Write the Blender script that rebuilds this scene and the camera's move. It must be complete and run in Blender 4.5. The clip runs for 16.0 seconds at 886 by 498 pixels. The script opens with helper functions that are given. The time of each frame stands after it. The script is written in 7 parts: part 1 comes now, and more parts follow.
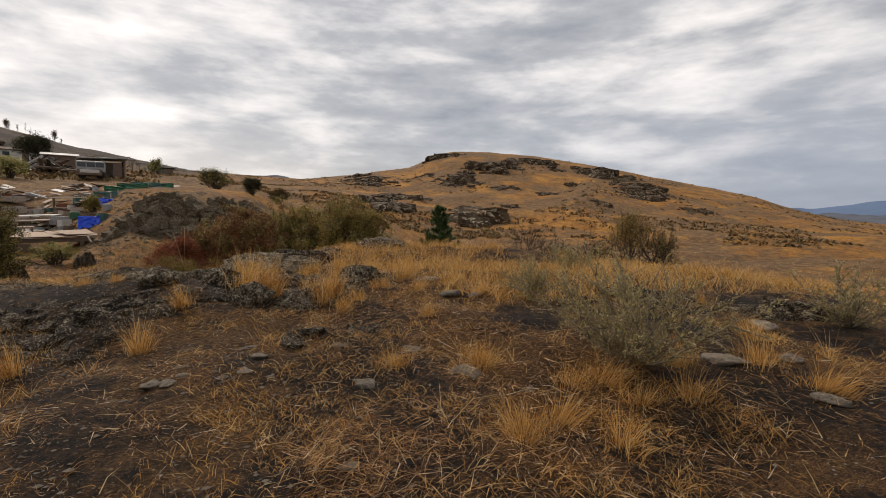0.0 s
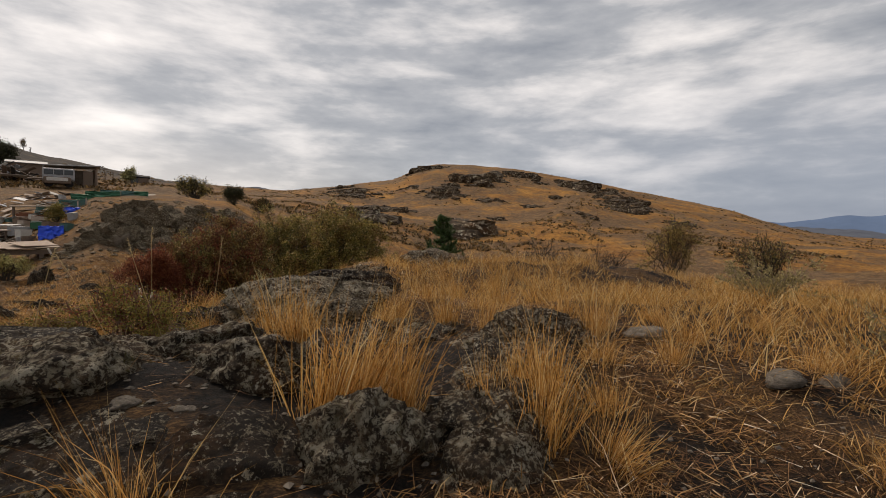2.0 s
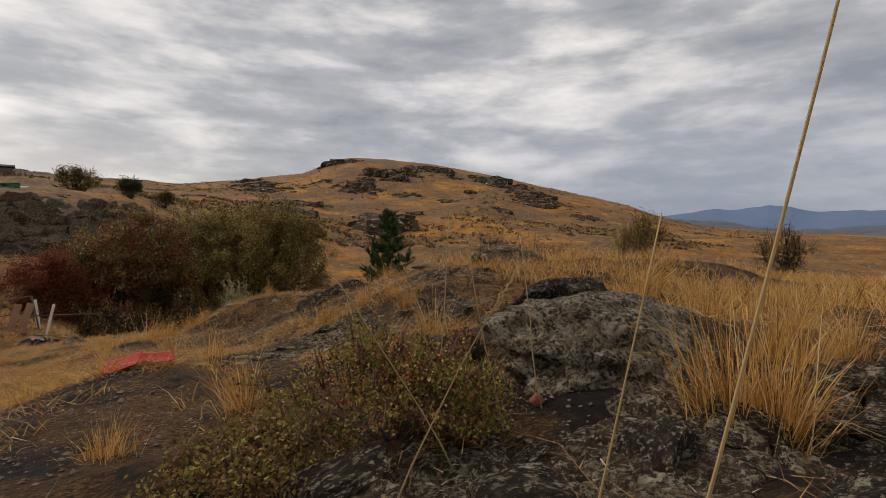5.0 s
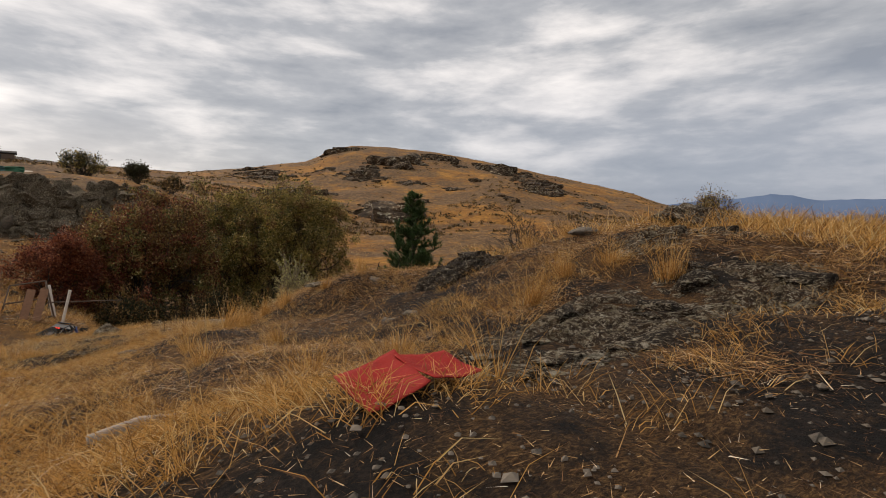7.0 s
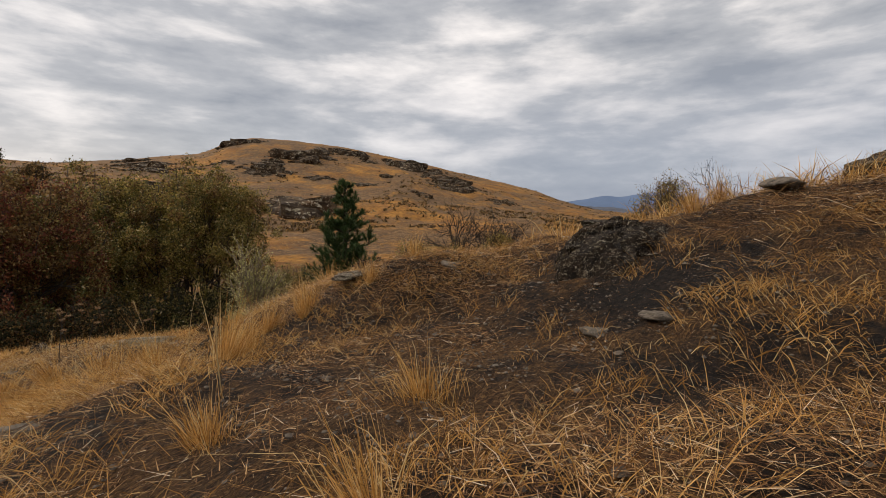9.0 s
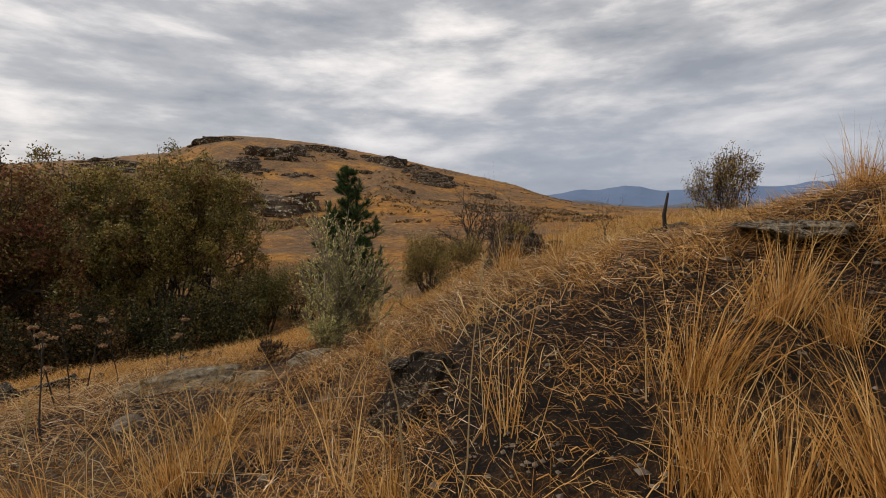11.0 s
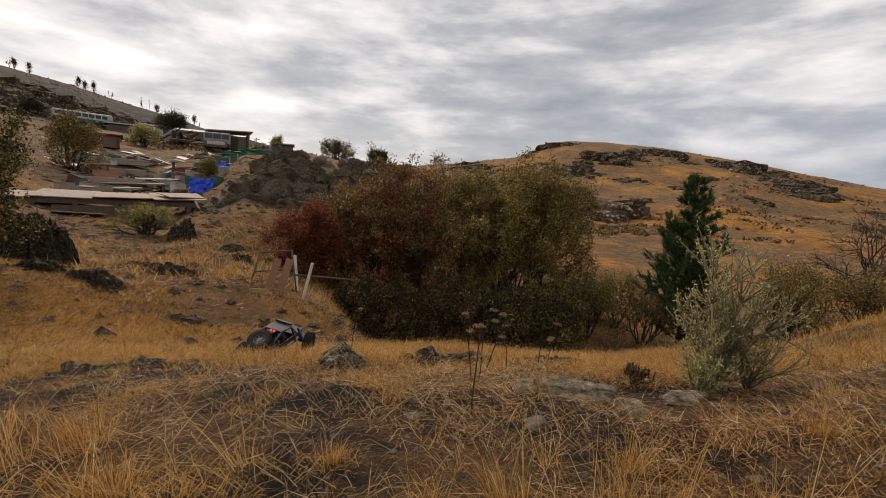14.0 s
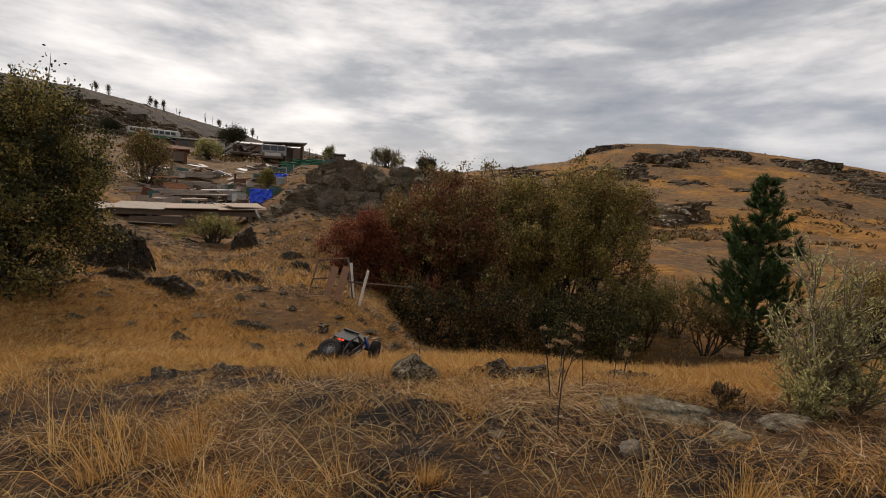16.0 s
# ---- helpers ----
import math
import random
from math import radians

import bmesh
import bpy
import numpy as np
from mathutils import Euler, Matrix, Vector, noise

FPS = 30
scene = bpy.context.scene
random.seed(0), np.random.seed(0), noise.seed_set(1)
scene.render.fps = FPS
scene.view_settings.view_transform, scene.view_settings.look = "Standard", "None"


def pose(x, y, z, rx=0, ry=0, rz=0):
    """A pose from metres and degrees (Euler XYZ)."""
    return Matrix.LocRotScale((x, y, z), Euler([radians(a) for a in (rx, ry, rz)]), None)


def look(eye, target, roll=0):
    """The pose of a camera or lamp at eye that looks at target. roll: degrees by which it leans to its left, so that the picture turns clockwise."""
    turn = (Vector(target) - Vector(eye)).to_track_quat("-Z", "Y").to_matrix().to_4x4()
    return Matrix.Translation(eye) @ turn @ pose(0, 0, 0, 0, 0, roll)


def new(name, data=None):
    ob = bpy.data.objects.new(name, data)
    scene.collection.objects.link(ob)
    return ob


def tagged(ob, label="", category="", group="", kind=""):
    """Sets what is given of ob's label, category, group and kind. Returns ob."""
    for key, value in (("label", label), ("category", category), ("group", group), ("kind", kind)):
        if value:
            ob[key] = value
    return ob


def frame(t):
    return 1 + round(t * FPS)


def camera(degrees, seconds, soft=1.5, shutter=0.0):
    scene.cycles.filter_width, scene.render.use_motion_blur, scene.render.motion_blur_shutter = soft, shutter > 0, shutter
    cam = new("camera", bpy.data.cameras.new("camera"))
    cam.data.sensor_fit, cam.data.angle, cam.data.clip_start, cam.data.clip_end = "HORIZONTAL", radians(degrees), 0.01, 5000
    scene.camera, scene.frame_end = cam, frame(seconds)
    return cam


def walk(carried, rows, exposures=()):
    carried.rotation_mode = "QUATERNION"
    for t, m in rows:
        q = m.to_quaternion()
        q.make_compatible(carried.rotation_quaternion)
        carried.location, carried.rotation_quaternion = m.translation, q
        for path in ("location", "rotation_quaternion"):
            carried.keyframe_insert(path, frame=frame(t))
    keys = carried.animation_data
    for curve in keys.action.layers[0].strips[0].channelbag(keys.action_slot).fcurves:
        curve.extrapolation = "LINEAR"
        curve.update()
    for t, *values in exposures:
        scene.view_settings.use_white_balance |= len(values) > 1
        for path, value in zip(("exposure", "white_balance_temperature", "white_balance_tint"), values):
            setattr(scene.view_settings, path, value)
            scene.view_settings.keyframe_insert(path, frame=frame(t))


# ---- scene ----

# ---------------------------------------------------------------- camera
cam = camera(87.5, 16.0, soft=0.8)
PATH = [
    (0, (0.001, -0.001, 0.000), (0.708, 1.862, -0.169), 0.9),
    (0.5, (0.018, 0.379, -0.039), (0.828, 2.202, -0.191), 1.5),
    (1, (-0.032, 0.896, -0.163), (0.802, 2.708, -0.299), 1.6),
    (1.5, (0.003, 1.480, -0.142), (0.809, 3.306, -0.262), 1.3),
    (2, (-0.260, 1.936, -0.122), (0.522, 3.774, -0.235), 1.1),
    (2.5, (-0.490, 2.201, -0.100), (0.304, 4.033, -0.221), 0.7),
    (3, (-0.643, 2.410, -0.146), (0.256, 4.192, -0.266), 0.9),
    (3.5, (-0.731, 2.534, -0.143), (0.322, 4.229, -0.278), 1.0),
    (4, (-0.871, 2.666, -0.161), (0.256, 4.312, -0.302), 0.9),
    (4.5, (-1.035, 2.869, -0.164), (0.087, 4.520, -0.290), 0.7),
    (5, (-1.133, 3.306, -0.175), (-0.022, 4.964, -0.304), 0.7),
    (7.3, (-1.541, 4.830, -0.456), (-0.435, 6.487, -0.637), 0.7),
    (7.5, (-1.569, 4.964, -0.470), (-0.453, 6.614, -0.653), 0.9),
    (8, (-1.600, 5.328, -0.557), (-0.368, 6.891, -0.747), 1.1),
    (8.5, (-1.585, 5.714, -0.618), (-0.241, 7.183, -0.801), 1.3),
    (10.8, (-1.505, 7.894, -0.946), (-0.014, 9.212, -1.140), -1.1),
    (11, (-1.450, 7.940, -0.960), (0.019, 9.282, -1.159), -0.4),
    (11.5, (-1.396, 7.987, -0.978), (-0.067, 9.467, -1.190), 0.6),
    (12, (-1.523, 7.982, -0.960), (-0.417, 9.634, -1.178), 1.8),
    (12.5, (-1.542, 8.078, -0.924), (-0.712, 9.884, -1.148), 2.5),
    (13, (-1.601, 8.127, -0.925), (-0.996, 10.020, -1.152), 3.1),
    (13.5, (-1.645, 8.124, -0.899), (-1.194, 10.061, -1.119), 3.4),
    (14, (-1.668, 8.145, -0.898), (-1.349, 10.107, -1.114), 3.3),
    (14.5, (-1.700, 8.152, -0.875), (-1.458, 10.126, -1.085), 3.1),
    (15, (-1.750, 8.177, -0.864), (-1.556, 10.156, -1.070), 2.9),
    (15.5, (-1.774, 8.187, -0.867), (-1.624, 10.171, -1.069), 2.6),
    (16, (-1.785, 8.184, -0.880), (-1.669, 10.170, -1.080), 2.5),
]
walk(cam, [(t, look(eye, target, roll)) for t, eye, target, roll in PATH],
     exposures=[(t, stops + 0.07, 7000, 16) for t, stops in ((0, 0.02), (1.5, -0.08), (3, -0.25), (5, -0.2), (7.5, -0.02), (9, 0.0), (11, -0.02), (13, 0.0), (14.5, -0.06), (16, -0.12))])

# ---------------------------------------------------------------- light: an overcast day, the sun behind thin cloud
SUN_AZ, SUN_EL = -25.0, 42.0
world = bpy.data.worlds.new("overcast_sky")
scene.world = world
world.use_nodes = True
wn, wl = world.node_tree.nodes, world.node_tree.links
wn.clear()


def wnode(kind, **values):
    n = wn.new(kind)
    for key, value in values.items():
        n.inputs[int(key[1:])].default_value = value
    return n


def wmath(op, a, b=None):
    n = wn.new("ShaderNodeMath")
    n.operation = op
    for k, v in enumerate((a, b)):
        if v is None:
            continue
        if isinstance(v, (int, float)):
            n.inputs[k].default_value = v
        else:
            wl.new(v, n.inputs[k])
    return n.outputs[0]


w_out = wn.new("ShaderNodeOutputWorld")
w_bg = wn.new("ShaderNodeBackground")
w_sky = wn.new("ShaderNodeTexSky")
w_sky.sky_type = "NISHITA"
w_sky.sun_disc = False
w_sky.sun_elevation, w_sky.sun_rotation = radians(SUN_EL), radians(SUN_AZ)
w_co = wn.new("ShaderNodeTexCoord")
w_sep = wn.new("ShaderNodeSeparateXYZ")
wl.new(w_co.outputs["Generated"], w_sep.inputs[0])
up = wmath("ADD", wmath("MAXIMUM", w_sep.outputs[2], 0.0), 0.16)
flat = wn.new("ShaderNodeCombineXYZ")
wl.new(wmath("DIVIDE", w_sep.outputs[0], up), flat.inputs[0])
wl.new(wmath("DIVIDE", w_sep.outputs[1], up), flat.inputs[1])


def cloud_noise(scale, detail, offset, stretch=(1.0, 1.0, 1.0), rough=0.55, turn=0.0, dome=False):
    m = wn.new("ShaderNodeMapping")
    m.inputs["Location"].default_value = offset
    m.inputs["Scale"].default_value = stretch
    m.inputs["Rotation"].default_value = (0, 0, radians(turn))
    wl.new(w_co.outputs["Generated"] if dome else flat.outputs[0], m.inputs[0])
    n = wn.new("ShaderNodeTexNoise")
    n.inputs["Scale"].default_value = scale
    n.inputs["Detail"].default_value = detail
    n.inputs["Roughness"].default_value = rough
    n.inputs["Distortion"].default_value = 0.12
    wl.new(m.outputs[0], n.inputs["Vector"])
    return n.outputs["Fac"]


big = cloud_noise(2.4, 5.0, (3.3, 1.4, 0.6), (1.0, 1.0, 3.4), 0.5, dome=True)
fine = cloud_noise(5.6, 9.0, (4.2, 2.1, 3), (1.0, 1.0, 3.6), 0.55, dome=True)
cover = wmath("ADD", wmath("MULTIPLY", big, 0.55), wmath("MULTIPLY", fine, 0.60))
# thinner cloud towards the hidden sun, heavier away from it
toward = wmath("ADD", wmath("MULTIPLY", w_sep.outputs[0], -0.02), wmath("MULTIPLY", w_sep.outputs[1], 0.02))
cover = wmath("ADD", cover, toward)
w_ramp = wn.new("ShaderNodeValToRGB")
els = w_ramp.color_ramp.elements
els[0].position, els[0].color = 0.41, (0.28, 0.32, 0.366, 1)
els[1].position, els[1].color = 0.80, (1.06, 1.07, 1.05, 1)
mid = els.new(0.55)
mid.color = (0.44, 0.48, 0.515, 1)
mid2 = els.new(0.66)
mid2.color = (0.73, 0.755, 0.765, 1)
wl.new(cover, w_ramp.inputs[0])
# a band of blue-grey murk low over the far hills
low = wn.new("ShaderNodeMapRange")
low.inputs[1].default_value, low.inputs[2].default_value = 0.02, 0.30
low.inputs[3].default_value, low.inputs[4].default_value = 0.75, 0.0
wl.new(w_sep.outputs[2], low.inputs[0])
side = wn.new("ShaderNodeMapRange")
side.inputs[1].default_value, side.inputs[2].default_value = 0.15, 0.9
side.inputs[3].default_value, side.inputs[4].default_value = 0.0, 1.0
wl.new(w_sep.outputs[0], side.inputs[0])
murk = wn.new("ShaderNodeMix")
murk.data_type = "RGBA"
murk.inputs[7].default_value = (0.27, 0.34, 0.45, 1)
wl.new(wmath("MULTIPLY", low.outputs[0], side.outputs[0]), murk.inputs[0])
wl.new(w_ramp.outputs[0], murk.inputs[6])
blend = wn.new("ShaderNodeMix")
blend.data_type = "RGBA"
blend.inputs[0].default_value = 0.93
dim = wn.new("ShaderNodeMix")
dim.data_type, dim.blend_type = "RGBA", "MULTIPLY"
dim.inputs[0].default_value = 1.0
dim.inputs[7].default_value = (0.10, 0.10, 0.10, 1)
wl.new(w_sky.outputs[0], dim.inputs[6])
wl.new(dim.outputs[2], blend.inputs[6])
# brighter break in the cloud low over the western ridge
glow = wn.new("ShaderNodeMapRange")
glow.inputs[1].default_value, glow.inputs[2].default_value = 0.07, 0.17
glow.inputs[3].default_value, glow.inputs[4].default_value = 0.35, 0.0
wl.new(w_sep.outputs[2], glow.inputs[0])
west_side = wn.new("ShaderNodeMapRange")
west_side.inputs[1].default_value, west_side.inputs[2].default_value = 0.35, -0.1
wl.new(w_sep.outputs[0], west_side.inputs[0])
gap = wn.new("ShaderNodeMix")
gap.data_type = "RGBA"
gap.inputs[7].default_value = (0.95, 0.92, 0.88, 1)
wl.new(wmath("MULTIPLY", glow.outputs[0], west_side.outputs[0]), gap.inputs[0])
wl.new(murk.outputs[2], gap.inputs[6])
wl.new(gap.outputs[2], blend.inputs[7])
wl.new(blend.outputs[2], w_bg.inputs[0])
w_bg.inputs[1].default_value = 1.05
wl.new(w_bg.outputs[0], w_out.inputs[0])

sun_data = bpy.data.lights.new("sun", "SUN")
sun_data.energy, sun_data.angle, sun_data.color = 2.2, radians(20), (1.0, 0.92, 0.80)
sun = new("sun", sun_data)
sa, ca = math.sin(radians(SUN_AZ)), math.cos(radians(SUN_AZ))
sun.matrix_world = look((sa * 50, ca * 50, 50 * math.tan(radians(SUN_EL))), (0, 0, 0))

# ---------------------------------------------------------------- materials
def material(name, rough=0.9, metal=0.0):
    m = bpy.data.materials.new(name)
    m.use_nodes = True
    b = m.node_tree.nodes["Principled BSDF"]
    b.inputs["Roughness"].default_value, b.inputs["Metallic"].default_value = rough, metal
    b.inputs["Specular IOR Level"].default_value = 0.25
    return m, m.node_tree, b


class Nodes:
    """Shorthand for building one node tree."""

    def __init__(self, tree):
        self.t = tree

    def add(self, kind):
        return self.t.nodes.new(kind)

    def link(self, a, b):
        self.t.links.new(a, b)

    def coords(self, kind="Object", scale=(1, 1, 1)):
        c, m = self.add("ShaderNodeTexCoord"), self.add("ShaderNodeMapping")
        m.inputs["Scale"].default_value = scale
        self.link(c.outputs[kind], m.inputs[0])
        return m.outputs[0]

    def noise(self, vec, scale, detail=4.0, rough=0.55, distort=0.0):
        n = self.add("ShaderNodeTexNoise")
        n.inputs["Scale"].default_value, n.inputs["Detail"].default_value = scale, detail
        n.inputs["Roughness"].default_value, n.inputs["Distortion"].default_value = rough, distort
        self.link(vec, n.inputs["Vector"])
        return n.outputs["Fac"]

    def cells(self, vec, scale, out="Distance", feature="F1"):
        n = self.add("ShaderNodeTexVoronoi")
        n.feature = feature
        n.inputs["Scale"].default_value = scale
        self.link(vec, n.inputs["Vector"])
        return n.outputs[out]

    def ramp(self, fac, stops):
        r = self.add("ShaderNodeValToRGB")
        els = r.color_ramp.elements
        els[0].position, els[0].color = stops[0][0], (*stops[0][1], 1)
        els[1].position, els[1].color = stops[-1][0], (*stops[-1][1], 1)
        for p, c in stops[1:-1]:
            els.new(p).color = (*c, 1)
        self.link(fac, r.inputs[0])
        return r.outputs[0]

    def step(self, fac, lo, hi, a=0.0, b=1.0):
        n = self.add("ShaderNodeMapRange")
        for k, v in ((1, lo), (2, hi), (3, a), (4, b)):
            n.inputs[k].default_value = v
        self.link(fac, n.inputs[0])
        return n.outputs[0]

    def mix(self, fac, a, b, blend="MIX"):
        n = self.add("ShaderNodeMix")
        n.data_type, n.blend_type = "RGBA", blend
        for k, v in ((0, fac), (6, a), (7, b)):
            if isinstance(v, float):
                n.inputs[k].default_value = v
            elif isinstance(v, tuple):
                n.inputs[k].default_value = (*v, 1)
            else:
                self.link(v, n.inputs[k])
        return n.outputs[2]

    def calc(self, op, a, b):
        n = self.add("ShaderNodeMath")
        n.operation = op
        for k, v in enumerate((a, b)):
            if isinstance(v, (int, float)):
                n.inputs[k].default_value = v
            else:
                self.link(v, n.inputs[k])
        return n.outputs[0]

    def bump(self, bsdf, height, strength=0.5, distance=0.02):
        n = self.add("ShaderNodeBump")
        n.inputs["Strength"].default_value, n.inputs["Distance"].default_value = strength, distance
        self.link(height, n.inputs["Height"])
        self.link(n.outputs[0], bsdf.inputs["Normal"])

    def island(self):
        return self.add("ShaderNodeNewGeometry").outputs["Random Per Island"]

    def chance(self):
        return self.add("ShaderNodeObjectInfo").outputs["Random"]


def ground_material():
    m, t, b = material("dry_ground", 0.95)
    n = Nodes(t)
    v = n.coords()
    # soil with gravel specks
    soil = n.ramp(n.noise(v, 30.0, 10, 0.8), [(0.36, (0.004, 0.003, 0.002)), (0.5, (0.014, 0.009, 0.006)), (0.62, (0.042, 0.027, 0.017)), (0.74, (0.22, 0.17, 0.12))])
    # trodden chaff
    chaff = n.ramp(n.noise(n.coords(scale=(1, 2.2, 1)), 70.0, 9, 0.8, 0.8), [(0.36, (0.010, 0.005, 0.002)), (0.50, (0.105, 0.052, 0.018)), (0.66, (0.40, 0.225, 0.080))])
    near = n.mix(n.step(n.noise(v, 1.5, 9, 0.78), 0.46, 0.56), soil, chaff)
    # slopes: ochre grass, brown earth, stony patches
    grass = n.ramp(n.noise(v, 0.11, 9, 0.66), [(0.30, (0.11, 0.048, 0.013)), (0.45, (0.36, 0.170, 0.033)), (0.60, (0.53, 0.270, 0.052)), (0.8, (0.62, 0.350, 0.085))])
    tufts = n.ramp(n.noise(n.coords(scale=(1, 1, 0.6)), 1.3, 10, 0.82), [(0.37, (0.10, 0.065, 0.04)), (0.5, (0.58, 0.50, 0.43)), (0.63, (1, 1, 1))])
    grass = n.mix(0.85, grass, tufts, "MULTIPLY")
    stony = n.ramp(n.noise(v, 1.1, 10, 0.85), [(0.34, (0.018, 0.012, 0.008)), (0.5, (0.12, 0.068, 0.030)), (0.68, (0.33, 0.205, 0.095))])
    grass = n.mix(n.step(n.noise(v, 0.05, 10, 0.85), 0.44, 0.52, 0.0, 0.95), grass, stony)
    sepz = n.add("ShaderNodeSeparateXYZ")
    n.link(v, sepz.inputs[0])
    west = n.calc("MULTIPLY", n.step(sepz.outputs[0], -1.0, -7.0), n.step(sepz.outputs[1], 12.0, 16.0))
    grass = n.mix(n.calc("MULTIPLY", west, n.step(n.noise(v, 0.35, 8, 0.75), 0.42, 0.56, 0.0, 0.9)), grass, stony)
    # burnt, rocky upper slope of the ridge behind the yard
    burnt = n.ramp(n.noise(v, 0.22, 10, 0.85), [(0.40, (0.009, 0.007, 0.006)), (0.54, (0.040, 0.028, 0.018)), (0.72, (0.20, 0.125, 0.062))])
    ridge = n.calc("MULTIPLY", n.step(sepz.outputs[0], -16.0, -26.0), n.step(sepz.outputs[1], 84.0, 104.0))
    grass = n.mix(n.calc("MULTIPLY", ridge, n.step(n.noise(v, 0.03, 8, 0.75), 0.34, 0.46, 0.2, 1.0)), grass, burnt)
    far = n.add("ShaderNodeVectorMath")
    far.operation = "DISTANCE"
    n.link(v, far.inputs[0])
    far.inputs[1].default_value = (-1.2, 6.0, -1.0)
    col = n.mix(n.step(far.outputs["Value"], 6.5, 11), near, grass)
    n.link(col, b.inputs["Base Color"])
    n.bump(b, n.noise(v, 28.0, 10, 0.8), 1.0, 0.05)
    return m


def rock_material(name, dark=1.0, lichen=0.5, scale=1.0, rust_share=0.7):
    m, t, b = material(name, 0.92)
    n = Nodes(t)
    v = n.coords(scale=(scale, scale, scale))
    base = n.ramp(n.noise(v, 38.0, 10, 0.8), [(0.38, (0.003 * dark, 0.0018 * dark, 0.001 * dark)), (0.53, (0.019 * dark, 0.012 * dark, 0.0065 * dark)), (0.72, (0.11 * dark, 0.077 * dark, 0.046 * dark))])
    rust = n.step(n.noise(v, 6.0, 9, 0.75), 0.50, 0.62, 0.0, rust_share)
    col = n.mix(rust, base, n.ramp(n.noise(v, 70.0, 6, 0.7), [(0.35, (0.012, 0.006, 0.0025)), (0.65, (0.115, 0.056, 0.021))]))
    # crusts of lichen: broad grey patches with ragged edges, and small pale rosettes
    edge = 0.615 - 0.10 * lichen
    crust = n.step(n.noise(v, 21.0, 10, 0.82, 0.2), edge, edge + 0.02)
    broken = n.step(n.noise(v, 65.0, 7, 0.75), 0.47, 0.51)
    rosette = n.step(n.noise(n.coords(scale=(scale * 1.1,) * 3), 85.0, 7, 0.74, 0.25), edge + 0.01, edge + 0.03)
    tone = n.ramp(n.noise(v, 24.0, 7, 0.75), [(0.34, (0.12, 0.094, 0.056)), (0.50, (0.36, 0.30, 0.205)), (0.68, (0.74, 0.67, 0.52))])
    col = n.mix(n.calc("MULTIPLY", n.calc("MAXIMUM", n.calc("MULTIPLY", crust, broken), rosette), min(1.0, 0.35 + lichen)), col, tone)
    moss = n.step(n.noise(n.coords(scale=(scale * 1.3,) * 3), 14.0, 9, 0.8, 0.5), 0.57, 0.62, 0.0, 0.75 * lichen)
    col = n.mix(n.calc("MULTIPLY", moss, n.step(n.noise(v, 95.0, 5, 0.7), 0.44, 0.52)), col, n.ramp(n.noise(v, 120.0, 4, 0.7), [(0.35, (0.04, 0.036, 0.008)), (0.65, (0.22, 0.165, 0.035))]))
    n.link(col, b.inputs["Base Color"])
    n.bump(b, n.calc("ADD", n.noise(v, 26.0, 10, 0.8), n.calc("MULTIPLY", n.noise(v, 90.0, 6, 0.8), 0.5)), 1.0, 0.07)
    return m


def stone_material():
    m, t, b = material("pale_stone", 0.92)
    n = Nodes(t)
    v = n.coords()
    col = n.ramp(n.noise(n.coords("Generated"), 6.0, 9, 0.75), [(0.3, (0.07, 0.058, 0.044)), (0.5, (0.22, 0.185, 0.145)), (0.75, (0.42, 0.37, 0.30))])
    col = n.mix(n.step(n.noise(v, 7.0, 8, 0.8), 0.52, 0.6, 0.0, 0.8), col, (0.055, 0.05, 0.043))
    col = n.mix(0.5, col, n.ramp(n.chance(), [(0.0, (0.45, 0.42, 0.40)), (1.0, (1.0, 0.97, 0.92))]), "MULTIPLY")
    n.link(col, b.inputs["Base Color"])
    n.bump(b, n.noise(n.coords("Generated"), 14.0, 9, 0.8), 0.9, 0.01)
    return m


def strand_material(name, stops, rough=0.75, through_light=0.25):
    """Grass, leaves and needles: each strand has its own shade."""
    m, t, b = material(name, rough)
    n = Nodes(t)
    shade = n.ramp(n.island(), stops)
    shade = n.mix(0.5, shade, n.ramp(n.noise(n.coords(), 1.6, 4, 0.6), [(0.3, (0.55, 0.5, 0.45)), (0.7, (1.0, 1.0, 1.0))]), "MULTIPLY")
    n.link(shade, b.inputs["Base Color"])
    soft = n.add("ShaderNodeBsdfTranslucent")
    n.link(shade, soft.inputs[0])
    mixer = n.add("ShaderNodeMixShader")
    mixer.inputs[0].default_value = through_light
    out = t.nodes["Material Output"]
    n.link(b.outputs[0], mixer.inputs[1])
    n.link(soft.outputs[0], mixer.inputs[2])
    n.link(mixer.outputs[0], out.inputs[0])
    return m


def plain_material(name, colour, rough=0.6, metal=0.0, grain=18.0, worn=0.35, relief=0.25, spec=0.3):
    """Painted, plastic, wooden or metal things with dirt and fine grain."""
    m, t, b = material(name, rough, metal)
    b.inputs["Specular IOR Level"].default_value = spec
    n = Nodes(t)
    v = n.coords()
    dark = tuple(c * (1 - worn) for c in colour)
    pale = tuple(min(1.0, c * (1 + worn * 0.6)) for c in colour)
    col = n.ramp(n.noise(v, grain, 7, 0.7), [(0.25, dark), (0.5, colour), (0.8, pale)])
    col = n.mix(n.step(n.noise(v, grain * 0.2, 5, 0.65), 0.5, 0.75, 0.0, worn), col, tuple(c * 0.45 + 0.02 for c in colour))
    n.link(col, b.inputs["Base Color"])
    n.bump(b, n.noise(v, grain * 3, 6, 0.7), relief, 0.01)
    return m


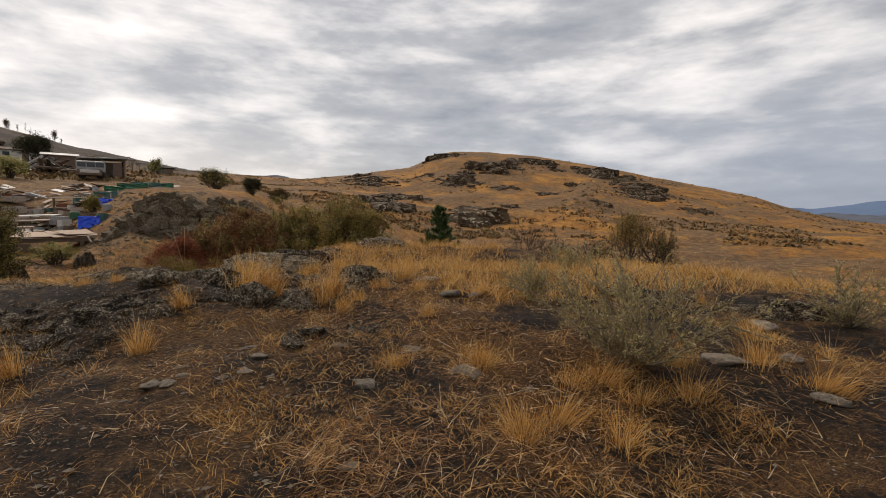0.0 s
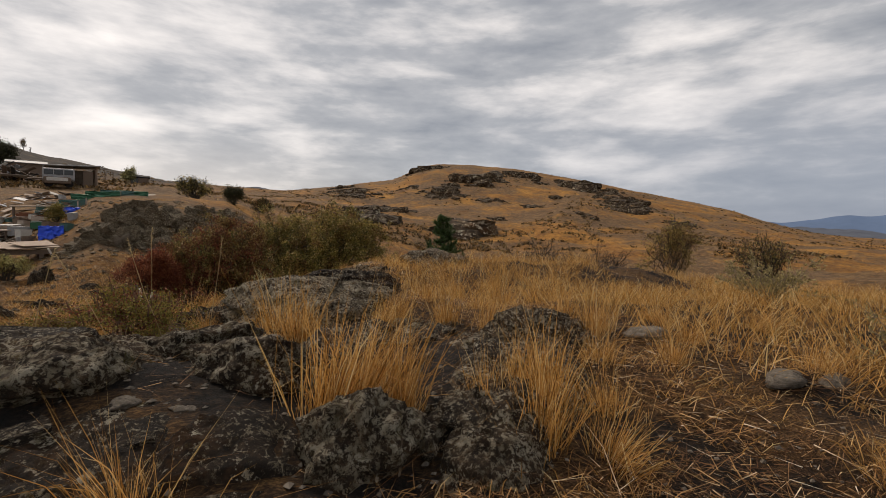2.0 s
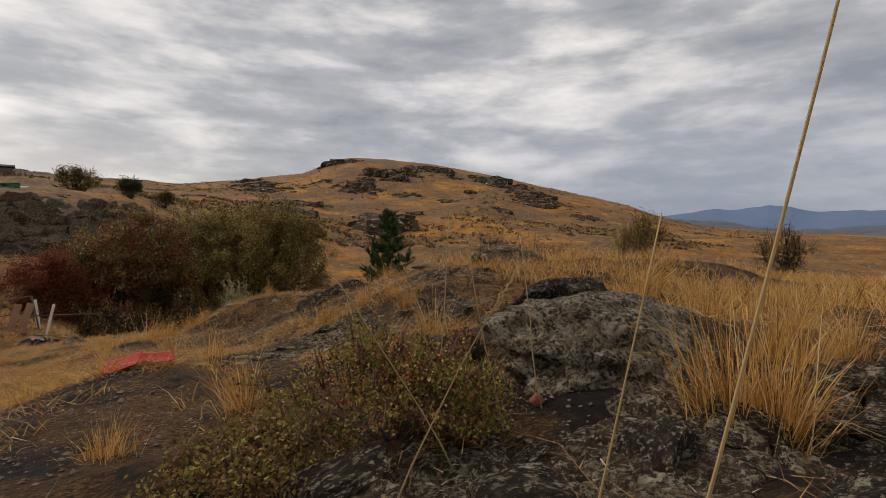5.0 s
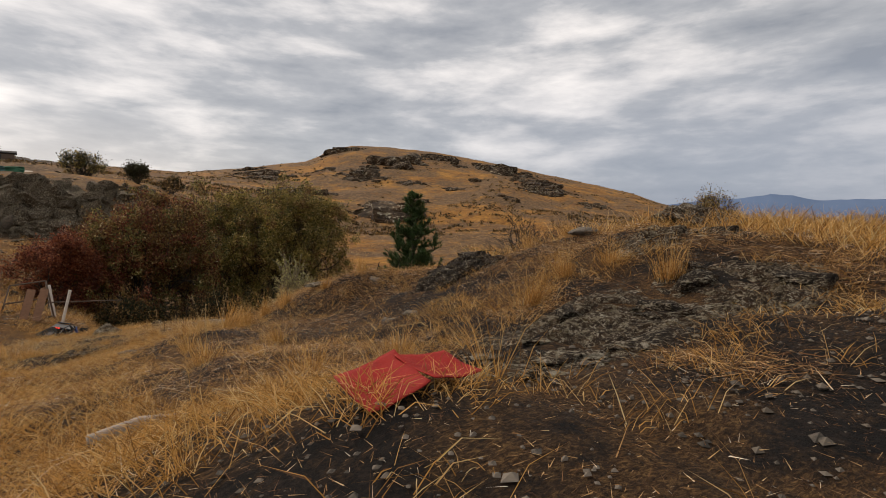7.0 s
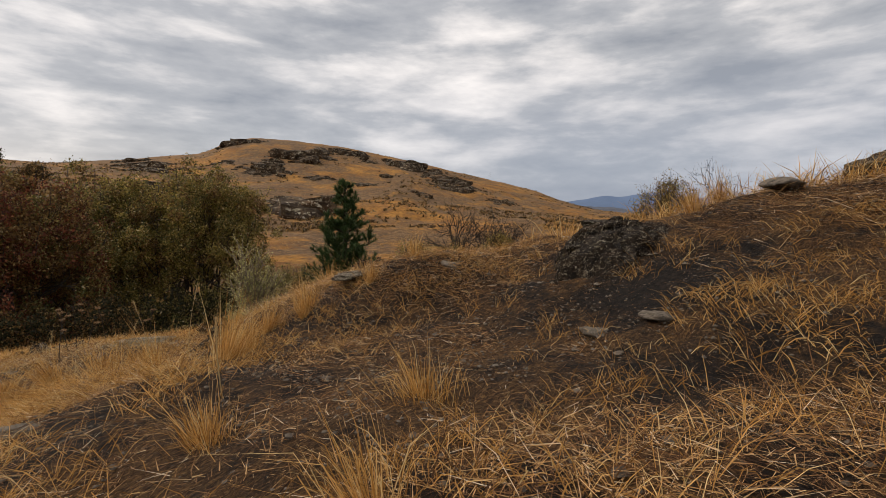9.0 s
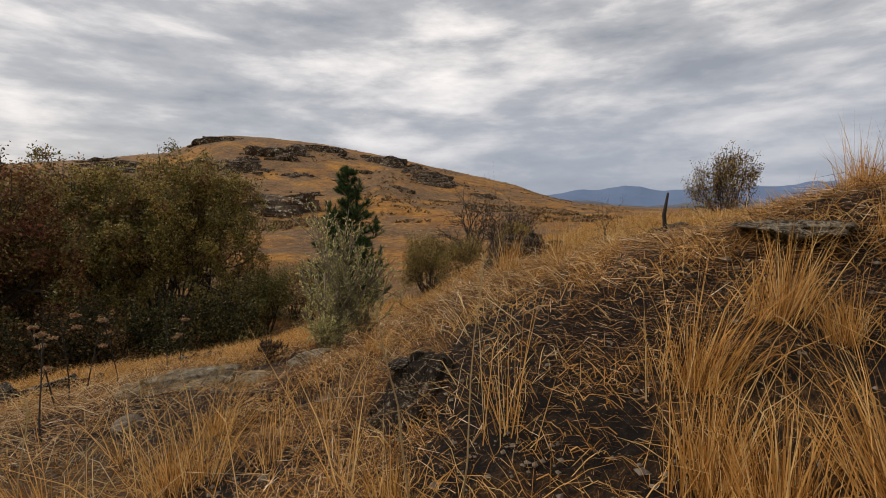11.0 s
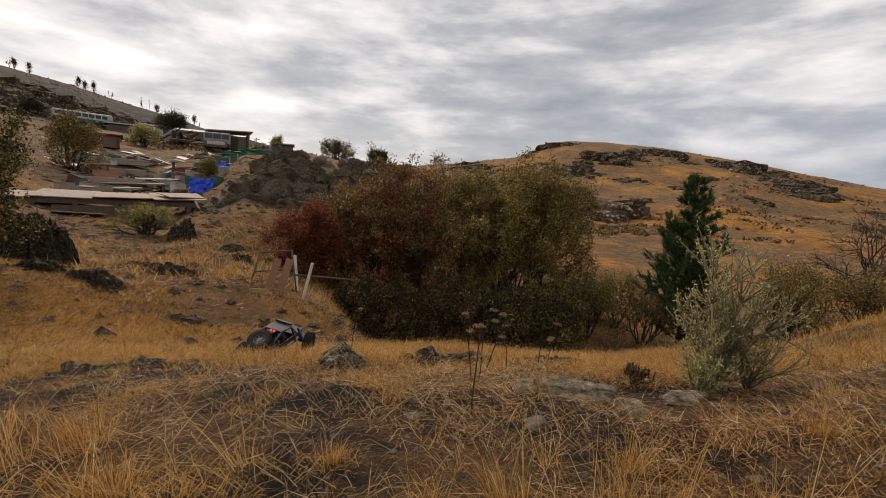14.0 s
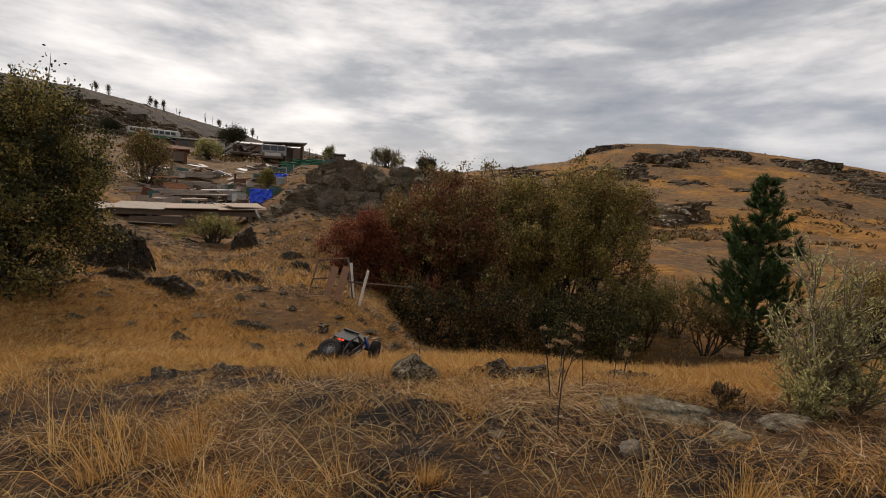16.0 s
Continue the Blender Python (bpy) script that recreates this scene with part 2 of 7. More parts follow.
M_GROUND = ground_material()
M_ROCK = rock_material("lichen_rock", 3.8, 0.9, 1.0, 0.9)
M_ROCK_DARK = rock_material("dark_rock", 1.6, 0.55, 1.0, 0.9)
M_BOULDER = rock_material("pale_lichen_boulder", 3.8, 1.1, 1.0, 0.35)
M_WHITE_SLAB = rock_material("white_lichen_slab", 5.0, 1.9, 1.0, 0.2)
M_ROCK_BLOCK = rock_material("broken_lichen_rock", 1.9, 0.75, 0.07, 0.85)
M_ROCK_FAR = rock_material("hill_rock", 3.0, 0.45, 0.06, 0.8)
M_CLIFF = rock_material("lichen_cliff_rock", 3.4, 0.85, 0.3, 0.6)
M_STONE = stone_material()
M_STRAW = strand_material("straw", [(0.0, (0.047, 0.021, 0.009)), (0.42, (0.189, 0.09, 0.035)), (0.74, (0.483, 0.263, 0.1)), (0.92, (0.798, 0.514, 0.237)), (1.0, (0.92, 0.798, 0.625))])
M_PALE_STALK = strand_material("pale_stalk", [(0.0, (0.42, 0.26, 0.10)), (0.5, (0.66, 0.46, 0.21)), (1.0, (0.85, 0.68, 0.40))])
M_GRASS = strand_material("golden_grass", [(0.0, (0.173, 0.08, 0.021)), (0.35, (0.562, 0.289, 0.073)), (0.75, (0.842, 0.491, 0.161)), (1.0, (0.9, 0.705, 0.365))], 0.75, 0.35)
M_LEAF_GREEN = strand_material("autumn_green_leaf", [(0.0, (0.067, 0.075, 0.023)), (0.45, (0.197, 0.185, 0.057)), (0.75, (0.349, 0.278, 0.081)), (0.93, (0.514, 0.355, 0.118)), (1.0, (0.756, 0.646, 0.382))], 0.6)
M_LEAF_RED = strand_material("autumn_red_leaf", [(0.0, (0.07, 0.026, 0.017)), (0.5, (0.19, 0.056, 0.034)), (0.8, (0.34, 0.098, 0.046)), (1.0, (0.48, 0.22, 0.10))], 0.6)
M_LEAF_BROWN = strand_material("autumn_brown_leaf", [(0.0, (0.082, 0.044, 0.02)), (0.5, (0.219, 0.118, 0.042)), (0.85, (0.341, 0.209, 0.067)), (1.0, (0.492, 0.348, 0.146))], 0.6)
M_PALE_SLAB = rock_material("pale_lichen_slab", 4.2, 1.2, 1.0, 0.45)
M_LEAF_OLIVE = strand_material("autumn_olive_leaf", [(0.0, (0.095, 0.083, 0.021)), (0.5, (0.297, 0.241, 0.059)), (0.85, (0.486, 0.358, 0.092)), (1.0, (0.648, 0.495, 0.184))], 0.6, 0.35)
M_LEAF_RUSSET = strand_material("russet_leaf", [(0.0, (0.09, 0.026, 0.013)), (0.5, (0.26, 0.072, 0.032)), (0.85, (0.38, 0.125, 0.052)), (1.0, (0.46, 0.22, 0.10))], 0.6, 0.35)
M_SCRUB = strand_material("hill_scrub", [(0.0, (0.06, 0.042, 0.022)), (0.5, (0.17, 0.11, 0.05)), (0.8, (0.36, 0.21, 0.075)), (1.0, (0.26, 0.23, 0.14))], 0.9, 0.1)
M_SAGE_DRY = strand_material("dry_sage_leaf", [(0.0, (0.193, 0.158, 0.068)), (0.5, (0.372, 0.309, 0.138)), (1.0, (0.605, 0.509, 0.261))], 0.8, 0.35)
M_SAGE_WOOD = plain_material("sage_wood", (0.24, 0.19, 0.135), 0.9, 0, 30, 0.4, 0.5)
M_TWIG = plain_material("brown_twig", (0.16, 0.085, 0.055), 0.85, 0, 30, 0.4, 0.4)
M_RIVER = plain_material("smooth_river_stone", (0.075, 0.068, 0.060), 0.7, 0, 30, 0.35, 0.15)
M_SAGE = strand_material("sage_leaf", [(0.0, (0.232, 0.219, 0.075)), (0.5, (0.512, 0.481, 0.19)), (1.0, (0.805, 0.762, 0.368))], 0.8, 0.35)
M_PINE = strand_material("pine_needle", [(0.0, (0.022, 0.048, 0.017)), (0.6, (0.060, 0.114, 0.036)), (1.0, (0.132, 0.192, 0.066))], 0.55, 0.12)
M_LOWGREEN = strand_material("low_shrub_leaf", [(0.0, (0.10, 0.095, 0.02)), (0.5, (0.27, 0.235, 0.05)), (0.85, (0.38, 0.30, 0.075)), (1.0, (0.40, 0.16, 0.05))], 0.65)
M_BARK = plain_material("bark", (0.055, 0.042, 0.032), 0.9, 0, 30, 0.5, 0.6)
M_BURNT = plain_material("burnt_twig", (0.030, 0.022, 0.018), 0.9, 0, 30, 0.4, 0.5)
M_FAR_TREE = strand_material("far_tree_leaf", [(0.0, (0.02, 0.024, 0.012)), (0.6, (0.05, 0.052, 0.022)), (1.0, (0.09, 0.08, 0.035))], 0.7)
# ---------------------------------------------------------------- ground shape
ORIGIN = (-1.7, 8.0)


def smooth(e0, e1, v):
    u = np.clip((v - e0) / (e1 - e0), 0.0, 1.0)
    return u * u * (3 - 2 * u)


def value_noise(x, y, seed=0.0):
    """Smooth noise between -1 and 1 for arrays."""
    xi, yi = np.floor(x), np.floor(y)
    fx, fy = x - xi, y - yi
    fx, fy = fx * fx * (3 - 2 * fx), fy * fy * (3 - 2 * fy)

    def h(a, b):
        v = np.sin(a * 127.1 + b * 311.7 + seed * 74.7) * 43758.5453
        return (v - np.floor(v)) * 2 - 1

    return (h(xi, yi) * (1 - fx) + h(xi + 1, yi) * fx) * (1 - fy) + (h(xi, yi + 1) * (1 - fx) + h(xi + 1, yi + 1) * fx) * fy


def fbm(x, y, octaves=4, seed=0.0):
    out, amp = 0.0, 0.5
    for k in range(octaves):
        out = out + amp * value_noise(x, y, seed + k)
        x, y, amp = x * 2.03 + 5.1, y * 1.97 - 3.7, amp * 0.5
    return out


# spine of the knoll: metres ahead, height
SPINE = [(-8, -0.75), (0, -0.72), (1.8, -0.64), (3, -0.55), (4.2, -0.6), (5, -0.72), (6, -0.88), (7.4, -1.12), (8.5, -1.42),
         (9.5, -1.62), (10.5, -1.8), (12, -2.25), (14, -3.0), (17, -3.7), (22, -4.0)]
# the valley and slopes round it: heights by bearing (rows) and distance (columns)
REACH = [8, 12, 18, 28, 45, 80, 130]
SLOPES = {-95: [-1.6, -1.5, -1.2, -0.3, 2.3, 7, 14], -36: [-2.1, -2.2, -1.9, -0.9, 1.8, 6, 11], -22: [-2.5, -2.6, -2.5, -1.9, 0.9, 5.2, 8],
          -14: [-2.6, -2.5, -1.4, 0.5, 1.7, 4.6, 7], -5: [-2.85, -3.2, -1.6, 0.7, 1.9, 4.2, 6.5], 0: [-3.5, -4.4, -3.6, 0.1, 2.0, 3.8, 6], 12: [-3.9, -5.0, -5.0, -3.4, -1.0, 1.5, 5],
          24: [-3.9, -5.1, -5.2, -4.8, -4.2, -2.0, 5], 40: [-3.1, -4.3, -4.8, -4.7, -4.2, -1.0, 6], 55: [-1.7, -2.5, -3.1, -3.9, -4.3, -3.0, 0],
          70: [-1.15, -1.75, -2.4, -3.4, -4.0, -4.2, -4.0], 95: [-1.1, -1.6, -2.3, -3.2, -4.0, -4.2, -4.5], 180: [-0.72, -0.72, -0.75, -0.7, -0.7, -0.6, -0.5]}
# the skyline: bearing, degrees above level
SKYLINE = [(-180, 1), (-60, 9.0), (-40, 9.5), (-35, 9.3), (-30, 8.6), (-24, 7.4), (-18, 6.0), (-12, 4.9), (-7, 4.1), (-2, 3.9), (5, 3.7), (10, 4.3),
           (17.5, 5.4), (19.3, 6.2), (20.7, 7.0), (23, 7.5), (28.5, 7.35), (33, 6.95), (38.3, 6.1), (43, 5.1), (47.4, 4.15), (51.6, 3.2), (56.6, 2.0),
           (59.5, 0.95), (62.3, 0.1), (66, -0.45), (72, -0.7), (80, -0.9), (95, -1.5), (180, -1)]


def near_height(x, y):
    ys, zs = zip(*SPINE)
    z = sum(np.interp(y + d, ys, zs) for d in (-0.5, 0, 0.5)) / 3
    z = z + 0.34 * smooth(-0.7, 0.9, x) * smooth(4.6, 6.2, y) * (1 - smooth(7.2, 8.2, y))
    z = z + 0.32 * smooth(-1.0, -0.1, x) * smooth(7.3, 8.1, y) * (1 - smooth(8.9, 10.0, y - 0.5 * x))
    z = z - 0.13 * (1 - smooth(-1.9, -1.1, x)) * smooth(4.6, 5.4, y) * (1 - smooth(8.4, 9.4, y))
    z = z - 0.13 * np.maximum(0, -2.2 - x) * smooth(2, 6, y) * (1 - smooth(9, 12, y))
    z = z + 0.16 * np.exp(-(((x + 0.4) / 0.9) ** 2 + ((y - 2.95) / 0.62) ** 2))
    z = z + 0.07 * np.exp(-(((x - 0.2) / 0.6) ** 2 + ((y - 4.2) / 0.4) ** 2))
    z = z + 0.05 * np.exp(-(((x + 1.12) / 0.35) ** 2 + ((y - 5.28) / 0.3) ** 2))
    z = z - 0.45 * smooth(-1.2, 0.4, x) * smooth(11.7, 13.6, y)
    z = z + 0.10 * fbm(x * 0.9, y * 0.9, 3, 3.0) + 0.035 * fbm(x * 3.3, y * 3.3, 3, 9.0)
    return z


def far_height(x, y):
    dx, dy = x - ORIGIN[0], y - ORIGIN[1]
    r = np.maximum(np.hypot(dx, dy), 0.5)
    az = np.degrees(np.arctan2(dx, dy))
    keys = sorted(SLOPES)
    bear = np.array([-180] + keys, float)
    table = np.array([SLOPES[180]] + [SLOPES[k] for k in keys], float)
    lr = np.log(np.clip(r, REACH[0], REACH[-1]))
    cols = [np.interp(az, bear, table[:, c]) for c in range(len(REACH))]
    logs = np.log(REACH)
    z = np.zeros_like(r)
    for c in range(len(REACH) - 1):
        u = np.clip((lr - logs[c]) / (logs[c + 1] - logs[c]), 0, 1)
        inside = (lr >= logs[c]) & (lr <= logs[c + 1])
        z = np.where(inside, cols[c] + (cols[c + 1] - cols[c]) * u, z)
    sa, se = zip(*SKYLINE)
    el = sum(np.interp(az + d, sa, se) for d in (-0.7, 0, 0.7)) / 3
    crest_r = 220.0
    top = -0.9 + np.tan(np.radians(el)) * crest_r
    top = top + 0.5 * fbm(az * 0.45, az * 0.0 + 2, 3, 4)
    u = np.clip((r - 130) / (crest_r - 130), 0, 1)
    climb = cols[-1] + (top - cols[-1]) * (1 - (1 - u) ** 1.2)
    z = np.where(r > 130, climb, z)
    z = np.where(r > crest_r, np.maximum(top - (r - crest_r) * 0.3, -60), z)
    bump = np.clip((r - 8) / 60, 0, 1) * (1 - smooth(150, 215, r))
    z = z + bump * (1.6 * fbm(x * 0.05, y * 0.05, 4, 5.0) + 0.5 * fbm(x * 0.25, y * 0.25, 3, 6.0)) + 0.12 * fbm(x * 0.8, y * 0.8, 3, 7.0) * smooth(8, 14, r)
    return z


def ground_height(x, y):
    x, y = np.asarray(x, float), np.asarray(y, float)
    # how far a place lies from the knoll's spine
    yc = np.clip(y, -6, 9.5)
    away = np.hypot((x + 0.8) * 0.9, y - yc)
    w = smooth(3.2, 7.5, away)
    return near_height(x, y) * (1 - w) + far_height(x, y) * w


def gz(x, y):
    return float(ground_height(np.array([x]), np.array([y]))[0])

# ---------------------------------------------------------------- mesh helpers
RNG = np.random.default_rng(7)


def raw_mesh(name, verts, tris, mat, smooth_faces=False):
    me = bpy.data.meshes.new(name)
    verts, tris = np.asarray(verts, np.float32), np.asarray(tris, np.int32)
    k = tris.shape[1]
    me.vertices.add(len(verts))
    me.vertices.foreach_set("co", verts.ravel())
    me.loops.add(tris.size)
    me.loops.foreach_set("vertex_index", tris.ravel())
    me.polygons.add(len(tris))
    me.polygons.foreach_set("loop_start", np.arange(len(tris), dtype=np.int32) * k)
    me.polygons.foreach_set("use_smooth", np.full(len(tris), smooth_faces))
    me.update(calc_edges=True)
    me.materials.append(mat)
    return me


def child(name, me, parent, label="", m=None):
    ob = new(name, me)
    ob.parent = parent
    if m is not None:
        ob.matrix_basis = m
    return tagged(ob, label)


def thing(name, label, category, group="", kind="", m=None, me=None):
    ob = new(name, me)
    if m is not None:
        ob.matrix_basis = m
    return tagged(ob, label, category, group, kind)


def part(name, bm, mat, parent, label="", m=None, flat_shaded=True):
    me = bpy.data.meshes.new(name)
    bm.normal_update()
    bm.to_mesh(me)
    bm.free()
    if not flat_shaded:
        for p in me.polygons:
            p.use_smooth = True
    me.materials.append(mat)
    return child(name, me, parent, label, m)


def join(chunks):
    """One array of vertices and one of faces out of several."""
    vs, fs, off = [], [], 0
    for v, f in chunks:
        vs.append(v)
        fs.append(f + off)
        off += len(v)
    return np.concatenate(vs), np.concatenate(fs)


def unit(v):
    return v / np.maximum(np.linalg.norm(v, axis=-1, keepdims=True), 1e-9)


def blades(base, way, length, width, droop, rng):
    """Grass blades: tapered three-piece strips from base along way, bending down by droop."""
    n = len(base)
    way = unit(way)
    side = unit(np.cross(way, unit(rng.normal(size=(n, 3)) + np.array([0, 0, 0.01]))))
    length, width, droop = (np.broadcast_to(a, n)[:, None] for a in (length, width, droop))
    flat = way * np.array([1, 1, 0])
    p1 = base + way * length * 0.5
    p2 = base + way * length * 0.95 + flat * length * droop * 0.6 - np.array([0, 0, 1.0]) * length * droop * 0.5
    v = np.stack([base - side * width / 2, base + side * width / 2, p1 - side * width * 0.38, p1 + side * width * 0.38, p2], 1).reshape(-1, 3)
    f = np.array([[0, 1, 3], [0, 3, 2], [2, 3, 4]])
    return v, (f[None] + 5 * np.arange(n)[:, None, None]).reshape(-1, 3)


def leaves(pos, way, size, rng, slim=0.5):
    """Small folded leaves."""
    n = len(pos)
    way = unit(way)
    side = unit(np.cross(way, unit(rng.normal(size=(n, 3)))))
    up = np.cross(side, way)
    size = np.broadcast_to(size, n)[:, None]
    mid = pos + way * size * 0.5 + up * size * 0.10
    v = np.stack([pos, mid - side * size * slim / 2, mid + side * size * slim / 2, pos + way * size], 1).reshape(-1, 3)
    f = np.array([[0, 2, 1], [1, 2, 3]])
    return v, (f[None] + 4 * np.arange(n)[:, None, None]).reshape(-1, 3)


def tube(points, radii, sides=5):
    """A tapered tube along a line of points."""
    points = np.asarray(points, float)
    k = len(points)
    along = unit(np.gradient(points, axis=0))
    ref = np.array([0.31, 0.17, 0.93]) if abs(along[0] @ np.array([0.31, 0.17, 0.93])) < 0.95 else np.array([1.0, 0, 0])
    a = unit(np.cross(along, ref))
    b = np.cross(along, a)
    ang = np.arange(sides) * 2 * np.pi / sides
    ring = a[:, None] * np.cos(ang)[None, :, None] + b[:, None] * np.sin(ang)[None, :, None]
    v = (points[:, None] + ring * np.asarray(radii, float)[:, None, None]).reshape(-1, 3)
    f = []
    for i in range(k - 1):
        for j in range(sides):
            p, q = i * sides + j, i * sides + (j + 1) % sides
            f += [[p, q, q + sides], [p, q + sides, p + sides]]
    for j in range(1, sides - 1):
        f += [[0, j + 1, j], [(k - 1) * sides, (k - 1) * sides + j, (k - 1) * sides + j + 1]]
    return v, np.array(f)


def branch_line(start, way, length, rng, bends=4, wander=0.25, rise=0.0):
    pts = [np.array(start, float)]
    way = unit(np.array(way, float))
    for _ in range(bends):
        way = unit(way + rng.normal(size=3) * wander + np.array([0, 0, rise]))
        pts.append(pts[-1] + way * length / bends)
    return np.array(pts), way


def limbs(rng, stems, height, spread, depth=3, thick=0.03, fork=3, wander=0.25, rise=0.05, sides=5):
    """Stems that fork again and again. Gives wood chunks and the tip lines."""
    wood, tips = [], []

    def grow(start, way, length, radius, level):
        line, end = branch_line(start, way, length, rng, 4 if level > 1 else 3, wander, rise)
        wood.append(tube(line, np.linspace(radius, radius * 0.55, len(line)), max(3, sides - 1 - (depth - level))))
        if level == 0:
            tips.append(line)
            return
        for k in range(fork):
            at = line[rng.integers(2, len(line))] if k else line[-1]
            grow(at, end + rng.normal(size=3) * 0.55, length * rng.uniform(0.55, 0.8), radius * 0.55, level - 1)

    for s in range(stems):
        a = rng.uniform(0, 2 * np.pi)
        out = np.array([math.cos(a), math.sin(a), 0]) * rng.uniform(0.2, 1) * spread
        way = out + np.array([0, 0, height])
        grow(out * 0.12, way, np.linalg.norm(way) * 0.45, thick * rng.uniform(0.7, 1.1), depth)
    return wood, tips


def box_mesh(size, bevel=0.0, at=(0, 0, 0), turn=None, bm=None):
    own = bm is None
    bm = bm or bmesh.new()
    made = bmesh.ops.create_cube(bm, size=1.0)["verts"]
    bmesh.ops.scale(bm, vec=size, verts=made)
    if bevel:
        edges = list({e for v in made for e in v.link_edges})
        made = bmesh.ops.bevel(bm, geom=edges, offset=bevel, segments=2, affect="EDGES", profile=0.5)["verts"] if own else made
    if turn is not None:
        bmesh.ops.transform(bm, matrix=turn, verts=list(made))
    bmesh.ops.translate(bm, vec=at, verts=list(made))
    return bm


def rock_mesh(name, size, seed, mat, detail=4, rough=0.35, strata=0.25):
    """A broken boulder: an uneven lump with flat facets and layered sides."""
    bm = bmesh.new()
    bmesh.ops.create_icosphere(bm, subdivisions=detail, radius=1.0)
    off = Vector((seed * 13.7, seed * 7.3, seed * 3.1))
    rng = random.Random(seed)
    cuts = [(Vector((rng.uniform(-1, 1), rng.uniform(-1, 1), rng.uniform(-0.6, 1))).normalized(), rng.uniform(0.62, 0.9)) for _ in range(9)]
    for v in bm.verts:
        p = v.co.copy()
        for nrm, far in cuts:
            d = p.dot(nrm) - far
            if d > 0 and rough > 0.1:
                p -= nrm * d * 0.85
        q = p * 1.3 + off
        p *= 1 + rough * 0.6 * noise.noise(q) + rough * 0.35 * noise.noise(q * 2.7) + rough * 0.16 * noise.noise(q * 6.1) + rough * 0.09 * noise.noise(q * 13.0)
        layer = math.sin((p.z * 7 + noise.noise(q * 1.1) * 2.2))
        p.x *= 1 + strata * 0.12 * layer
        p.y *= 1 + strata * 0.12 * layer
        v.co = Vector((p.x * size[0], p.y * size[1], p.z * size[2]))
    me = bpy.data.meshes.new(name)
    bm.to_mesh(me)
    bm.free()
    for f in me.polygons:
        f.use_smooth = detail > 2
    me.materials.append(mat)
    return me


def block_lump(seed):
    """An angular broken block of rock about one metre half-size: vertices and triangles."""
    bm = bmesh.new()
    bmesh.ops.create_cube(bm, size=1.7)
    bmesh.ops.subdivide_edges(bm, edges=bm.edges[:], cuts=2, use_grid_fill=True)
    bmesh.ops.triangulate(bm, faces=bm.faces[:])
    rng = random.Random(seed)
    cuts = [(Vector((rng.uniform(-1, 1), rng.uniform(-1, 1), rng.uniform(-1, 1))).normalized(), rng.uniform(0.6, 0.95)) for _ in range(7)]
    off = Vector((seed * 3.7, seed * 1.3, seed * 5.1))
    for v in bm.verts:
        p = v.co.copy()
        for nrm, far in cuts:
            d = p.dot(nrm) - far
            if d > 0:
                p -= nrm * d
        v.co = p * (1 + 0.22 * noise.noise(p * 1.7 + off))
    vs = np.array([v.co for v in bm.verts])
    fs = np.array([[v.index for v in f.verts] for f in bm.faces])
    bm.free()
    return vs, fs


# ---------------------------------------------------------------- the ground: one sheet to the horizon
def ground_mesh():
    xs = np.arange(-5.2, 4.81, 0.07)
    ys = np.arange(-2.0, 13.01, 0.07)
    gx, gy = np.meshgrid(xs, ys)
    fine_z = ground_height(gx, gy) + 0.016 * fbm(gx * 9, gy * 9, 3, 11.0)
    inner = np.minimum(np.minimum(gx - xs[0], xs[-1] - gx), np.minimum(gy - ys[0], ys[-1] - gy))
    fine_z = fine_z - 0.06 * (1 - smooth(0.0, 0.5, inner))
    v1 = np.stack([gx, gy, fine_z], -1).reshape(-1, 3)
    nx, ny = len(xs), len(ys)
    i = (np.arange(ny - 1)[:, None] * nx + np.arange(nx - 1)[None]).ravel()
    f1 = np.stack([i, i + 1, i + nx + 1, i + nx], -1)
    az = np.radians(np.concatenate([np.arange(-180, -60, 3.0), np.arange(-60, -42, 1.0), np.arange(-42, 75, 0.5), np.arange(75, 180, 3.0)]))
    rr = np.concatenate([np.geomspace(0.5, 240, 190), np.geomspace(260, 4600, 24)])
    ga, gr = np.meshgrid(az, rr)
    px, py = ORIGIN[0] + gr * np.sin(ga), ORIGIN[1] + gr * np.cos(ga)
    pz = ground_height(px, py)
    inside = np.minimum(np.minimum(px - xs[0], xs[-1] - px), np.minimum(py - ys[0], ys[-1] - py))
    pz = pz - 0.30 * smooth(0.25, 1.2, inside)
    v2 = np.stack([px, py, pz], -1).reshape(-1, 3)
    na, nr = len(az), len(rr)
    a = np.arange(na)
    b = (a + 1) % na
    f2 = np.concatenate([np.stack([k * na + a, (k + 1) * na + a, (k + 1) * na + b, k * na + b], -1) for k in range(nr - 1)])
    v, f = join([(v1, f1), (v2, f2)])
    return raw_mesh("ground", v, f, M_GROUND, True)


ground = thing("ground", "dry stony knoll and ochre grass hills with bare soil", "ground", kind="structure", me=ground_mesh())


def stand(x, y, sink=0.0):
    return gz(x, y) - sink

# ---------------------------------------------------------------- rocks
def put_rock(name, label, x, y, size, seed, mat, turn=0.0, lift=0.3, tilt=(0, 0), detail=4, rough=0.35, category="rock", group=""):
    z = gz(x, y) + size[2] * lift
    me = rock_mesh(name, size, seed, mat, detail, rough)
    return thing(name, label, category, group, m=pose(x, y, z, tilt[0], tilt[1], turn), me=me)


def block_meshes(name, mat, first):
    return [raw_mesh(name, *block_lump(first + k), mat, False) for k in range(7)]


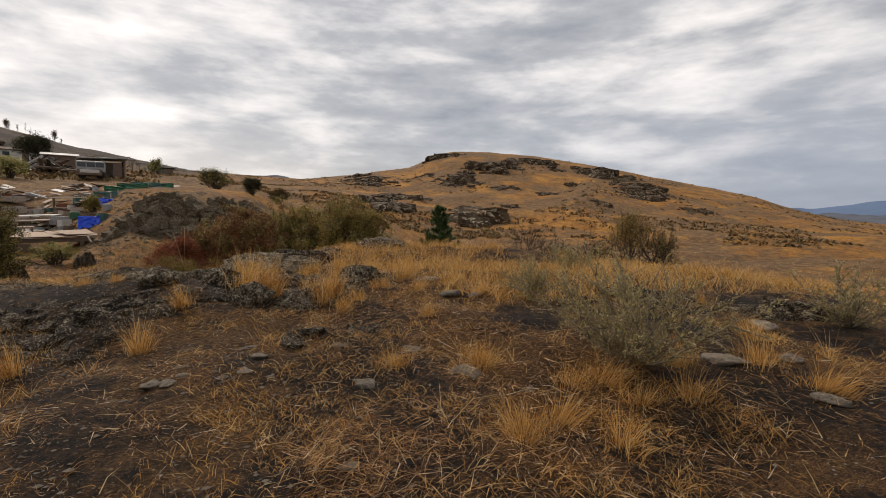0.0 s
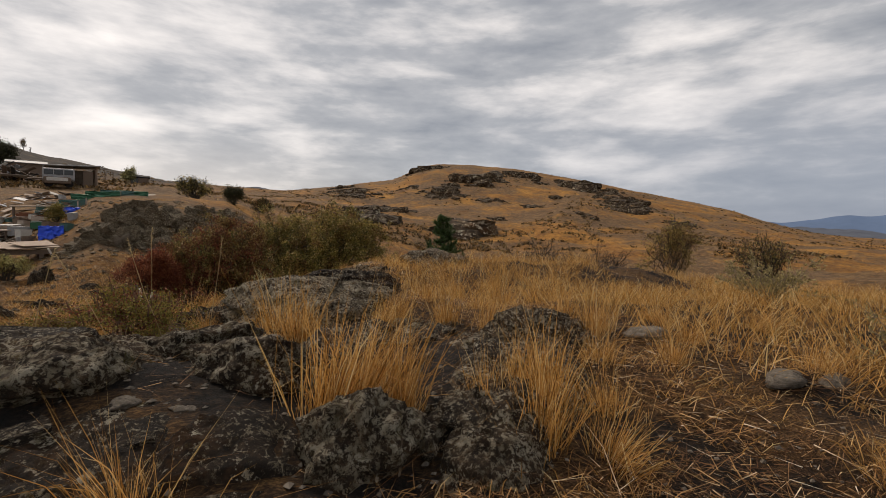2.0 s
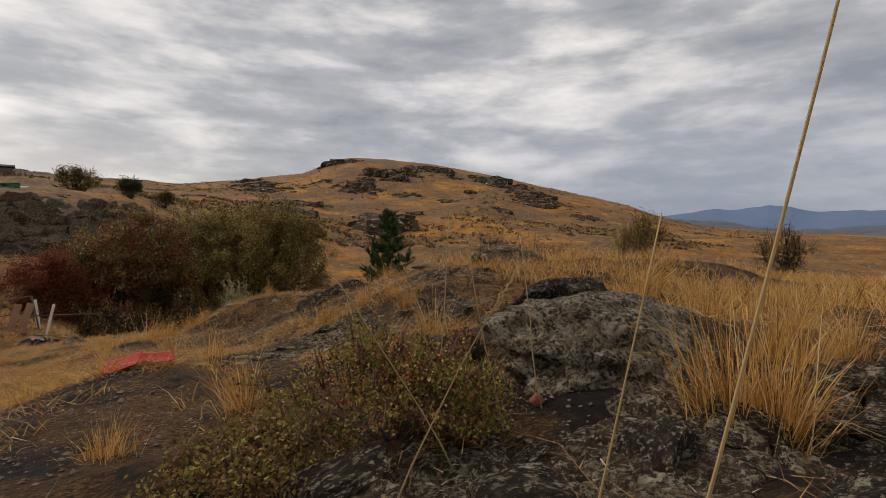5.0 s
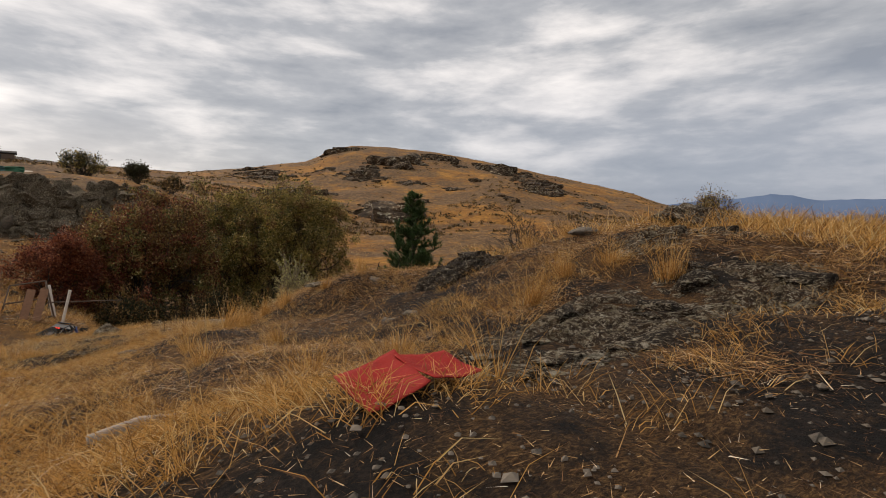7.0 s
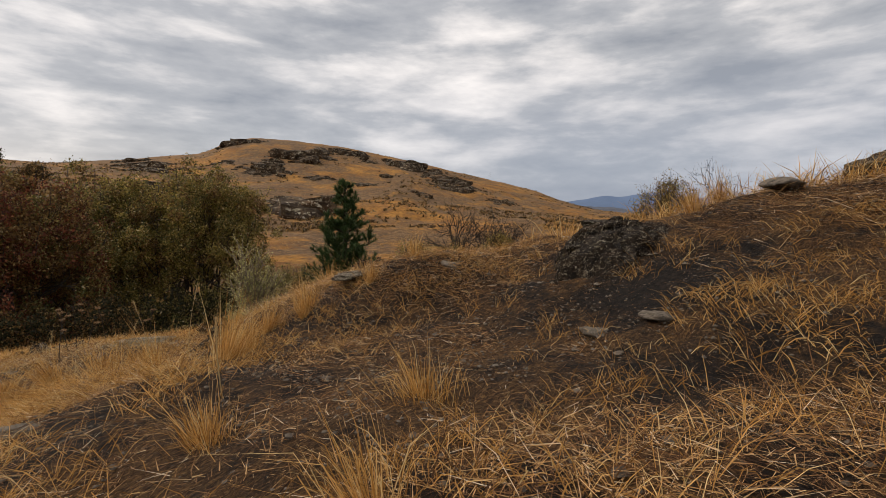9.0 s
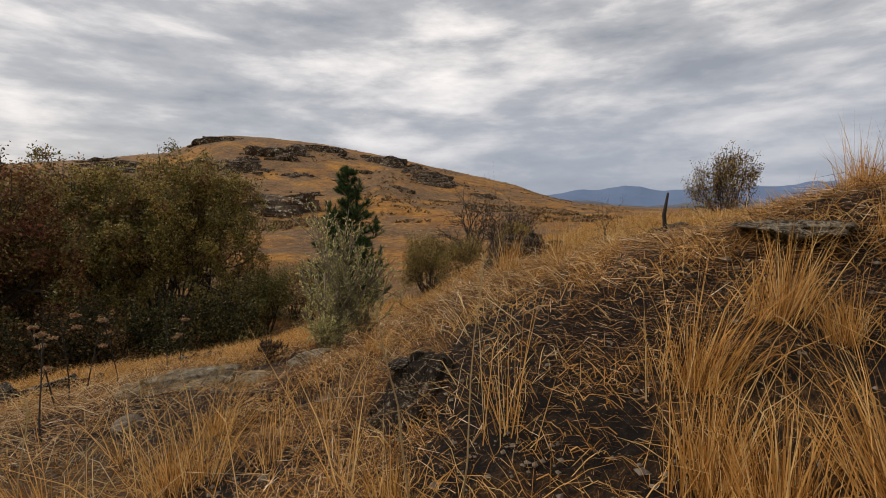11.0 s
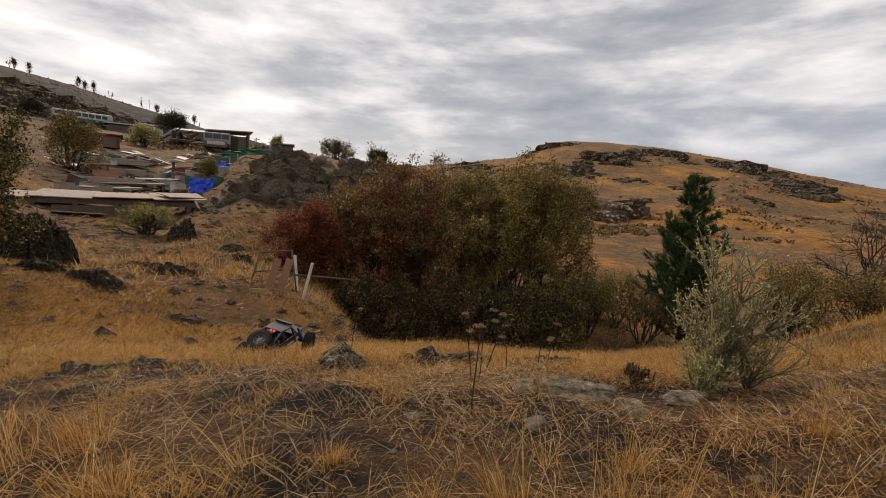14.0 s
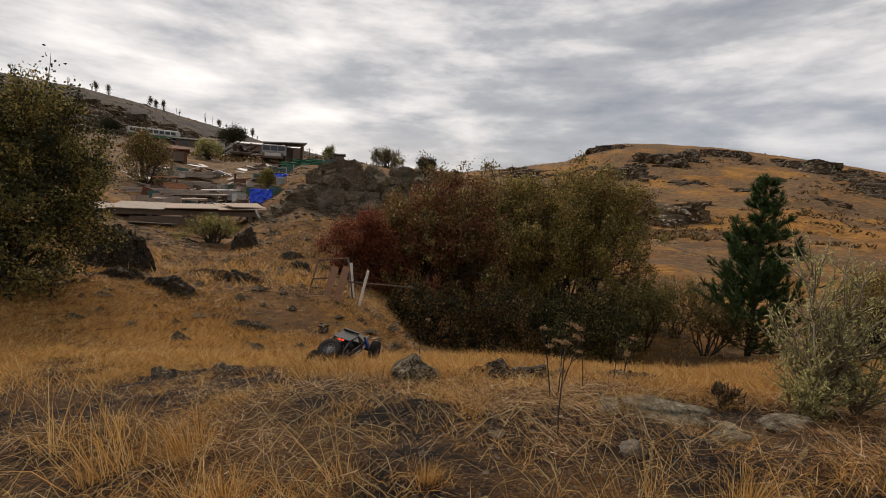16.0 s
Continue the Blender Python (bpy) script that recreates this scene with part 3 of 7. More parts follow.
FAR_BLOCKS = block_meshes("rock_block", M_ROCK_FAR, 90)
NEAR_BLOCKS = block_meshes("rock_block", M_CLIFF, 110)
DARK_BLOCKS = block_meshes("rock_block", M_ROCK, 120)
KNOLL_BLOCKS = block_meshes("rock_block", M_ROCK_BLOCK, 130)
KNOLL_DARK = block_meshes("rock_block", M_ROCK_BLOCK, 140)


def bedrock(x, y, rx, ry, turn, high, seed, mat=M_ROCK, label="low dark bedrock outcrop crusted with grey and yellow lichen", steps=5):
    """Rock that breaks through the soil: cracked into blocks and layers, sinking away at its uneven rim."""
    rings, spokes = 46, 108
    rho = np.linspace(0.0, 1.0, rings)[:, None]
    ang = np.linspace(0, 2 * np.pi, spokes, endpoint=False)[None]
    rim = 1 + 0.35 * fbm(np.cos(ang) * 1.6 + seed, np.sin(ang) * 1.6, 4, seed)
    lx, ly = rho * rim * np.cos(ang) * rx, rho * rim * np.sin(ang) * ry
    c, s = math.cos(radians(turn)), math.sin(radians(turn))
    wx, wy = x + c * lx - s * ly, y + s * lx + c * ly
    u = wx * 4.2 + fbm(wx * 3, wy * 3, 3, seed) * 1.4
    w = wy * 4.2 + fbm(wx * 3 + 7, wy * 3, 3, seed + 2) * 1.4
    block = value_noise(np.floor(u * 0.8) + 0.37, np.floor(w * 0.8) + 0.61, seed + 4) * 0.5 + 0.5
    crack = np.minimum(np.abs(u * 0.8 - np.round(u * 0.8)), np.abs(w * 0.8 - np.round(w * 0.8)))
    shape = 1 - rho ** 3.2 * 1.5
    form = high * (0.55 + 0.55 * fbm(wx * 2.2, wy * 2.2, 4, seed + 1) + 0.40 * block) * shape
    form = form - 0.35 * high * np.exp(-((crack / 0.05) ** 2)) + high * 0.30 * fbm(wx * 14, wy * 14, 4, seed + 3) + 0.012 * fbm(wx * 42, wy * 42, 3, seed + 6)
    layer = high / steps
    form = form * 0.5 + 0.5 * np.floor(form / layer + 0.5) * layer
    wz = ground_height(wx, wy) + form - 0.02 - 0.5 * high * rho ** 5
    v = np.stack([wx - x, wy - y, wz], -1).reshape(-1, 3)
    base = gz(x, y)
    v[:, 2] -= base
    i = np.arange(rings - 1)[:, None] * spokes
    j = np.arange(spokes)[None]
    a, b = (i + j).ravel(), (i + (j + 1) % spokes).ravel()
    f = np.stack([a, a + spokes, b + spokes, b], -1)
    ob = thing("bedrock_outcrop", label, "rock", m=pose(x, y, base), me=raw_mesh("bedrock_outcrop", v, f, mat, True))
    # broken blocks along its cracks
    top = v.reshape(rings, spokes, 3)
    rb = np.random.default_rng(int(seed * 10))
    for q in range(int(5 + 8 * rx)):
        at = top[rb.integers(3, int(rings * 0.75)), rb.integers(0, spokes)]
        s = rb.uniform(0.25, 1.0) ** 1.8 * min(0.085, 0.14 * rx + 0.025)
        child("rock_block", (KNOLL_DARK if mat is M_ROCK_DARK else KNOLL_BLOCKS)[rb.integers(0, 7)], ob, "", pose(at[0], at[1], at[2] - 0.12 * s, rb.uniform(-15, 15), rb.uniform(-15, 15), turn + rb.choice([0, 90]) + rb.uniform(-20, 20)) @ Matrix.Diagonal((s * 1.3, s * 0.9, s * rb.uniform(0.3, 0.6), 1)))
    return ob


bedrock(-0.75, 3.3, 0.70, 0.36, 8, 0.075, 3.3, M_ROCK)
bedrock(-0.05, 3.3, 0.48, 0.30, -15, 0.075, 5.1, M_ROCK_DARK)
bedrock(-0.62, 2.65, 0.6, 0.33, 10, 0.06, 12.7, M_ROCK_DARK)
bedrock(0.16, 2.72, 0.24, 0.2, 30, 0.13, 8.2)
bedrock(0.62, 3.3, 0.42, 0.22, -10, 0.09, 14.9)
bedrock(-1.0, 2.3, 0.65, 0.3, 8, 0.06, 50.2, M_ROCK_DARK)
bedrock(-1.55, 2.55, 0.5, 0.28, -12, 0.07, 51.2, M_ROCK)
bedrock(-1.5, 3.7, 0.6, 0.34, 20, 0.05, 15.3)
bedrock(-0.85, 3.85, 0.65, 0.32, -12, 0.06, 16.4)
bedrock(-0.3, 3.72, 0.5, 0.28, 12, 0.065, 17.4)
bedrock(0.25, 3.62, 0.5, 0.26, 5, 0.06, 19.4)
bedrock(0.45, 3.0, 0.35, 0.25, 40, 0.07, 18.0)
bedrock(-0.05, 5.5, 0.8, 0.36, -25, 0.06, 33.2, M_ROCK, "dark cracked bedrock low on the bank")
bedrock(-0.62, 5.45, 0.45, 0.22, -20, 0.035, 34.2, M_ROCK, "dark cracked bedrock low on the bank")
bedrock(0.7, 5.85, 0.6, 0.3, -10, 0.07, 35.1, M_ROCK, "lichen-grey rock on top of the bank")
bedrock(0.35, 7.1, 0.5, 0.28, 15, 0.14, 36.1, M_ROCK_DARK, "dark rock hump in dry grass on the bank")
bedrock(-0.8, 8.65, 0.17, 0.13, 10, 0.12, 37.1, M_ROCK_DARK, "dark earthy rock lump in straw")
bedrock(0.75, 9.35, 0.42, 0.26, 10, 0.16, 38.1, M_ROCK_DARK, "grey lichen rock hump with dry grass")
bedrock(-2.9, 10.75, 0.5, 0.2, 10, 0.05, 39.1, M_ROCK_DARK)
bedrock(-1.2, 10.55, 0.42, 0.2, -5, 0.10, 40.1, M_ROCK_DARK)
bedrock(-0.55, 10.75, 0.35, 0.18, 8, 0.10, 42.1, M_ROCK)
bedrock(-1.9, 9.0, 0.35, 0.2, 20, 0.05, 49.1, M_ROCK_DARK)
bedrock(0.55, 8.6, 0.5, 0.3, 20, 0.10, 43.1, M_ROCK)
bedrock(0.3, 2.25, 0.4, 0.2, 20, 0.05, 44.1, M_ROCK_DARK)
bedrock(-1.2, 2.7, 0.55, 0.3, 0, 0.07, 45.1, M_ROCK_DARK)
bedrock(-0.35, 4.55, 0.35, 0.2, 0, 0.10, 46.1, M_ROCK_DARK)
bedrock(2.4, 2.5, 0.5, 0.16, -20, 0.12, 47.1, M_ROCK, "long grey rock rib among dry grass")
bedrock(3.0, 1.9, 0.6, 0.18, -25, 0.10, 48.1, M_ROCK, "long grey rock rib among dry grass")
put_rock("rock_slab", "big pale lichen-crusted rock slab above the outcrop", 0.03, 4.16, (0.42, 0.29, 0.145), 17, M_PALE_SLAB, 14, 0.12, (9, -5), 5, 0.5)
put_rock("rock_slab", "long dark rock slab lying behind another slab", 0.24, 4.52, (0.34, 0.12, 0.10), 19, M_ROCK_DARK, 10, 1.1, (0, 3), 5)
for x, y, size, seed, turn in ((-0.56, 2.98, (0.105, 0.085, 0.075), 81, 15), (-0.24, 3.0, (0.14, 0.10, 0.085), 82, -10), (-0.08, 2.70, (0.12, 0.09, 0.10), 83, 25), (0.62, 3.2, (0.18, 0.11, 0.11), 84, -5), (0.0, 3.3, (0.2, 0.12, 0.07), 85, 30), (-0.9, 3.3, (0.16, 0.1, 0.05), 86, 5), (-0.40, 3.22, (0.18, 0.10, 0.07), 87, 8)):
    put_rock("lichen_boulder", "blocky dark boulder crusted with grey and green lichen", x, y, size, seed, M_BOULDER if seed in (81, 83) else M_ROCK, turn, 0.1, (4, -4), 5, 0.55, group="outcrop boulders")
put_rock("rock_hump", "lichen-grey rock hump at the top of the bank", 1.5, 6.25, (0.42, 0.28, 0.13), 23, M_ROCK, 20, 0.3, detail=5)
put_rock("white_slab", "pale flat slab of rock lying on the bank", 0.92, 6.62, (0.17, 0.08, 0.03), 31, M_STONE, 15, 0.9, detail=3)
put_rock("boulder", "rounded grey lichen boulder in dry grass", -1.78, 10.5, (0.14, 0.11, 0.09), 37, M_BOULDER, 10, 0.3)
SLOPE_ROCK = "dark jagged rock breaking out of the grassy slope"
for x, y, rx, ry, high, seed in ((-7.0, 16.6, 0.75, 0.5, 0.75, 71.0), (-5.45, 15.3, 0.55, 0.3, 0.24, 72.0), (-5.15, 17.0, 0.55, 0.3, 0.24, 73.0), (-6.2, 15.4, 0.4, 0.25, 0.2, 74.0), (-5.9, 17.6, 0.6, 0.25, 0.14, 75.0), (-4.4, 18.8, 0.4, 0.25, 0.16, 76.0), (-6.7, 21.6, 0.5, 0.35, 0.55, 77.0), (-4.9, 19.9, 0.4, 0.3, 0.14, 78.0), (-4.0, 14.6, 0.5, 0.2, 0.08, 79.0)):
    bedrock(x, y, rx, ry, 10 * seed % 40 - 20, high, seed, M_ROCK_DARK, SLOPE_ROCK)
PALE = "weathered pale rock half sunk in the soil"
put_rock("pale_rock", PALE, -0.84, 9.82, (0.20, 0.10, 0.030), 41, M_WHITE_SLAB, -8, 0.75, (5, 0), rough=0.6)
put_rock("pale_rock", PALE, -0.62, 9.78, (0.08, 0.05, 0.02), 145, M_WHITE_SLAB, 30, 0.75, rough=0.6)
put_rock("pale_rock", PALE, -1.05, 9.8, (0.06, 0.04, 0.016), 146, M_WHITE_SLAB, 70, 0.75, rough=0.6)
put_rock("pale_rock", PALE, -0.72, 9.60, (0.07, 0.045, 0.025), 141, M_WHITE_SLAB, 12, 0.75, rough=0.6)
put_rock("pale_rock", PALE, -0.30, 9.88, (0.13, 0.07, 0.026), 43, M_WHITE_SLAB, 12, 0.75, rough=0.6)
put_rock("pale_rock", PALE, -0.30, 8.05, (0.16, 0.09, 0.02), 144, M_BOULDER, 25, 0.0, rough=0.6)
for x, y, size, seed in ((-0.93, 5.40, (0.07, 0.03, 0.010), 151), (-0.74, 5.64, (0.08, 0.03, 0.010), 152), (-0.60, 5.38, (0.11, 0.04, 0.012), 153), (-0.52, 5.60, (0.06, 0.03, 0.010), 154), (-0.84, 5.52, (0.05, 0.02, 0.008), 155), (-0.42, 5.34, (0.09, 0.04, 0.012), 156), (-0.8, 5.3, (0.06, 0.03, 0.008), 157)):
    put_rock("pale_rock", PALE, x, y, size, seed, M_BOULDER, -20, 0.55, rough=0.75)
put_rock("pale_rock", PALE, -1.13, 9.44, (0.045, 0.035, 0.03), 48, M_STONE, 10, 0.3)
put_rock("flat_stone", "pale flat stone lying in the golden grass", 1.12, 3.2, (0.13, 0.06, 0.025), 53, M_STONE, 10, 0.5, detail=3)
put_rock("flat_stone", "pale flat stone lying in the golden grass", 1.1, 2.72, (0.09, 0.05, 0.022), 54, M_STONE, 10, 0.5, detail=3)
put_rock("round_stone", "smooth dark grey river stone", -0.86, 5.48, (0.045, 0.042, 0.036), 59, M_ROCK_DARK, 0, 0.3, rough=0.15)
put_rock("white_stone", "chalky white stone on the rock", -0.2, 3.25, (0.032, 0.028, 0.03), 60, M_STONE, 0, 1.6, detail=3)
put_rock("red_stone", "small brick-red stone in the straw", -0.39, 4.03, (0.022, 0.018, 0.016), 62, plain_material("red_stone", (0.22, 0.07, 0.05), 0.9), 0, 0.7, detail=2)
put_rock("red_stone", "small brick-red stone in the straw", -0.61, 4.02, (0.022, 0.018, 0.016), 64, plain_material("red_stone_pale", (0.20, 0.08, 0.055), 0.9), 0, 0.7, detail=2)
STONE_SPOTS = [(0.72, 1.70, 0.05), (-0.08, 2.12, 0.035), (-0.1, 1.95, 0.028), (-0.2, 1.9, 0.026), (-0.39, 1.84, 0.045), (0.33, 1.72, 0.04), (0.93, 1.51, 0.022), (-0.32, 1.95, 0.02),
               (-0.05, 2.02, 0.05), (-0.09, 1.87, 0.038), (-0.17, 1.84, 0.03), (0.0, 1.83, 0.022), (0.76, 1.67, 0.06), (0.29, 2.06, 0.035), (0.96, 1.52, 0.026), (-0.3, 1.88, 0.03), (-0.34, 1.83, 0.035), (0.35, 1.69, 0.05), (0.19, 1.18, 0.03), (1.24, 2.67, 0.06), (1.91, 1.45, 0.09), (2.16, 1.32, 0.06), (1.87, 1.0, 0.08), (-0.45, 2.86, 0.03), (-0.36, 2.82, 0.022), (0.24, 3.64, 0.05), (-0.16, 3.43, 0.03), (0.62, 2.0, 0.05), (-0.49, 3.04, 0.035), (-0.2, 2.94, 0.03), (2.6, 1.75, 0.09), (2.9, 1.2, 0.11), (-1.53, 7.86, 0.07), (-1.54, 6.76, 0.035), (-0.33, 6.66, 0.06), (-0.4, 6.8, 0.05),
               (-2.96, 10.58, 0.03), (0.25, 9.75, 0.05), (-0.75, 9.02, 0.03), (-1.5, 9.6, 0.03), (0.9, 9.6, 0.05), (-0.05, 7.7, 0.06),
               (0.1, 7.85, 0.05), (-1.35, 5.75, 0.03), (-1.3, 6.1, 0.025), (-0.5, 6.2, 0.03)]
stone_meshes = [rock_mesh("stone", (1.0, 0.72, 0.26), 70 + k, M_STONE, 3, 0.7) for k in range(6)]
srng = random.Random(3)
for k, (x, y, r) in enumerate(STONE_SPOTS):
    ob = thing("stone", "small pale weathered stone on dry soil", "stone", "loose stones", me=stone_meshes[k % 6])
    ob.matrix_basis = pose(x, y, gz(x, y) + r * 0.06, srng.uniform(-8, 8), srng.uniform(-8, 8), srng.uniform(0, 360)) @ Matrix.Scale(r, 4)

put_rock("pale_boulder", "smooth dusty grey boulder low in the gully", 6.6, 24.5, (1.1, 0.7, 1.1), 171, M_STONE, 20, 0.5)

# gravel: crumbs of stone over the bare soil
grng = np.random.default_rng(5)
gx = np.concatenate([grng.uniform(-4.5, 4.2, 14000), grng.normal(-0.7, 0.9, 20000), grng.uniform(-10, -1.5, 2600)])
gy = np.concatenate([grng.uniform(-0.3, 12, 14000), grng.uniform(0.3, 10.2, 20000), grng.uniform(12.5, 23.5, 2600)])
iv = np.array([(1, 0.2, 0), (-0.2, 1, 0.1), (-1, -0.1, 0), (0.1, -1, 0.1), (0.1, 0, 1), (0, 0.1, -1)])
ifc = np.array([(0, 1, 4), (1, 2, 4), (2, 3, 4), (3, 0, 4), (1, 0, 5), (2, 1, 5), (3, 2, 5), (0, 3, 5)])
size = grng.uniform(0.0015, 0.0075, len(gx)) * (1 + 0.7 * (grng.uniform(size=len(gx)) > 0.93)) * np.where(gy > 12.4, 4.5, 1.0)
gv = (iv[None] * (1 + 0.25 * grng.normal(size=(len(gx), 6, 1)))) * size[:, None, None] * np.array([1, 0.8, 0.55]) + np.stack([gx, gy, ground_height(gx, gy) + size * 0.3], -1)[:, None]
gf = ifc[None] + 6 * np.arange(len(gx))[:, None, None]
thing("gravel", "crumbs of pale gravel on dark soil", "gravel", kind="stuff", me=raw_mesh("gravel", gv.reshape(-1, 3), gf.reshape(-1, 3), M_STONE))

rx_, ry_ = np.concatenate([grng.uniform(-11, -1.5, 1500), grng.uniform(-14, -4, 1500)]), np.concatenate([grng.uniform(13, 26, 1500), grng.uniform(24, 37, 1500)])
rs = 0.02 + 0.09 * grng.uniform(size=3000) ** 3
rv = (iv[None] * (1 + 0.3 * grng.normal(size=(3000, 6, 1)))) * rs[:, None, None] * np.array([1.2, 1, 0.7]) + np.stack([rx_, ry_, ground_height(rx_, ry_) + rs * 0.2], -1)[:, None]
thing("slope_rubble", "dark broken rubble scattered over the slope", "rubble", kind="stuff", me=raw_mesh("slope_rubble", rv.reshape(-1, 3), (ifc[None] + 6 * np.arange(3000)[:, None, None]).reshape(-1, 3), M_ROCK))

# dark outcrops across the hillside: bearing, degrees above level, half width, relief
HILL_ROCKS = [(-36.5, 7.6, 9, 1.9), (-33.0, 7.0, 10, 2.2), (-30.0, 6.6, 9, 2.0), (-27.0, 6.0, 9, 1.8), (-24.6, 5.6, 7, 1.5), (-34.5, 5.8, 8, 1.6), (-29.0, 5.2, 7, 1.4), (21.4, 6.8, 5, 2.4), (23.0, 7.1, 5, 1.2), (28.2, 5.7, 9, 3.6), (33.4, 6.2, 8, 2.4), (36.4, 5.3, 3, 1.0), (40.9, 4.9, 10, 2.6), (28.4, -0.4, 4.5, 2.8), (26.6, 0.4, 3, 1.6), (16.5, 1.2, 7, 1.7), (13.6, 3.5, 9, 1.5), (24.4, 3.6, 7, 1.5), (45.5, 3.2, 8, 2.2), (47.4, 2.0, 5, 1.8), (24.6, 4.4, 6, 1.9), (46.0, 2.4, 5, 1.2), (32.0, 0.9, 2.5, 0.8),
              (44.4, 4.2, 6, 1.2), (47.2, 3.2, 5, 1.2), (42.5, 1.6, 3, 0.8), (13.0, 3.9, 8, 1.5), (17.2, 1.8, 6, 1.9), (11.2, 4.3, 6, 1.0), (45.0, 2.8, 4, 1.0), (53.0, 0.6, 5, 1.0), (48.4, 2.4, 4, 0.9),
              (36.0, 2.5, 4, 0.9), (30.5, 3.2, 4, 0.9), (20.0, 4.6, 5, 1.2), (38.5, 3.6, 3, 0.8)]


def up_slope(az, el):
    """The distance at which the hillside on this bearing rises to that angle."""
    for far in range(70, 219, 2):
        x, y = ORIGIN[0] + far * math.sin(radians(az)), ORIGIN[1] + far * math.cos(radians(az))
        if math.degrees(math.atan2(gz(x, y) + 0.9, far)) >= el:
            return far
    return 216


for k, (az, el, wide, high) in enumerate(HILL_ROCKS):
    far = up_slope(az, el)
    hr = np.random.default_rng(200 + k)
    cx, cy = ORIGIN[0] + far * math.sin(radians(az)), ORIGIN[1] + far * math.cos(radians(az))
    outcrop = thing("hill_outcrop", "dark broken rock outcrop on the ochre hillside", "rock", "hillside outcrops", m=pose(cx, cy, gz(cx, cy)))
    for q in range(int(14 + wide * 5)):
        u, w = hr.normal() * 0.5 * wide, hr.normal() * 0.45 * wide
        x = cx + u * math.cos(radians(az)) + w * math.sin(radians(az))
        y = cy - u * math.sin(radians(az)) + w * math.cos(radians(az))
        s = (0.12 + 0.88 * hr.uniform() ** 2.2) * high * 1.5 * (1.2 - 0.6 * min(1, abs(u) / wide))
        child("rock_block", FAR_BLOCKS[hr.integers(0, 7)], outcrop, "", pose(x - cx, y - cy, gz(x, y) - gz(cx, cy) - s * 0.25, hr.uniform(-12, 12), hr.uniform(-12, 12), hr.uniform(0, 360)) @ Matrix.Diagonal((s * 1.35, s * 1.1, s * 0.7, 1)))


def cliff(label, x, y, wide, high, turn, seed):
    """A broken rock face made of stacked angular blocks that lean back into the bank."""
    rng = np.random.default_rng(seed)
    ob = thing("cliff", label, "cliff", m=pose(x, y, gz(x, y), 0, 0, turn))
    z0 = gz(x, y)
    for q in range(300):
        u = rng.uniform(-0.5, 0.5)
        top = high * (1 - abs(2 * u) ** 2.4) * (0.85 + 0.15 * math.sin(9 * u + seed))
        h = rng.uniform(0.0, 1.0)
        s = rng.uniform(0.09, 0.30) * 1.75 * (0.65 if h > 0.8 else 1.0)
        mesh = (NEAR_BLOCKS if rng.uniform() < 0.7 else DARK_BLOCKS)[rng.integers(0, 7)]
        child("rock_block", mesh, ob, "", pose(u * wide, 0.55 * high * h + rng.normal() * 0.10, h * top - 0.35 * s, rng.uniform(-25, 25), rng.uniform(-25, 25), rng.uniform(0, 360)) @ Matrix.Diagonal((s * 1.3, s, s * rng.uniform(0.6, 1.1), 1)))
    for k in range(2):
        slab = rock_mesh("fallen_slab", (0.16, 0.05, 0.30), 300 + k + seed, M_STONE, 3, 0.2)
        child("fallen_slab", slab, ob, "pale fallen slab", pose(-wide * 0.27 + 0.3 * k, -0.25, 0.45 + 0.1 * k, 25, -28 + 50 * k, 10))
    for k in range(26):
        s = rng.uniform(0.05, 0.16)
        lx, ly = rng.uniform(-0.55, 0.4) * wide, -rng.uniform(0.1, 1.3)
        a = radians(turn)
        wx, wy = x + math.cos(a) * lx - math.sin(a) * ly, y + math.sin(a) * lx + math.cos(a) * ly
        child("rubble", (NEAR_BLOCKS if k % 2 else DARK_BLOCKS)[k % 7], ob, "", pose(lx, ly, gz(wx, wy) - z0, rng.uniform(-20, 20), 0, rng.uniform(0, 360)) @ Matrix.Diagonal((s * 1.3, s, s * 0.7, 1)))
    return ob


cliff("dark broken cliff face crusted with lichen above a pale fallen slab", -3.25, 26.0, 7.8, 2.75, 4, 61)

# ---------------------------------------------------------------- bushes and trees
def leafy(rng, tips, per_tip, size, fuzz=0.12, slim=0.55):
    pos, way = [], []
    for line in tips:
        n = rng.poisson(per_tip)
        u = rng.uniform(0.0, 1.03, n) * (len(line) - 1)
        i = np.clip(u.astype(int), 0, len(line) - 2)
        p = line[i] + (line[i + 1] - line[i]) * (u - i)[:, None]
        pos.append(p + rng.normal(size=(n, 3)) * fuzz)
        way.append(rng.normal(size=(n, 3)) + np.array([0, 0, 0.3]))
    pos, way = np.concatenate(pos), np.concatenate(way)
    return leaves(pos, way, size * rng.uniform(0.6, 1.3, len(pos)), rng, slim)


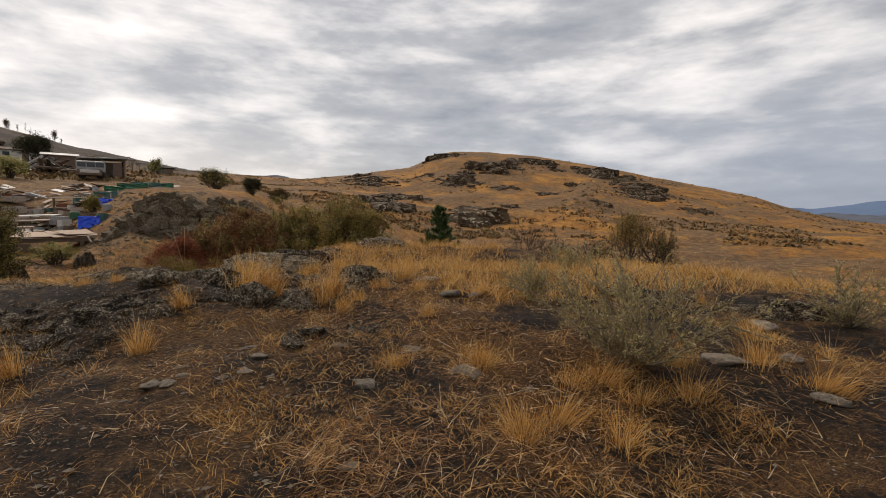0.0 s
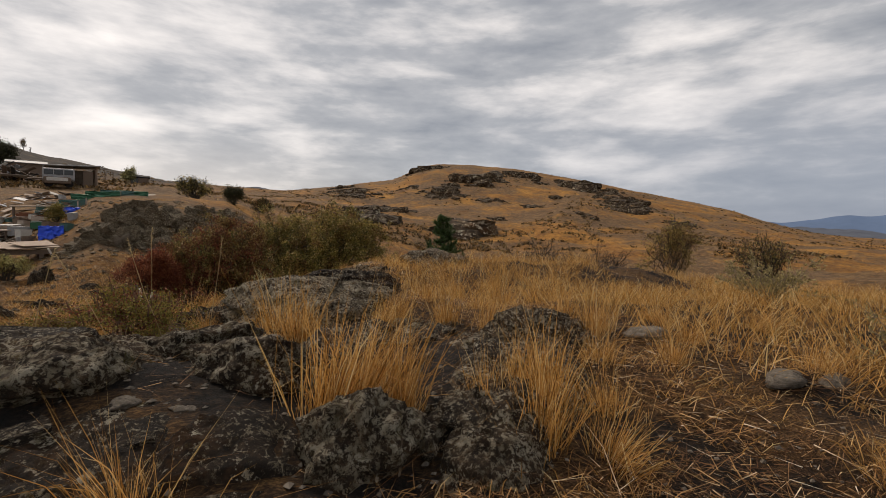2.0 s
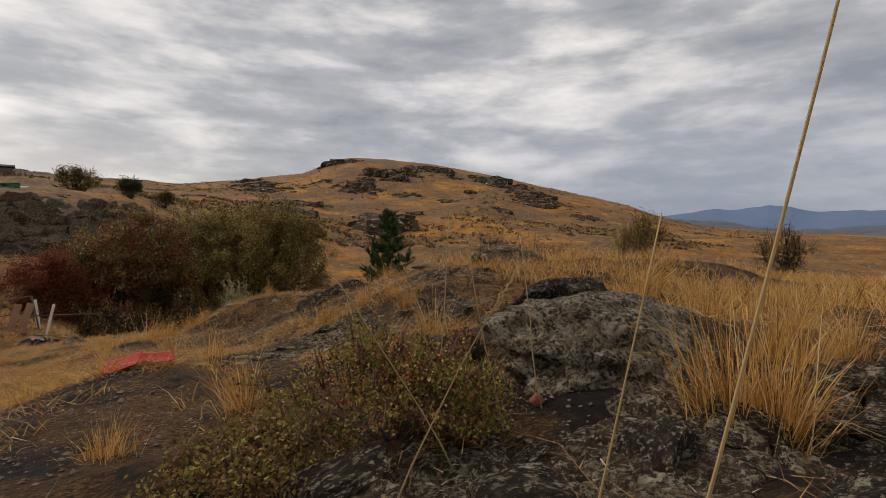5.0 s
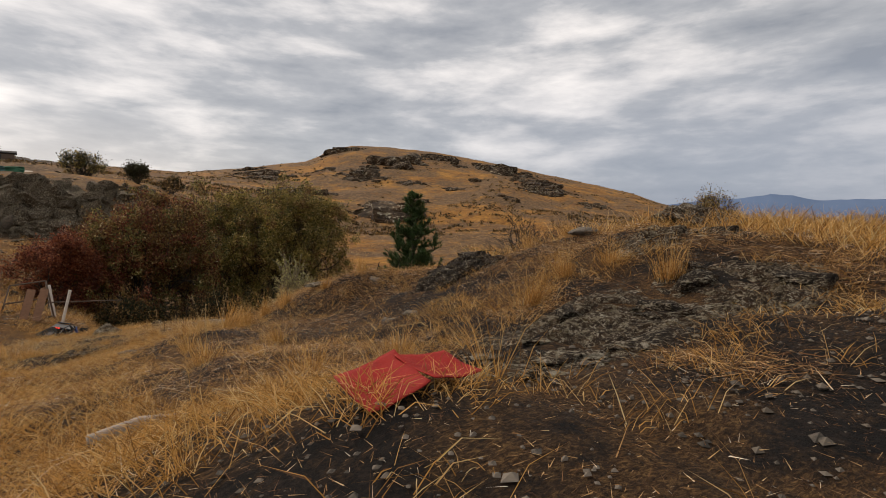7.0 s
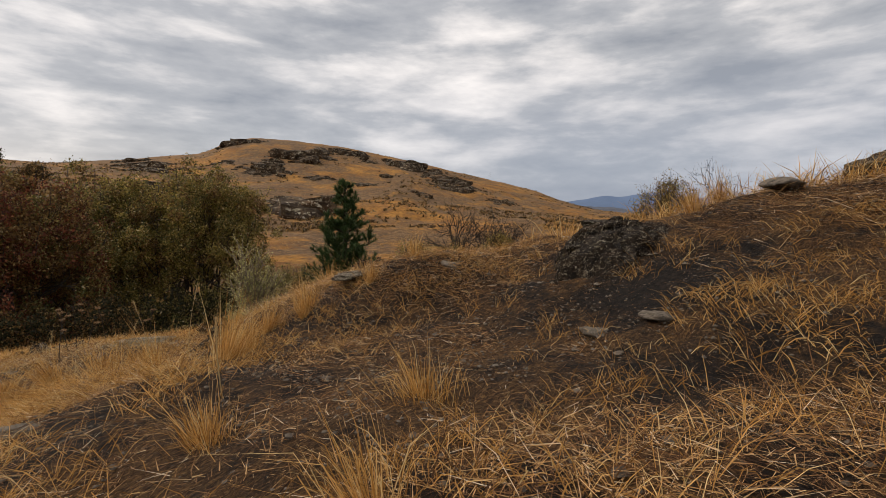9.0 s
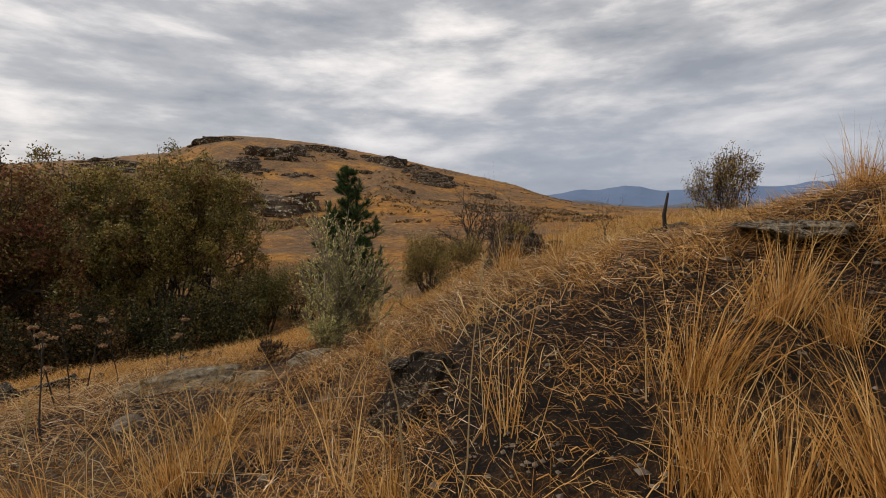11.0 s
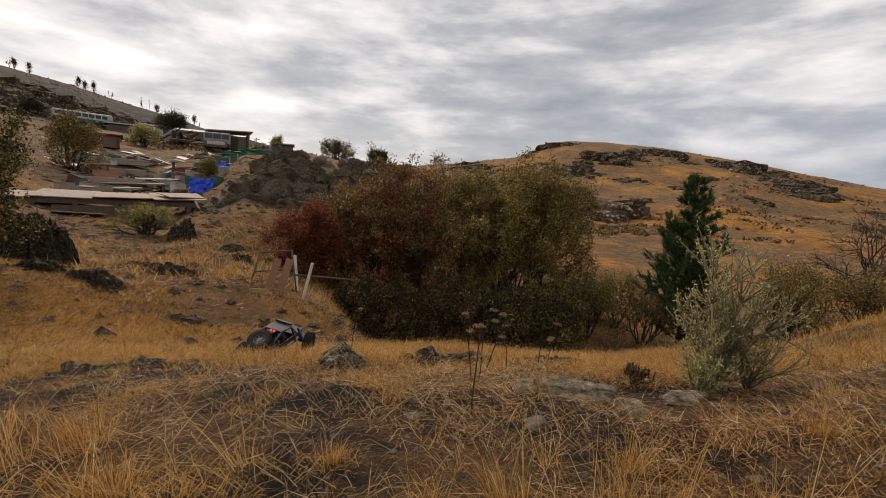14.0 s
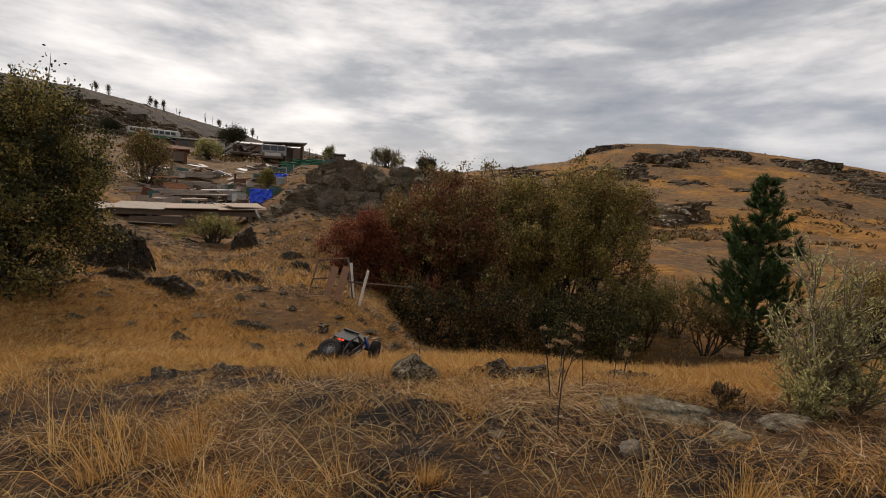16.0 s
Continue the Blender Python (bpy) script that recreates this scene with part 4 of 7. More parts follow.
def crown_bush(name, label, x, y, width, depth, height, seed, mats, stems=16, per_tip=26, leaf=0.05, fuzz=0.1, category="bush", levels=3, thick=0.035, sink=0.05, bark=None, m=None):
    """A rounded shrub: many forked stems and leaves in several colours."""
    rng = np.random.default_rng(seed)
    bush = thing(name, label, category, m=m or pose(x, y, stand(x, y, sink)))
    wood, tips = limbs(rng, stems, 1.0, 0.75, levels, thick / height, 3, 0.22, 0.04)
    allp = np.concatenate([w[0] for w in wood])
    top, reach = np.percentile(allp[:, 2], 99.5), np.percentile(np.abs(allp[:, :2]), 99)
    sc = np.array([width / 2 / reach, depth / 2 / reach, height / top])
    # pull the shape towards a dome
    def dome(v):
        v = v * sc
        q = np.stack([v[:, 0] / (width / 2), v[:, 1] / (depth / 2), (v[:, 2] - height * 0.45) / (height * 0.55)], -1)
        r = np.linalg.norm(q, axis=1)
        an = np.arctan2(q[:, 1], q[:, 0])
        lim = 0.88 + 0.34 * fbm(an * 1.3 + seed, q[:, 2] * 2.0, 3, seed) + 0.30 * fbm(an * 4.1 + seed, q[:, 2] * 5.0, 3, seed + 3)
        over = np.where(r > lim, lim / np.maximum(r, 1e-6) * (1 + 0.34 * (r - lim)), 1.0)
        v = v.copy()
        v[:, :2] *= over[:, None]
        v[:, 2] = (v[:, 2] - height * 0.45) * over + height * 0.45
        return v
    wood = [(dome(v), f) for v, f in wood]
    tips = [dome(t) for t in tips]
    # straight young shoots that stand out of the crown
    high = [t for t in tips if t[-1][2] > height * 0.55]
    for t in high[::max(1, len(high) // 70)]:
        out = unit(np.array([t[-1][0] / width, t[-1][1] / depth, 0.9]))
        line, _ = branch_line(t[-1] - out * 0.1 * height, out, height * rng.uniform(0.12, 0.26), rng, 4, 0.08, 0.05)
        wood.append(tube(line, np.linspace(0.0035, 0.0015, 5) * max(1.0, height * 0.8), 3))
        tips.append(line)
    v, f = join(wood)
    child("wood", raw_mesh("wood", v, f, bark or M_BARK, True), bush)
    share = rng.integers(0, len(mats), len(tips))
    for k, mat in enumerate(mats):
        mine = [t for t, s in zip(tips, share) if s == k]
        if mine:
            v, f = leafy(rng, mine, per_tip, leaf, fuzz)
            child("foliage", raw_mesh("foliage", v, f, mat), bush)
    return bush


crown_bush("autumn_bush", "large dense shrub with olive and yellowing autumn leaves", 2.9, 22.8, 6.6, 5.0, 0.6 - gz(2.9, 22.8), 11, (M_LEAF_OLIVE, M_LEAF_GREEN, M_LEAF_OLIVE, M_LEAF_GREEN, M_LEAF_BROWN), 24, 66, 0.072, 0.075, levels=4, thick=0.06)
crown_bush("autumn_bush", "dense shrub with brown and olive autumn leaves", 0.9, 22.9, 4.6, 3.6, 0.25 - gz(0.9, 22.9), 14, (M_LEAF_BROWN, M_LEAF_OLIVE, M_LEAF_GREEN, M_LEAF_GREEN), 18, 60, 0.066, 0.075, levels=4, thick=0.05)
crown_bush("red_bush", "dense shrub with dark red autumn leaves", -1.35, 20.6, 5.0, 4.0, 0.0 - gz(-1.35, 20.6), 12, (M_LEAF_RED, M_LEAF_BROWN, M_LEAF_BROWN, M_LEAF_GREEN), 20, 62, 0.066, 0.075, levels=4, thick=0.05)
crown_bush("red_bush", "low shrub with bright russet leaves", -3.15, 19.7, 2.2, 1.9, -1.2 - gz(-3.15, 19.7), 15, (M_LEAF_RUSSET, M_LEAF_RED), 10, 52, 0.054, 0.09, levels=4, thick=0.04)
crown_bush("leafy_shrub", "tall shrub with small green and russet leaves", -6.9, 14.2, 2.8, 2.3, 0.4 - gz(-6.9, 14.2), 13, (M_LEAF_GREEN, M_FAR_TREE, M_LEAF_GREEN, M_FAR_TREE, M_LEAF_OLIVE), 14, 74, 0.042, 0.06, levels=4, thick=0.045)
# skirt shrubs; the dark tree leaf colours in the shade under the tall bushes
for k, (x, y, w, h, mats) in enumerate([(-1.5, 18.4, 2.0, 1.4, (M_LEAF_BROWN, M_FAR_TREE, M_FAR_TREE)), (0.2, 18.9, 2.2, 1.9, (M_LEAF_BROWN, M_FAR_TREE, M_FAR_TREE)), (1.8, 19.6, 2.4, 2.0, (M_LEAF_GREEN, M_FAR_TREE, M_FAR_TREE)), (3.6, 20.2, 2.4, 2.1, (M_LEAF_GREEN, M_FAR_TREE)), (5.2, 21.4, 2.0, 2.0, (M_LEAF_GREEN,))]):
    crown_bush("thicket_shrub", "low leafy shrub at the foot of the thicket, mostly with shade-dark leaf colour", x, y, w, w * 0.8, h, 140 + k, mats, 12, 28, 0.06, 0.09)
crown_bush("leafy_shrub", "low dense green shrub at the foot of a taller one", -6.7, 13.7, 2.2, 1.6, 1.3, 131, (M_LEAF_GREEN, M_FAR_TREE, M_LEAF_GREEN), 12, 40, 0.042, 0.06)
crown_bush("brown_shrub", "thin brown-leaved shrub below the pine", 6.3, 20.2, 2.4, 1.8, 1.6, 16, (M_LEAF_BROWN, M_LEAF_GREEN), 12, 14, 0.05, 0.1)
crown_bush("green_shrub", "low yellow-green shrub in the gully", 7.0, 23.0, 2.6, 2.0, 2.2, 17, (M_LOWGREEN, M_LEAF_GREEN), 12, 18, 0.05, 0.1)
crown_bush("olive_shrub", "olive brown shrub beside the burnt bush", 9.6, 18.6, 2.6, 2.0, 1.9, 18, (M_LEAF_GREEN, M_LEAF_BROWN, M_LOWGREEN), 14, 18, 0.055, 0.12)
for k, (x, y, w, h) in enumerate([(8.0, 17.2, 1.9, 1.5), (9.0, 16.6, 1.7, 1.3), (11.6, 16.6, 1.8, 1.3)]):
    crown_bush("olive_shrub", "low olive and brown shrub in front of the bare bush", x, y, w, w * 0.8, h, 150 + k, (M_LEAF_BROWN, M_LEAF_GREEN, M_LEAF_OLIVE), 12, 22, 0.042, 0.09)
crown_bush("thin_shrub", "thin brown half-bare shrub", 9.2, 10.1, 1.6, 1.4, 1.75, 19, (M_LEAF_BROWN, M_LEAF_OLIVE), 15, 18, 0.035, 0.05)
crown_bush("dark_shrub", "small dark olive shrub with dense twigs", 6.05, 5.85, 0.85, 0.85, 0.8, 22, (M_LEAF_GREEN, M_LEAF_BROWN), 12, 10, 0.022, 0.03)
crown_bush("low_shrub", "low shrub with small yellow-green leaves and bare twigs", -0.70, 4.12, 0.62, 0.42, 0.24, 23, (M_LOWGREEN, M_LOWGREEN, M_LOWGREEN, M_LEAF_RED), 20, 20, 0.0095, 0.010, levels=3, thick=0.0026, sink=0.01, bark=M_TWIG)
crown_bush("low_shrub", "low shrub with small yellow-green leaves and bare twigs", -0.98, 4.05, 0.4, 0.3, 0.12, 24, (M_LOWGREEN, M_LEAF_BROWN), 12, 14, 0.009, 0.010, levels=3, thick=0.003, sink=0.01, bark=M_TWIG)
crown_bush("grey_shrub", "grey-green shrub by the old timber deck", -7.9, 22.3, 1.9, 1.3, 0.95, 25, (M_SAGE, M_LOWGREEN), 14, 14, 0.04, 0.05)
crown_bush("brown_bush", "dark brown bush on the slope of the yard", -17.5, 36.0, 3.0, 2.6, 3.2, 26, (M_LEAF_BROWN, M_LEAF_GREEN), 14, 18, 0.11, 0.16, levels=3, thick=0.06)
crown_bush("ridge_shrub", "dark shrub on the crest of the bank", -4.5, 49.0, 3.2, 2.6, 2.0, 27, (M_LEAF_OLIVE, M_FAR_TREE), 14, 8, 0.12, 0.14, levels=3, thick=0.06)
crown_bush("ridge_shrub", "small thin shrub on the crest of the bank", -1.2, 44.0, 1.6, 1.4, 1.5, 28, (M_FAR_TREE,), 10, 12, 0.10, 0.12, levels=3, thick=0.05)
crown_bush("ridge_shrub", "small thin shrub on the crest of the bank", 1.0, 46.0, 1.8, 1.4, 1.2, 29, (M_FAR_TREE, M_LEAF_BROWN), 10, 10, 0.10, 0.12, levels=3, thick=0.05)
crown_bush("low_shrub", "small dry brown shrub at the foot of the sagebrush", -0.35, 10.15, 0.22, 0.16, 0.13, 33, (M_LEAF_BROWN,), 10, 3, 0.009, 0.010, thick=0.004, sink=0.01)


def pine(x, y, height, seed):
    rng = np.random.default_rng(seed)
    tree = thing("pine_tree", "young dark green pine with upright shoots", "tree", m=pose(x, y, stand(x, y, 0.1)))
    trunk = np.array([[0, 0, 0], [0.03, 0, height * 0.4], [0, 0.02, height * 0.75], [0, 0, height * 0.97]])
    wood, nee = [tube(trunk, [0.09, 0.07, 0.04, 0.012], 7)], []
    levels = 15
    for k in range(levels):
        u = 0.06 + 0.88 * k / (levels - 1)
        reach = 1.6 * (1 - u) ** 0.8 + 0.2
        for j in range(8 if u < 0.7 else 5):
            a = 2 * np.pi * (j + 0.5 * (k % 2)) / (8 if u < 0.7 else 5) + rng.normal() * 0.3
            r = reach * rng.uniform(0.45, 1.15)
            s = np.array([0, 0, height * (u + rng.normal() * 0.015)])
            line, _ = branch_line(s, (math.cos(a), math.sin(a), 0.15), r, rng, 4, 0.14, 0.22)
            wood.append(tube(line, np.linspace(0.02, 0.007, 5), 4))
            spurs = [line]
            for q in range(3):
                i = rng.integers(1, 4)
                sl, _ = branch_line(line[i], (line[i + 1] - line[i]) / r * 4 + rng.normal(size=3) * 0.7, r * rng.uniform(0.25, 0.45), rng, 4, 0.12, 0.25)
                spurs.append(sl)
                wood.append(tube(sl, np.linspace(0.01, 0.005, 5), 3))
            for sp in spurs:
                m = int(85 * np.linalg.norm(sp[-1] - sp[0]) + 60)
                q = rng.uniform(0.25, 1.02, m) * 4
                i = np.clip(q.astype(int), 0, 3)
                p = sp[i] + (sp[i + 1] - sp[i]) * (q - i)[:, None]
                nee.append(blades(p, unit(sp[i + 1] - sp[i]) * 1.1 + rng.normal(size=(m, 3)) * 0.6 + np.array([0, 0, 0.3]), rng.uniform(0.13, 0.24, m), 0.015, 0.05, rng))
    top = np.stack([np.zeros(500), np.zeros(500), height * rng.uniform(0.84, 1.0, 500)], -1)
    nee.append(blades(top, rng.normal(size=(500, 3)) * 0.6 + np.array([0, 0, 0.9]), rng.uniform(0.1, 0.18, 500), 0.009, 0.1, rng))
    v, f = join(wood)
    child("trunk", raw_mesh("trunk", v, f, M_BARK, True), tree)
    v, f = join(nee)
    child("needles", raw_mesh("needles", v, f, M_PINE), tree)
    return tree


pine(7.5, 20.2, 0.25 - gz(7.5, 20.2), 21)


def sagebrush(name, label, x, y, width, height, seed, mat=M_SAGE, stems=26, per=46, leaf=0.03, lean=(0, 0), twigs=9):
    rng = np.random.default_rng(seed)
    bush = thing(name, label, "sagebrush", m=pose(x, y, stand(x, y, 0.01)))
    wood, lv = [], []
    for s in range(stems):
        a = rng.uniform(0, 2 * np.pi)
        r = rng.uniform(0.1, 1) ** 0.7
        way = np.array([math.cos(a) * r * width * 0.5 + lean[0], math.sin(a) * r * width * 0.5 + lean[1], height * (1.0 - 0.5 * r)])
        line, _ = branch_line((0, 0, 0), way, np.linalg.norm(way) * rng.uniform(0.6, 0.95), rng, 5, 0.09, 0.03)
        wood.append(tube(line, np.linspace(0.006, 0.0015, 6) * (height / 0.5), 4))
        for k in range(twigs):
            i = rng.integers(1, 6)
            tw, _ = branch_line(line[min(i, 5)], unit(way) + rng.normal(size=3) * 0.5, height * rng.uniform(0.14, 0.3), rng, 3, 0.12, 0.12)
            wood.append(tube(tw, np.linspace(0.003, 0.0012, 4) * (height / 0.5), 3))
            q = rng.uniform(0.0, 1.05, per) * 3
            j = np.clip(q.astype(int), 0, 2)
            p = tw[j] + (tw[j + 1] - tw[j]) * (q - j)[:, None]
            lv.append(leaves(p + rng.normal(size=(per, 3)) * 0.005, unit(tw[j + 1] - tw[j]) * 0.8 + rng.normal(size=(per, 3)) * 0.6, leaf * rng.uniform(0.6, 1.3, per), rng, 0.32))
    v, f = join(wood)
    child("wood", raw_mesh("wood", v, f, M_SAGE_WOOD, True), bush)
    v, f = join(lv)
    child("foliage", raw_mesh("foliage", v, f, mat), bush)
    return bush


sagebrush("sagebrush", "silvery green sagebrush with a thick gnarled base", -0.02, 10.04, 0.52, 0.80, 31, leaf=0.018, stems=24, per=26, twigs=12)
sagebrush("sagebrush", "low silvery green sagebrush beside a taller one", -0.14, 9.97, 0.34, 0.36, 37, leaf=0.016, stems=14, per=24, twigs=8)
sagebrush("sagebrush", "silvery green sagebrush beside a taller one", 0.13, 10.0, 0.46, 0.52, 38, leaf=0.017, stems=16, per=24, twigs=8)
sagebrush("sagebrush", "thin grey-green sagebrush growing from straw", 1.5, 1.53, 1.15, 0.52, 32, M_SAGE_DRY, stems=32, per=32, leaf=0.015, twigs=13)
sagebrush("sagebrush", "low grey-green sagebrush among dry grass", 2.85, 3.85, 0.7, 0.35, 34, M_SAGE_DRY, per=18, leaf=0.02)
sagebrush("sagebrush", "low grey-green sagebrush among dry grass", 3.1, 1.6, 0.9, 0.4, 35, M_SAGE_DRY, per=12, leaf=0.02)
sagebrush("sagebrush", "low grey-green sagebrush among dry grass", 1.6, 2.58, 0.5, 0.30, 36, M_SAGE_DRY, per=14, leaf=0.016)


def bare_bush(name, label, x, y, width, height, seed, stems=12, levels=4, mat=M_BURNT, thick=0.09, spread=0.8):
    rng = np.random.default_rng(seed)
    wood, tips = limbs(rng, stems, 1.0, spread, levels, thick / height, 3, 0.2, 0.03, 5)
    v, f = join(wood)
    top, reach = np.percentile(v[:, 2], 99), np.percentile(np.abs(v[:, :2]), 98)
    v = v * np.array([width / 2 / reach, width / 2 / reach, height / top])
    ob = thing(name, label, "bush", m=pose(x, y, stand(x, y, 0.05)))
    child("wood", raw_mesh("wood", v, f, mat, True), ob)
    return ob


bare_bush("bare_bush", "leafless shrub with dark brown forked branches", 10.6, 17.4, 3.3, 2.5, 41, 13, 4, M_BARK, thick=0.07, spread=0.9)
bare_bush("bare_bush", "leafless burnt shrub with dark forked branches", 15.2, 19.3, 3.4, 2.3, 42, 10, 4, thick=0.06)
bare_bush("dead_sapling", "thin leafless sapling above the dry bank", 17.0, 21.5, 1.2, 4.6, 43, 3, 3, thick=0.05, spread=0.25)
bare_bush("dead_sapling", "thin leafless twiggy stem on the bank", 1.3, 7.0, 0.25, 0.32, 44, 4, 3, thick=0.004, spread=0.4)
bare_bush("dead_sapling", "thin leafless twiggy stem on the bank", 0.8, 8.9, 0.25, 0.34, 45, 4, 3, thick=0.004, spread=0.4)
bare_bush("dead_twigs", "grey dead twigs in the straw", 1.35, 1.1, 0.3, 0.12, 46, 6, 3, M_BARK, 0.006, 1.2)

# ---------------------------------------------------------------- grass
def tuft_mesh(seed, blades_n, height, radius, spread, droop=0.3, width=0.003, mat=M_GRASS):
    """A bunch of dry blades that leans one way, with short old growth at its foot and a few long stragglers."""
    rng = np.random.default_rng(seed)
    a, r = rng.uniform(0, 2 * np.pi, blades_n), radius * np.abs(rng.normal(size=blades_n)) * 0.6
    squash = rng.uniform(0.5, 1.0)
    base = np.stack([r * np.cos(a), r * np.sin(a) * squash, np.full(blades_n, -0.015)], -1)
    lean = rng.normal(size=3) * np.array([0.16, 0.16, 0])
    out = np.stack([np.cos(a), np.sin(a), np.zeros(blades_n)], -1) * (spread * np.abs(rng.normal(size=blades_n)) * 0.55)[:, None]
    way = out + lean + np.array([0, 0, 1.0]) + rng.normal(size=(blades_n, 3)) * 0.12
    long = height * np.where(rng.uniform(size=blades_n) < 0.12, rng.uniform(0.9, 1.35, blades_n), rng.beta(2.0, 2.2, blades_n) * 0.95 + 0.1)
    v, f = blades(base, way, long, width * rng.uniform(0.5, 1.3, blades_n), droop * rng.exponential(1.0, blades_n), rng)
    return raw_mesh("grass_tuft", v, f, mat)


TALL = [tuft_mesh(400 + k, 300, 0.28, 0.07, 0.5, 0.35, 0.0019) for k in range(6)]
BUSHY = [tuft_mesh(410 + k, 320, 0.20, 0.09, 0.9, 0.5, 0.0018) for k in range(6)]
SPARSE = [tuft_mesh(420 + k, 55, 0.34, 0.07, 0.6, 0.6, 0.0020) for k in range(4)]
# bunch grass: metres along x and y, size
TALL_TUFTS_A = []
TALL_TUFTS_B = [(0.35, 4.45, 0.7), (1.2, 4.5, 0.9), (0.7, 4.6, 1), (-0.5, 4.6, 0.9), (-0.9, 4.6, 0.8), (1, 4.7, 1), (-0.2, 4.75, 0.9), (1.44, 4.93, 1.1), (0.16, 5.6, 0.8), (-0.2, 5.95, 0.75), (0.1, 6.05, 0.7), (0.7, 6.9, 0.7), (1.1, 6.9, 0.8), (-1.03, 7.75, 0.9), (-0.35, 7.9, 0.5), (-0.9, 7.9, 0.7), (-0.05, 7.95, 0.6), (-0.65, 7.95, 0.45)]
TALL_TUFTS_C = [(-1.1, 8.35, 0.6), (-1.2, 8.85, 0.7), (0.3, 8.9, 0.9), (-1.38, 8.9, 0.8), (0.55, 8.95, 0.8), (-1.55, 8.95, 0.6), (0.1, 9, 0.9)]
BUSHY_TUFTS_A = [(1.96, 1.07, 1), (0.75, 1.22, 0.8), (1.3, 1.3, 0.9), (1.14, 1.51, 0.8), (2.3, 1.6, 0.9), (0.84, 1.75, 0.7)]
BUSHY_TUFTS_B = [(1.79, 3.23, 1.1), (-0.3, 4.5, 0.9), (-0.79, 5.95, 0.8), (-1.05, 6.05, 0.9), (-1.29, 6.6, 0.8), (-0.95, 6.9, 0.8), (-1.3, 7.1, 0.8), (-0.5, 9.1, 0.7), (-1, 9.15, 0.8), (-2.2, 9.2, 0.8), (-0.05, 9.45, 0.7), (-2.42, 9.5, 1), (0.5, 9.5, 0.9)]
SPARSE_TUFTS_A = [(-2.56, 9.46, 1.2), (-2.6, 9.4, 1.1), (-2.91, 9.63, 1.1), (-2.3, 9.25, 0.9), (-2.76, 9.7, 1.1), (0.72, 1.15, 0.5), (2.4, 1.3, 0.6), (-0.9, 5.35, 0.8), (-1.45, 5.4, 0.7), (-0.85, 8.35, 0.9), (-1.05, 8.5, 0.9), (-1.25, 8.6, 0.8), (-1.05, 8.75, 0.9), (-1.5, 8.75, 0.7), (-0.9, 8.8, 0.8), (-1.15, 8.8, 0.8), (-2.05, 9.15, 0.7), (-1.2, 9.2, 0.7), (-1.95, 9.3, 0.8), (-2.6, 9.35, 0.8)]
KNOLL_TUFTS = [(-0.4, 2.58, 0.7), (-0.5, 2.2, 0.75), (-0.12, 2.82, 1.1), (-0.05, 2.86, 1.1), (0.27, 2.68, 0.9), (0.36, 2.78, 1.0), (0.02, 2.82, 1.0), (0.22, 2.8, 0.7), (0.34, 2.86, 0.8), 
               (-0.87, 2.06, 0.7), (-0.98, 2.02, 0.6), (-1.25, 2.3, 0.8), (-1.45, 2.5, 0.8), (-1.4, 2.9, 0.7), (0.25, 3.74, 0.75), (-0.15, 3.74, 1.2), (-0.08, 3.7, 1.1), (-0.1, 3.66, 1.1), (0.33, 3.84, 0.8), (0.52, 3.73, 0.9), (0.64, 3.56, 0.8), (0.88, 3.23, 0.8), (0.97, 3.3, 0.8), (-0.9, 8.05, 0.8), (-0.74, 8.1, 0.8), (-0.6, 8.02, 0.7), (-0.95, 7.98, 0.7)]
KNOLL_SPREADING = [(0.92, 1.28, 1.0), (1.05, 1.12, 1.0), (0.72, 1.2, 0.9), (1.45, 1.22, 0.9), (1.7, 1.5, 0.9), (2.0, 1.35, 1.0), (1.28, 1.5, 1.1), (0.86, 1.76, 0.9), (0.82, 2.35, 0.6), (1.54, 2.58, 0.8), (1.3, 2.74, 0.8), (0.7, 2.99, 0.8), (0.95, 2.95, 0.9), (1.2, 3.1, 0.9), (1.4, 3.4, 1.0), (1.1, 3.7, 1.0), (0.8, 3.95, 0.9), (0.6, 4.15, 0.9), (1.1, 4.2, 1.0), (-0.43, 4.19, 0.7), (-0.67, 4.38, 0.6), (-0.99, 4.02, 0.6), (-0.95, 3.7, 0.6), (-1.19, 4.42, 0.6), (-1.3, 3.9, 0.7), (-0.8, 3.06, 0.5), (-0.95, 3.05, 0.55), (-1.15, 3.3, 0.6), (0.38, 2.6, 0.8), (0.5, 2.75, 0.8)]
TUFTS = {"tall": KNOLL_TUFTS + TALL_TUFTS_A + TALL_TUFTS_B + TALL_TUFTS_C, "bushy": KNOLL_SPREADING + BUSHY_TUFTS_A + BUSHY_TUFTS_B, "sparse": SPARSE_TUFTS_A}
trng = random.Random(9)


def put_tuft(me, x, y, s, label):
    ob = thing("grass_tuft", label, "grass tuft", "bunch grass tufts", me=me)
    ob.matrix_basis = pose(x, y, gz(x, y), trng.uniform(-6, 6), trng.uniform(-6, 6), trng.uniform(0, 360)) @ Matrix.Scale(s, 4)


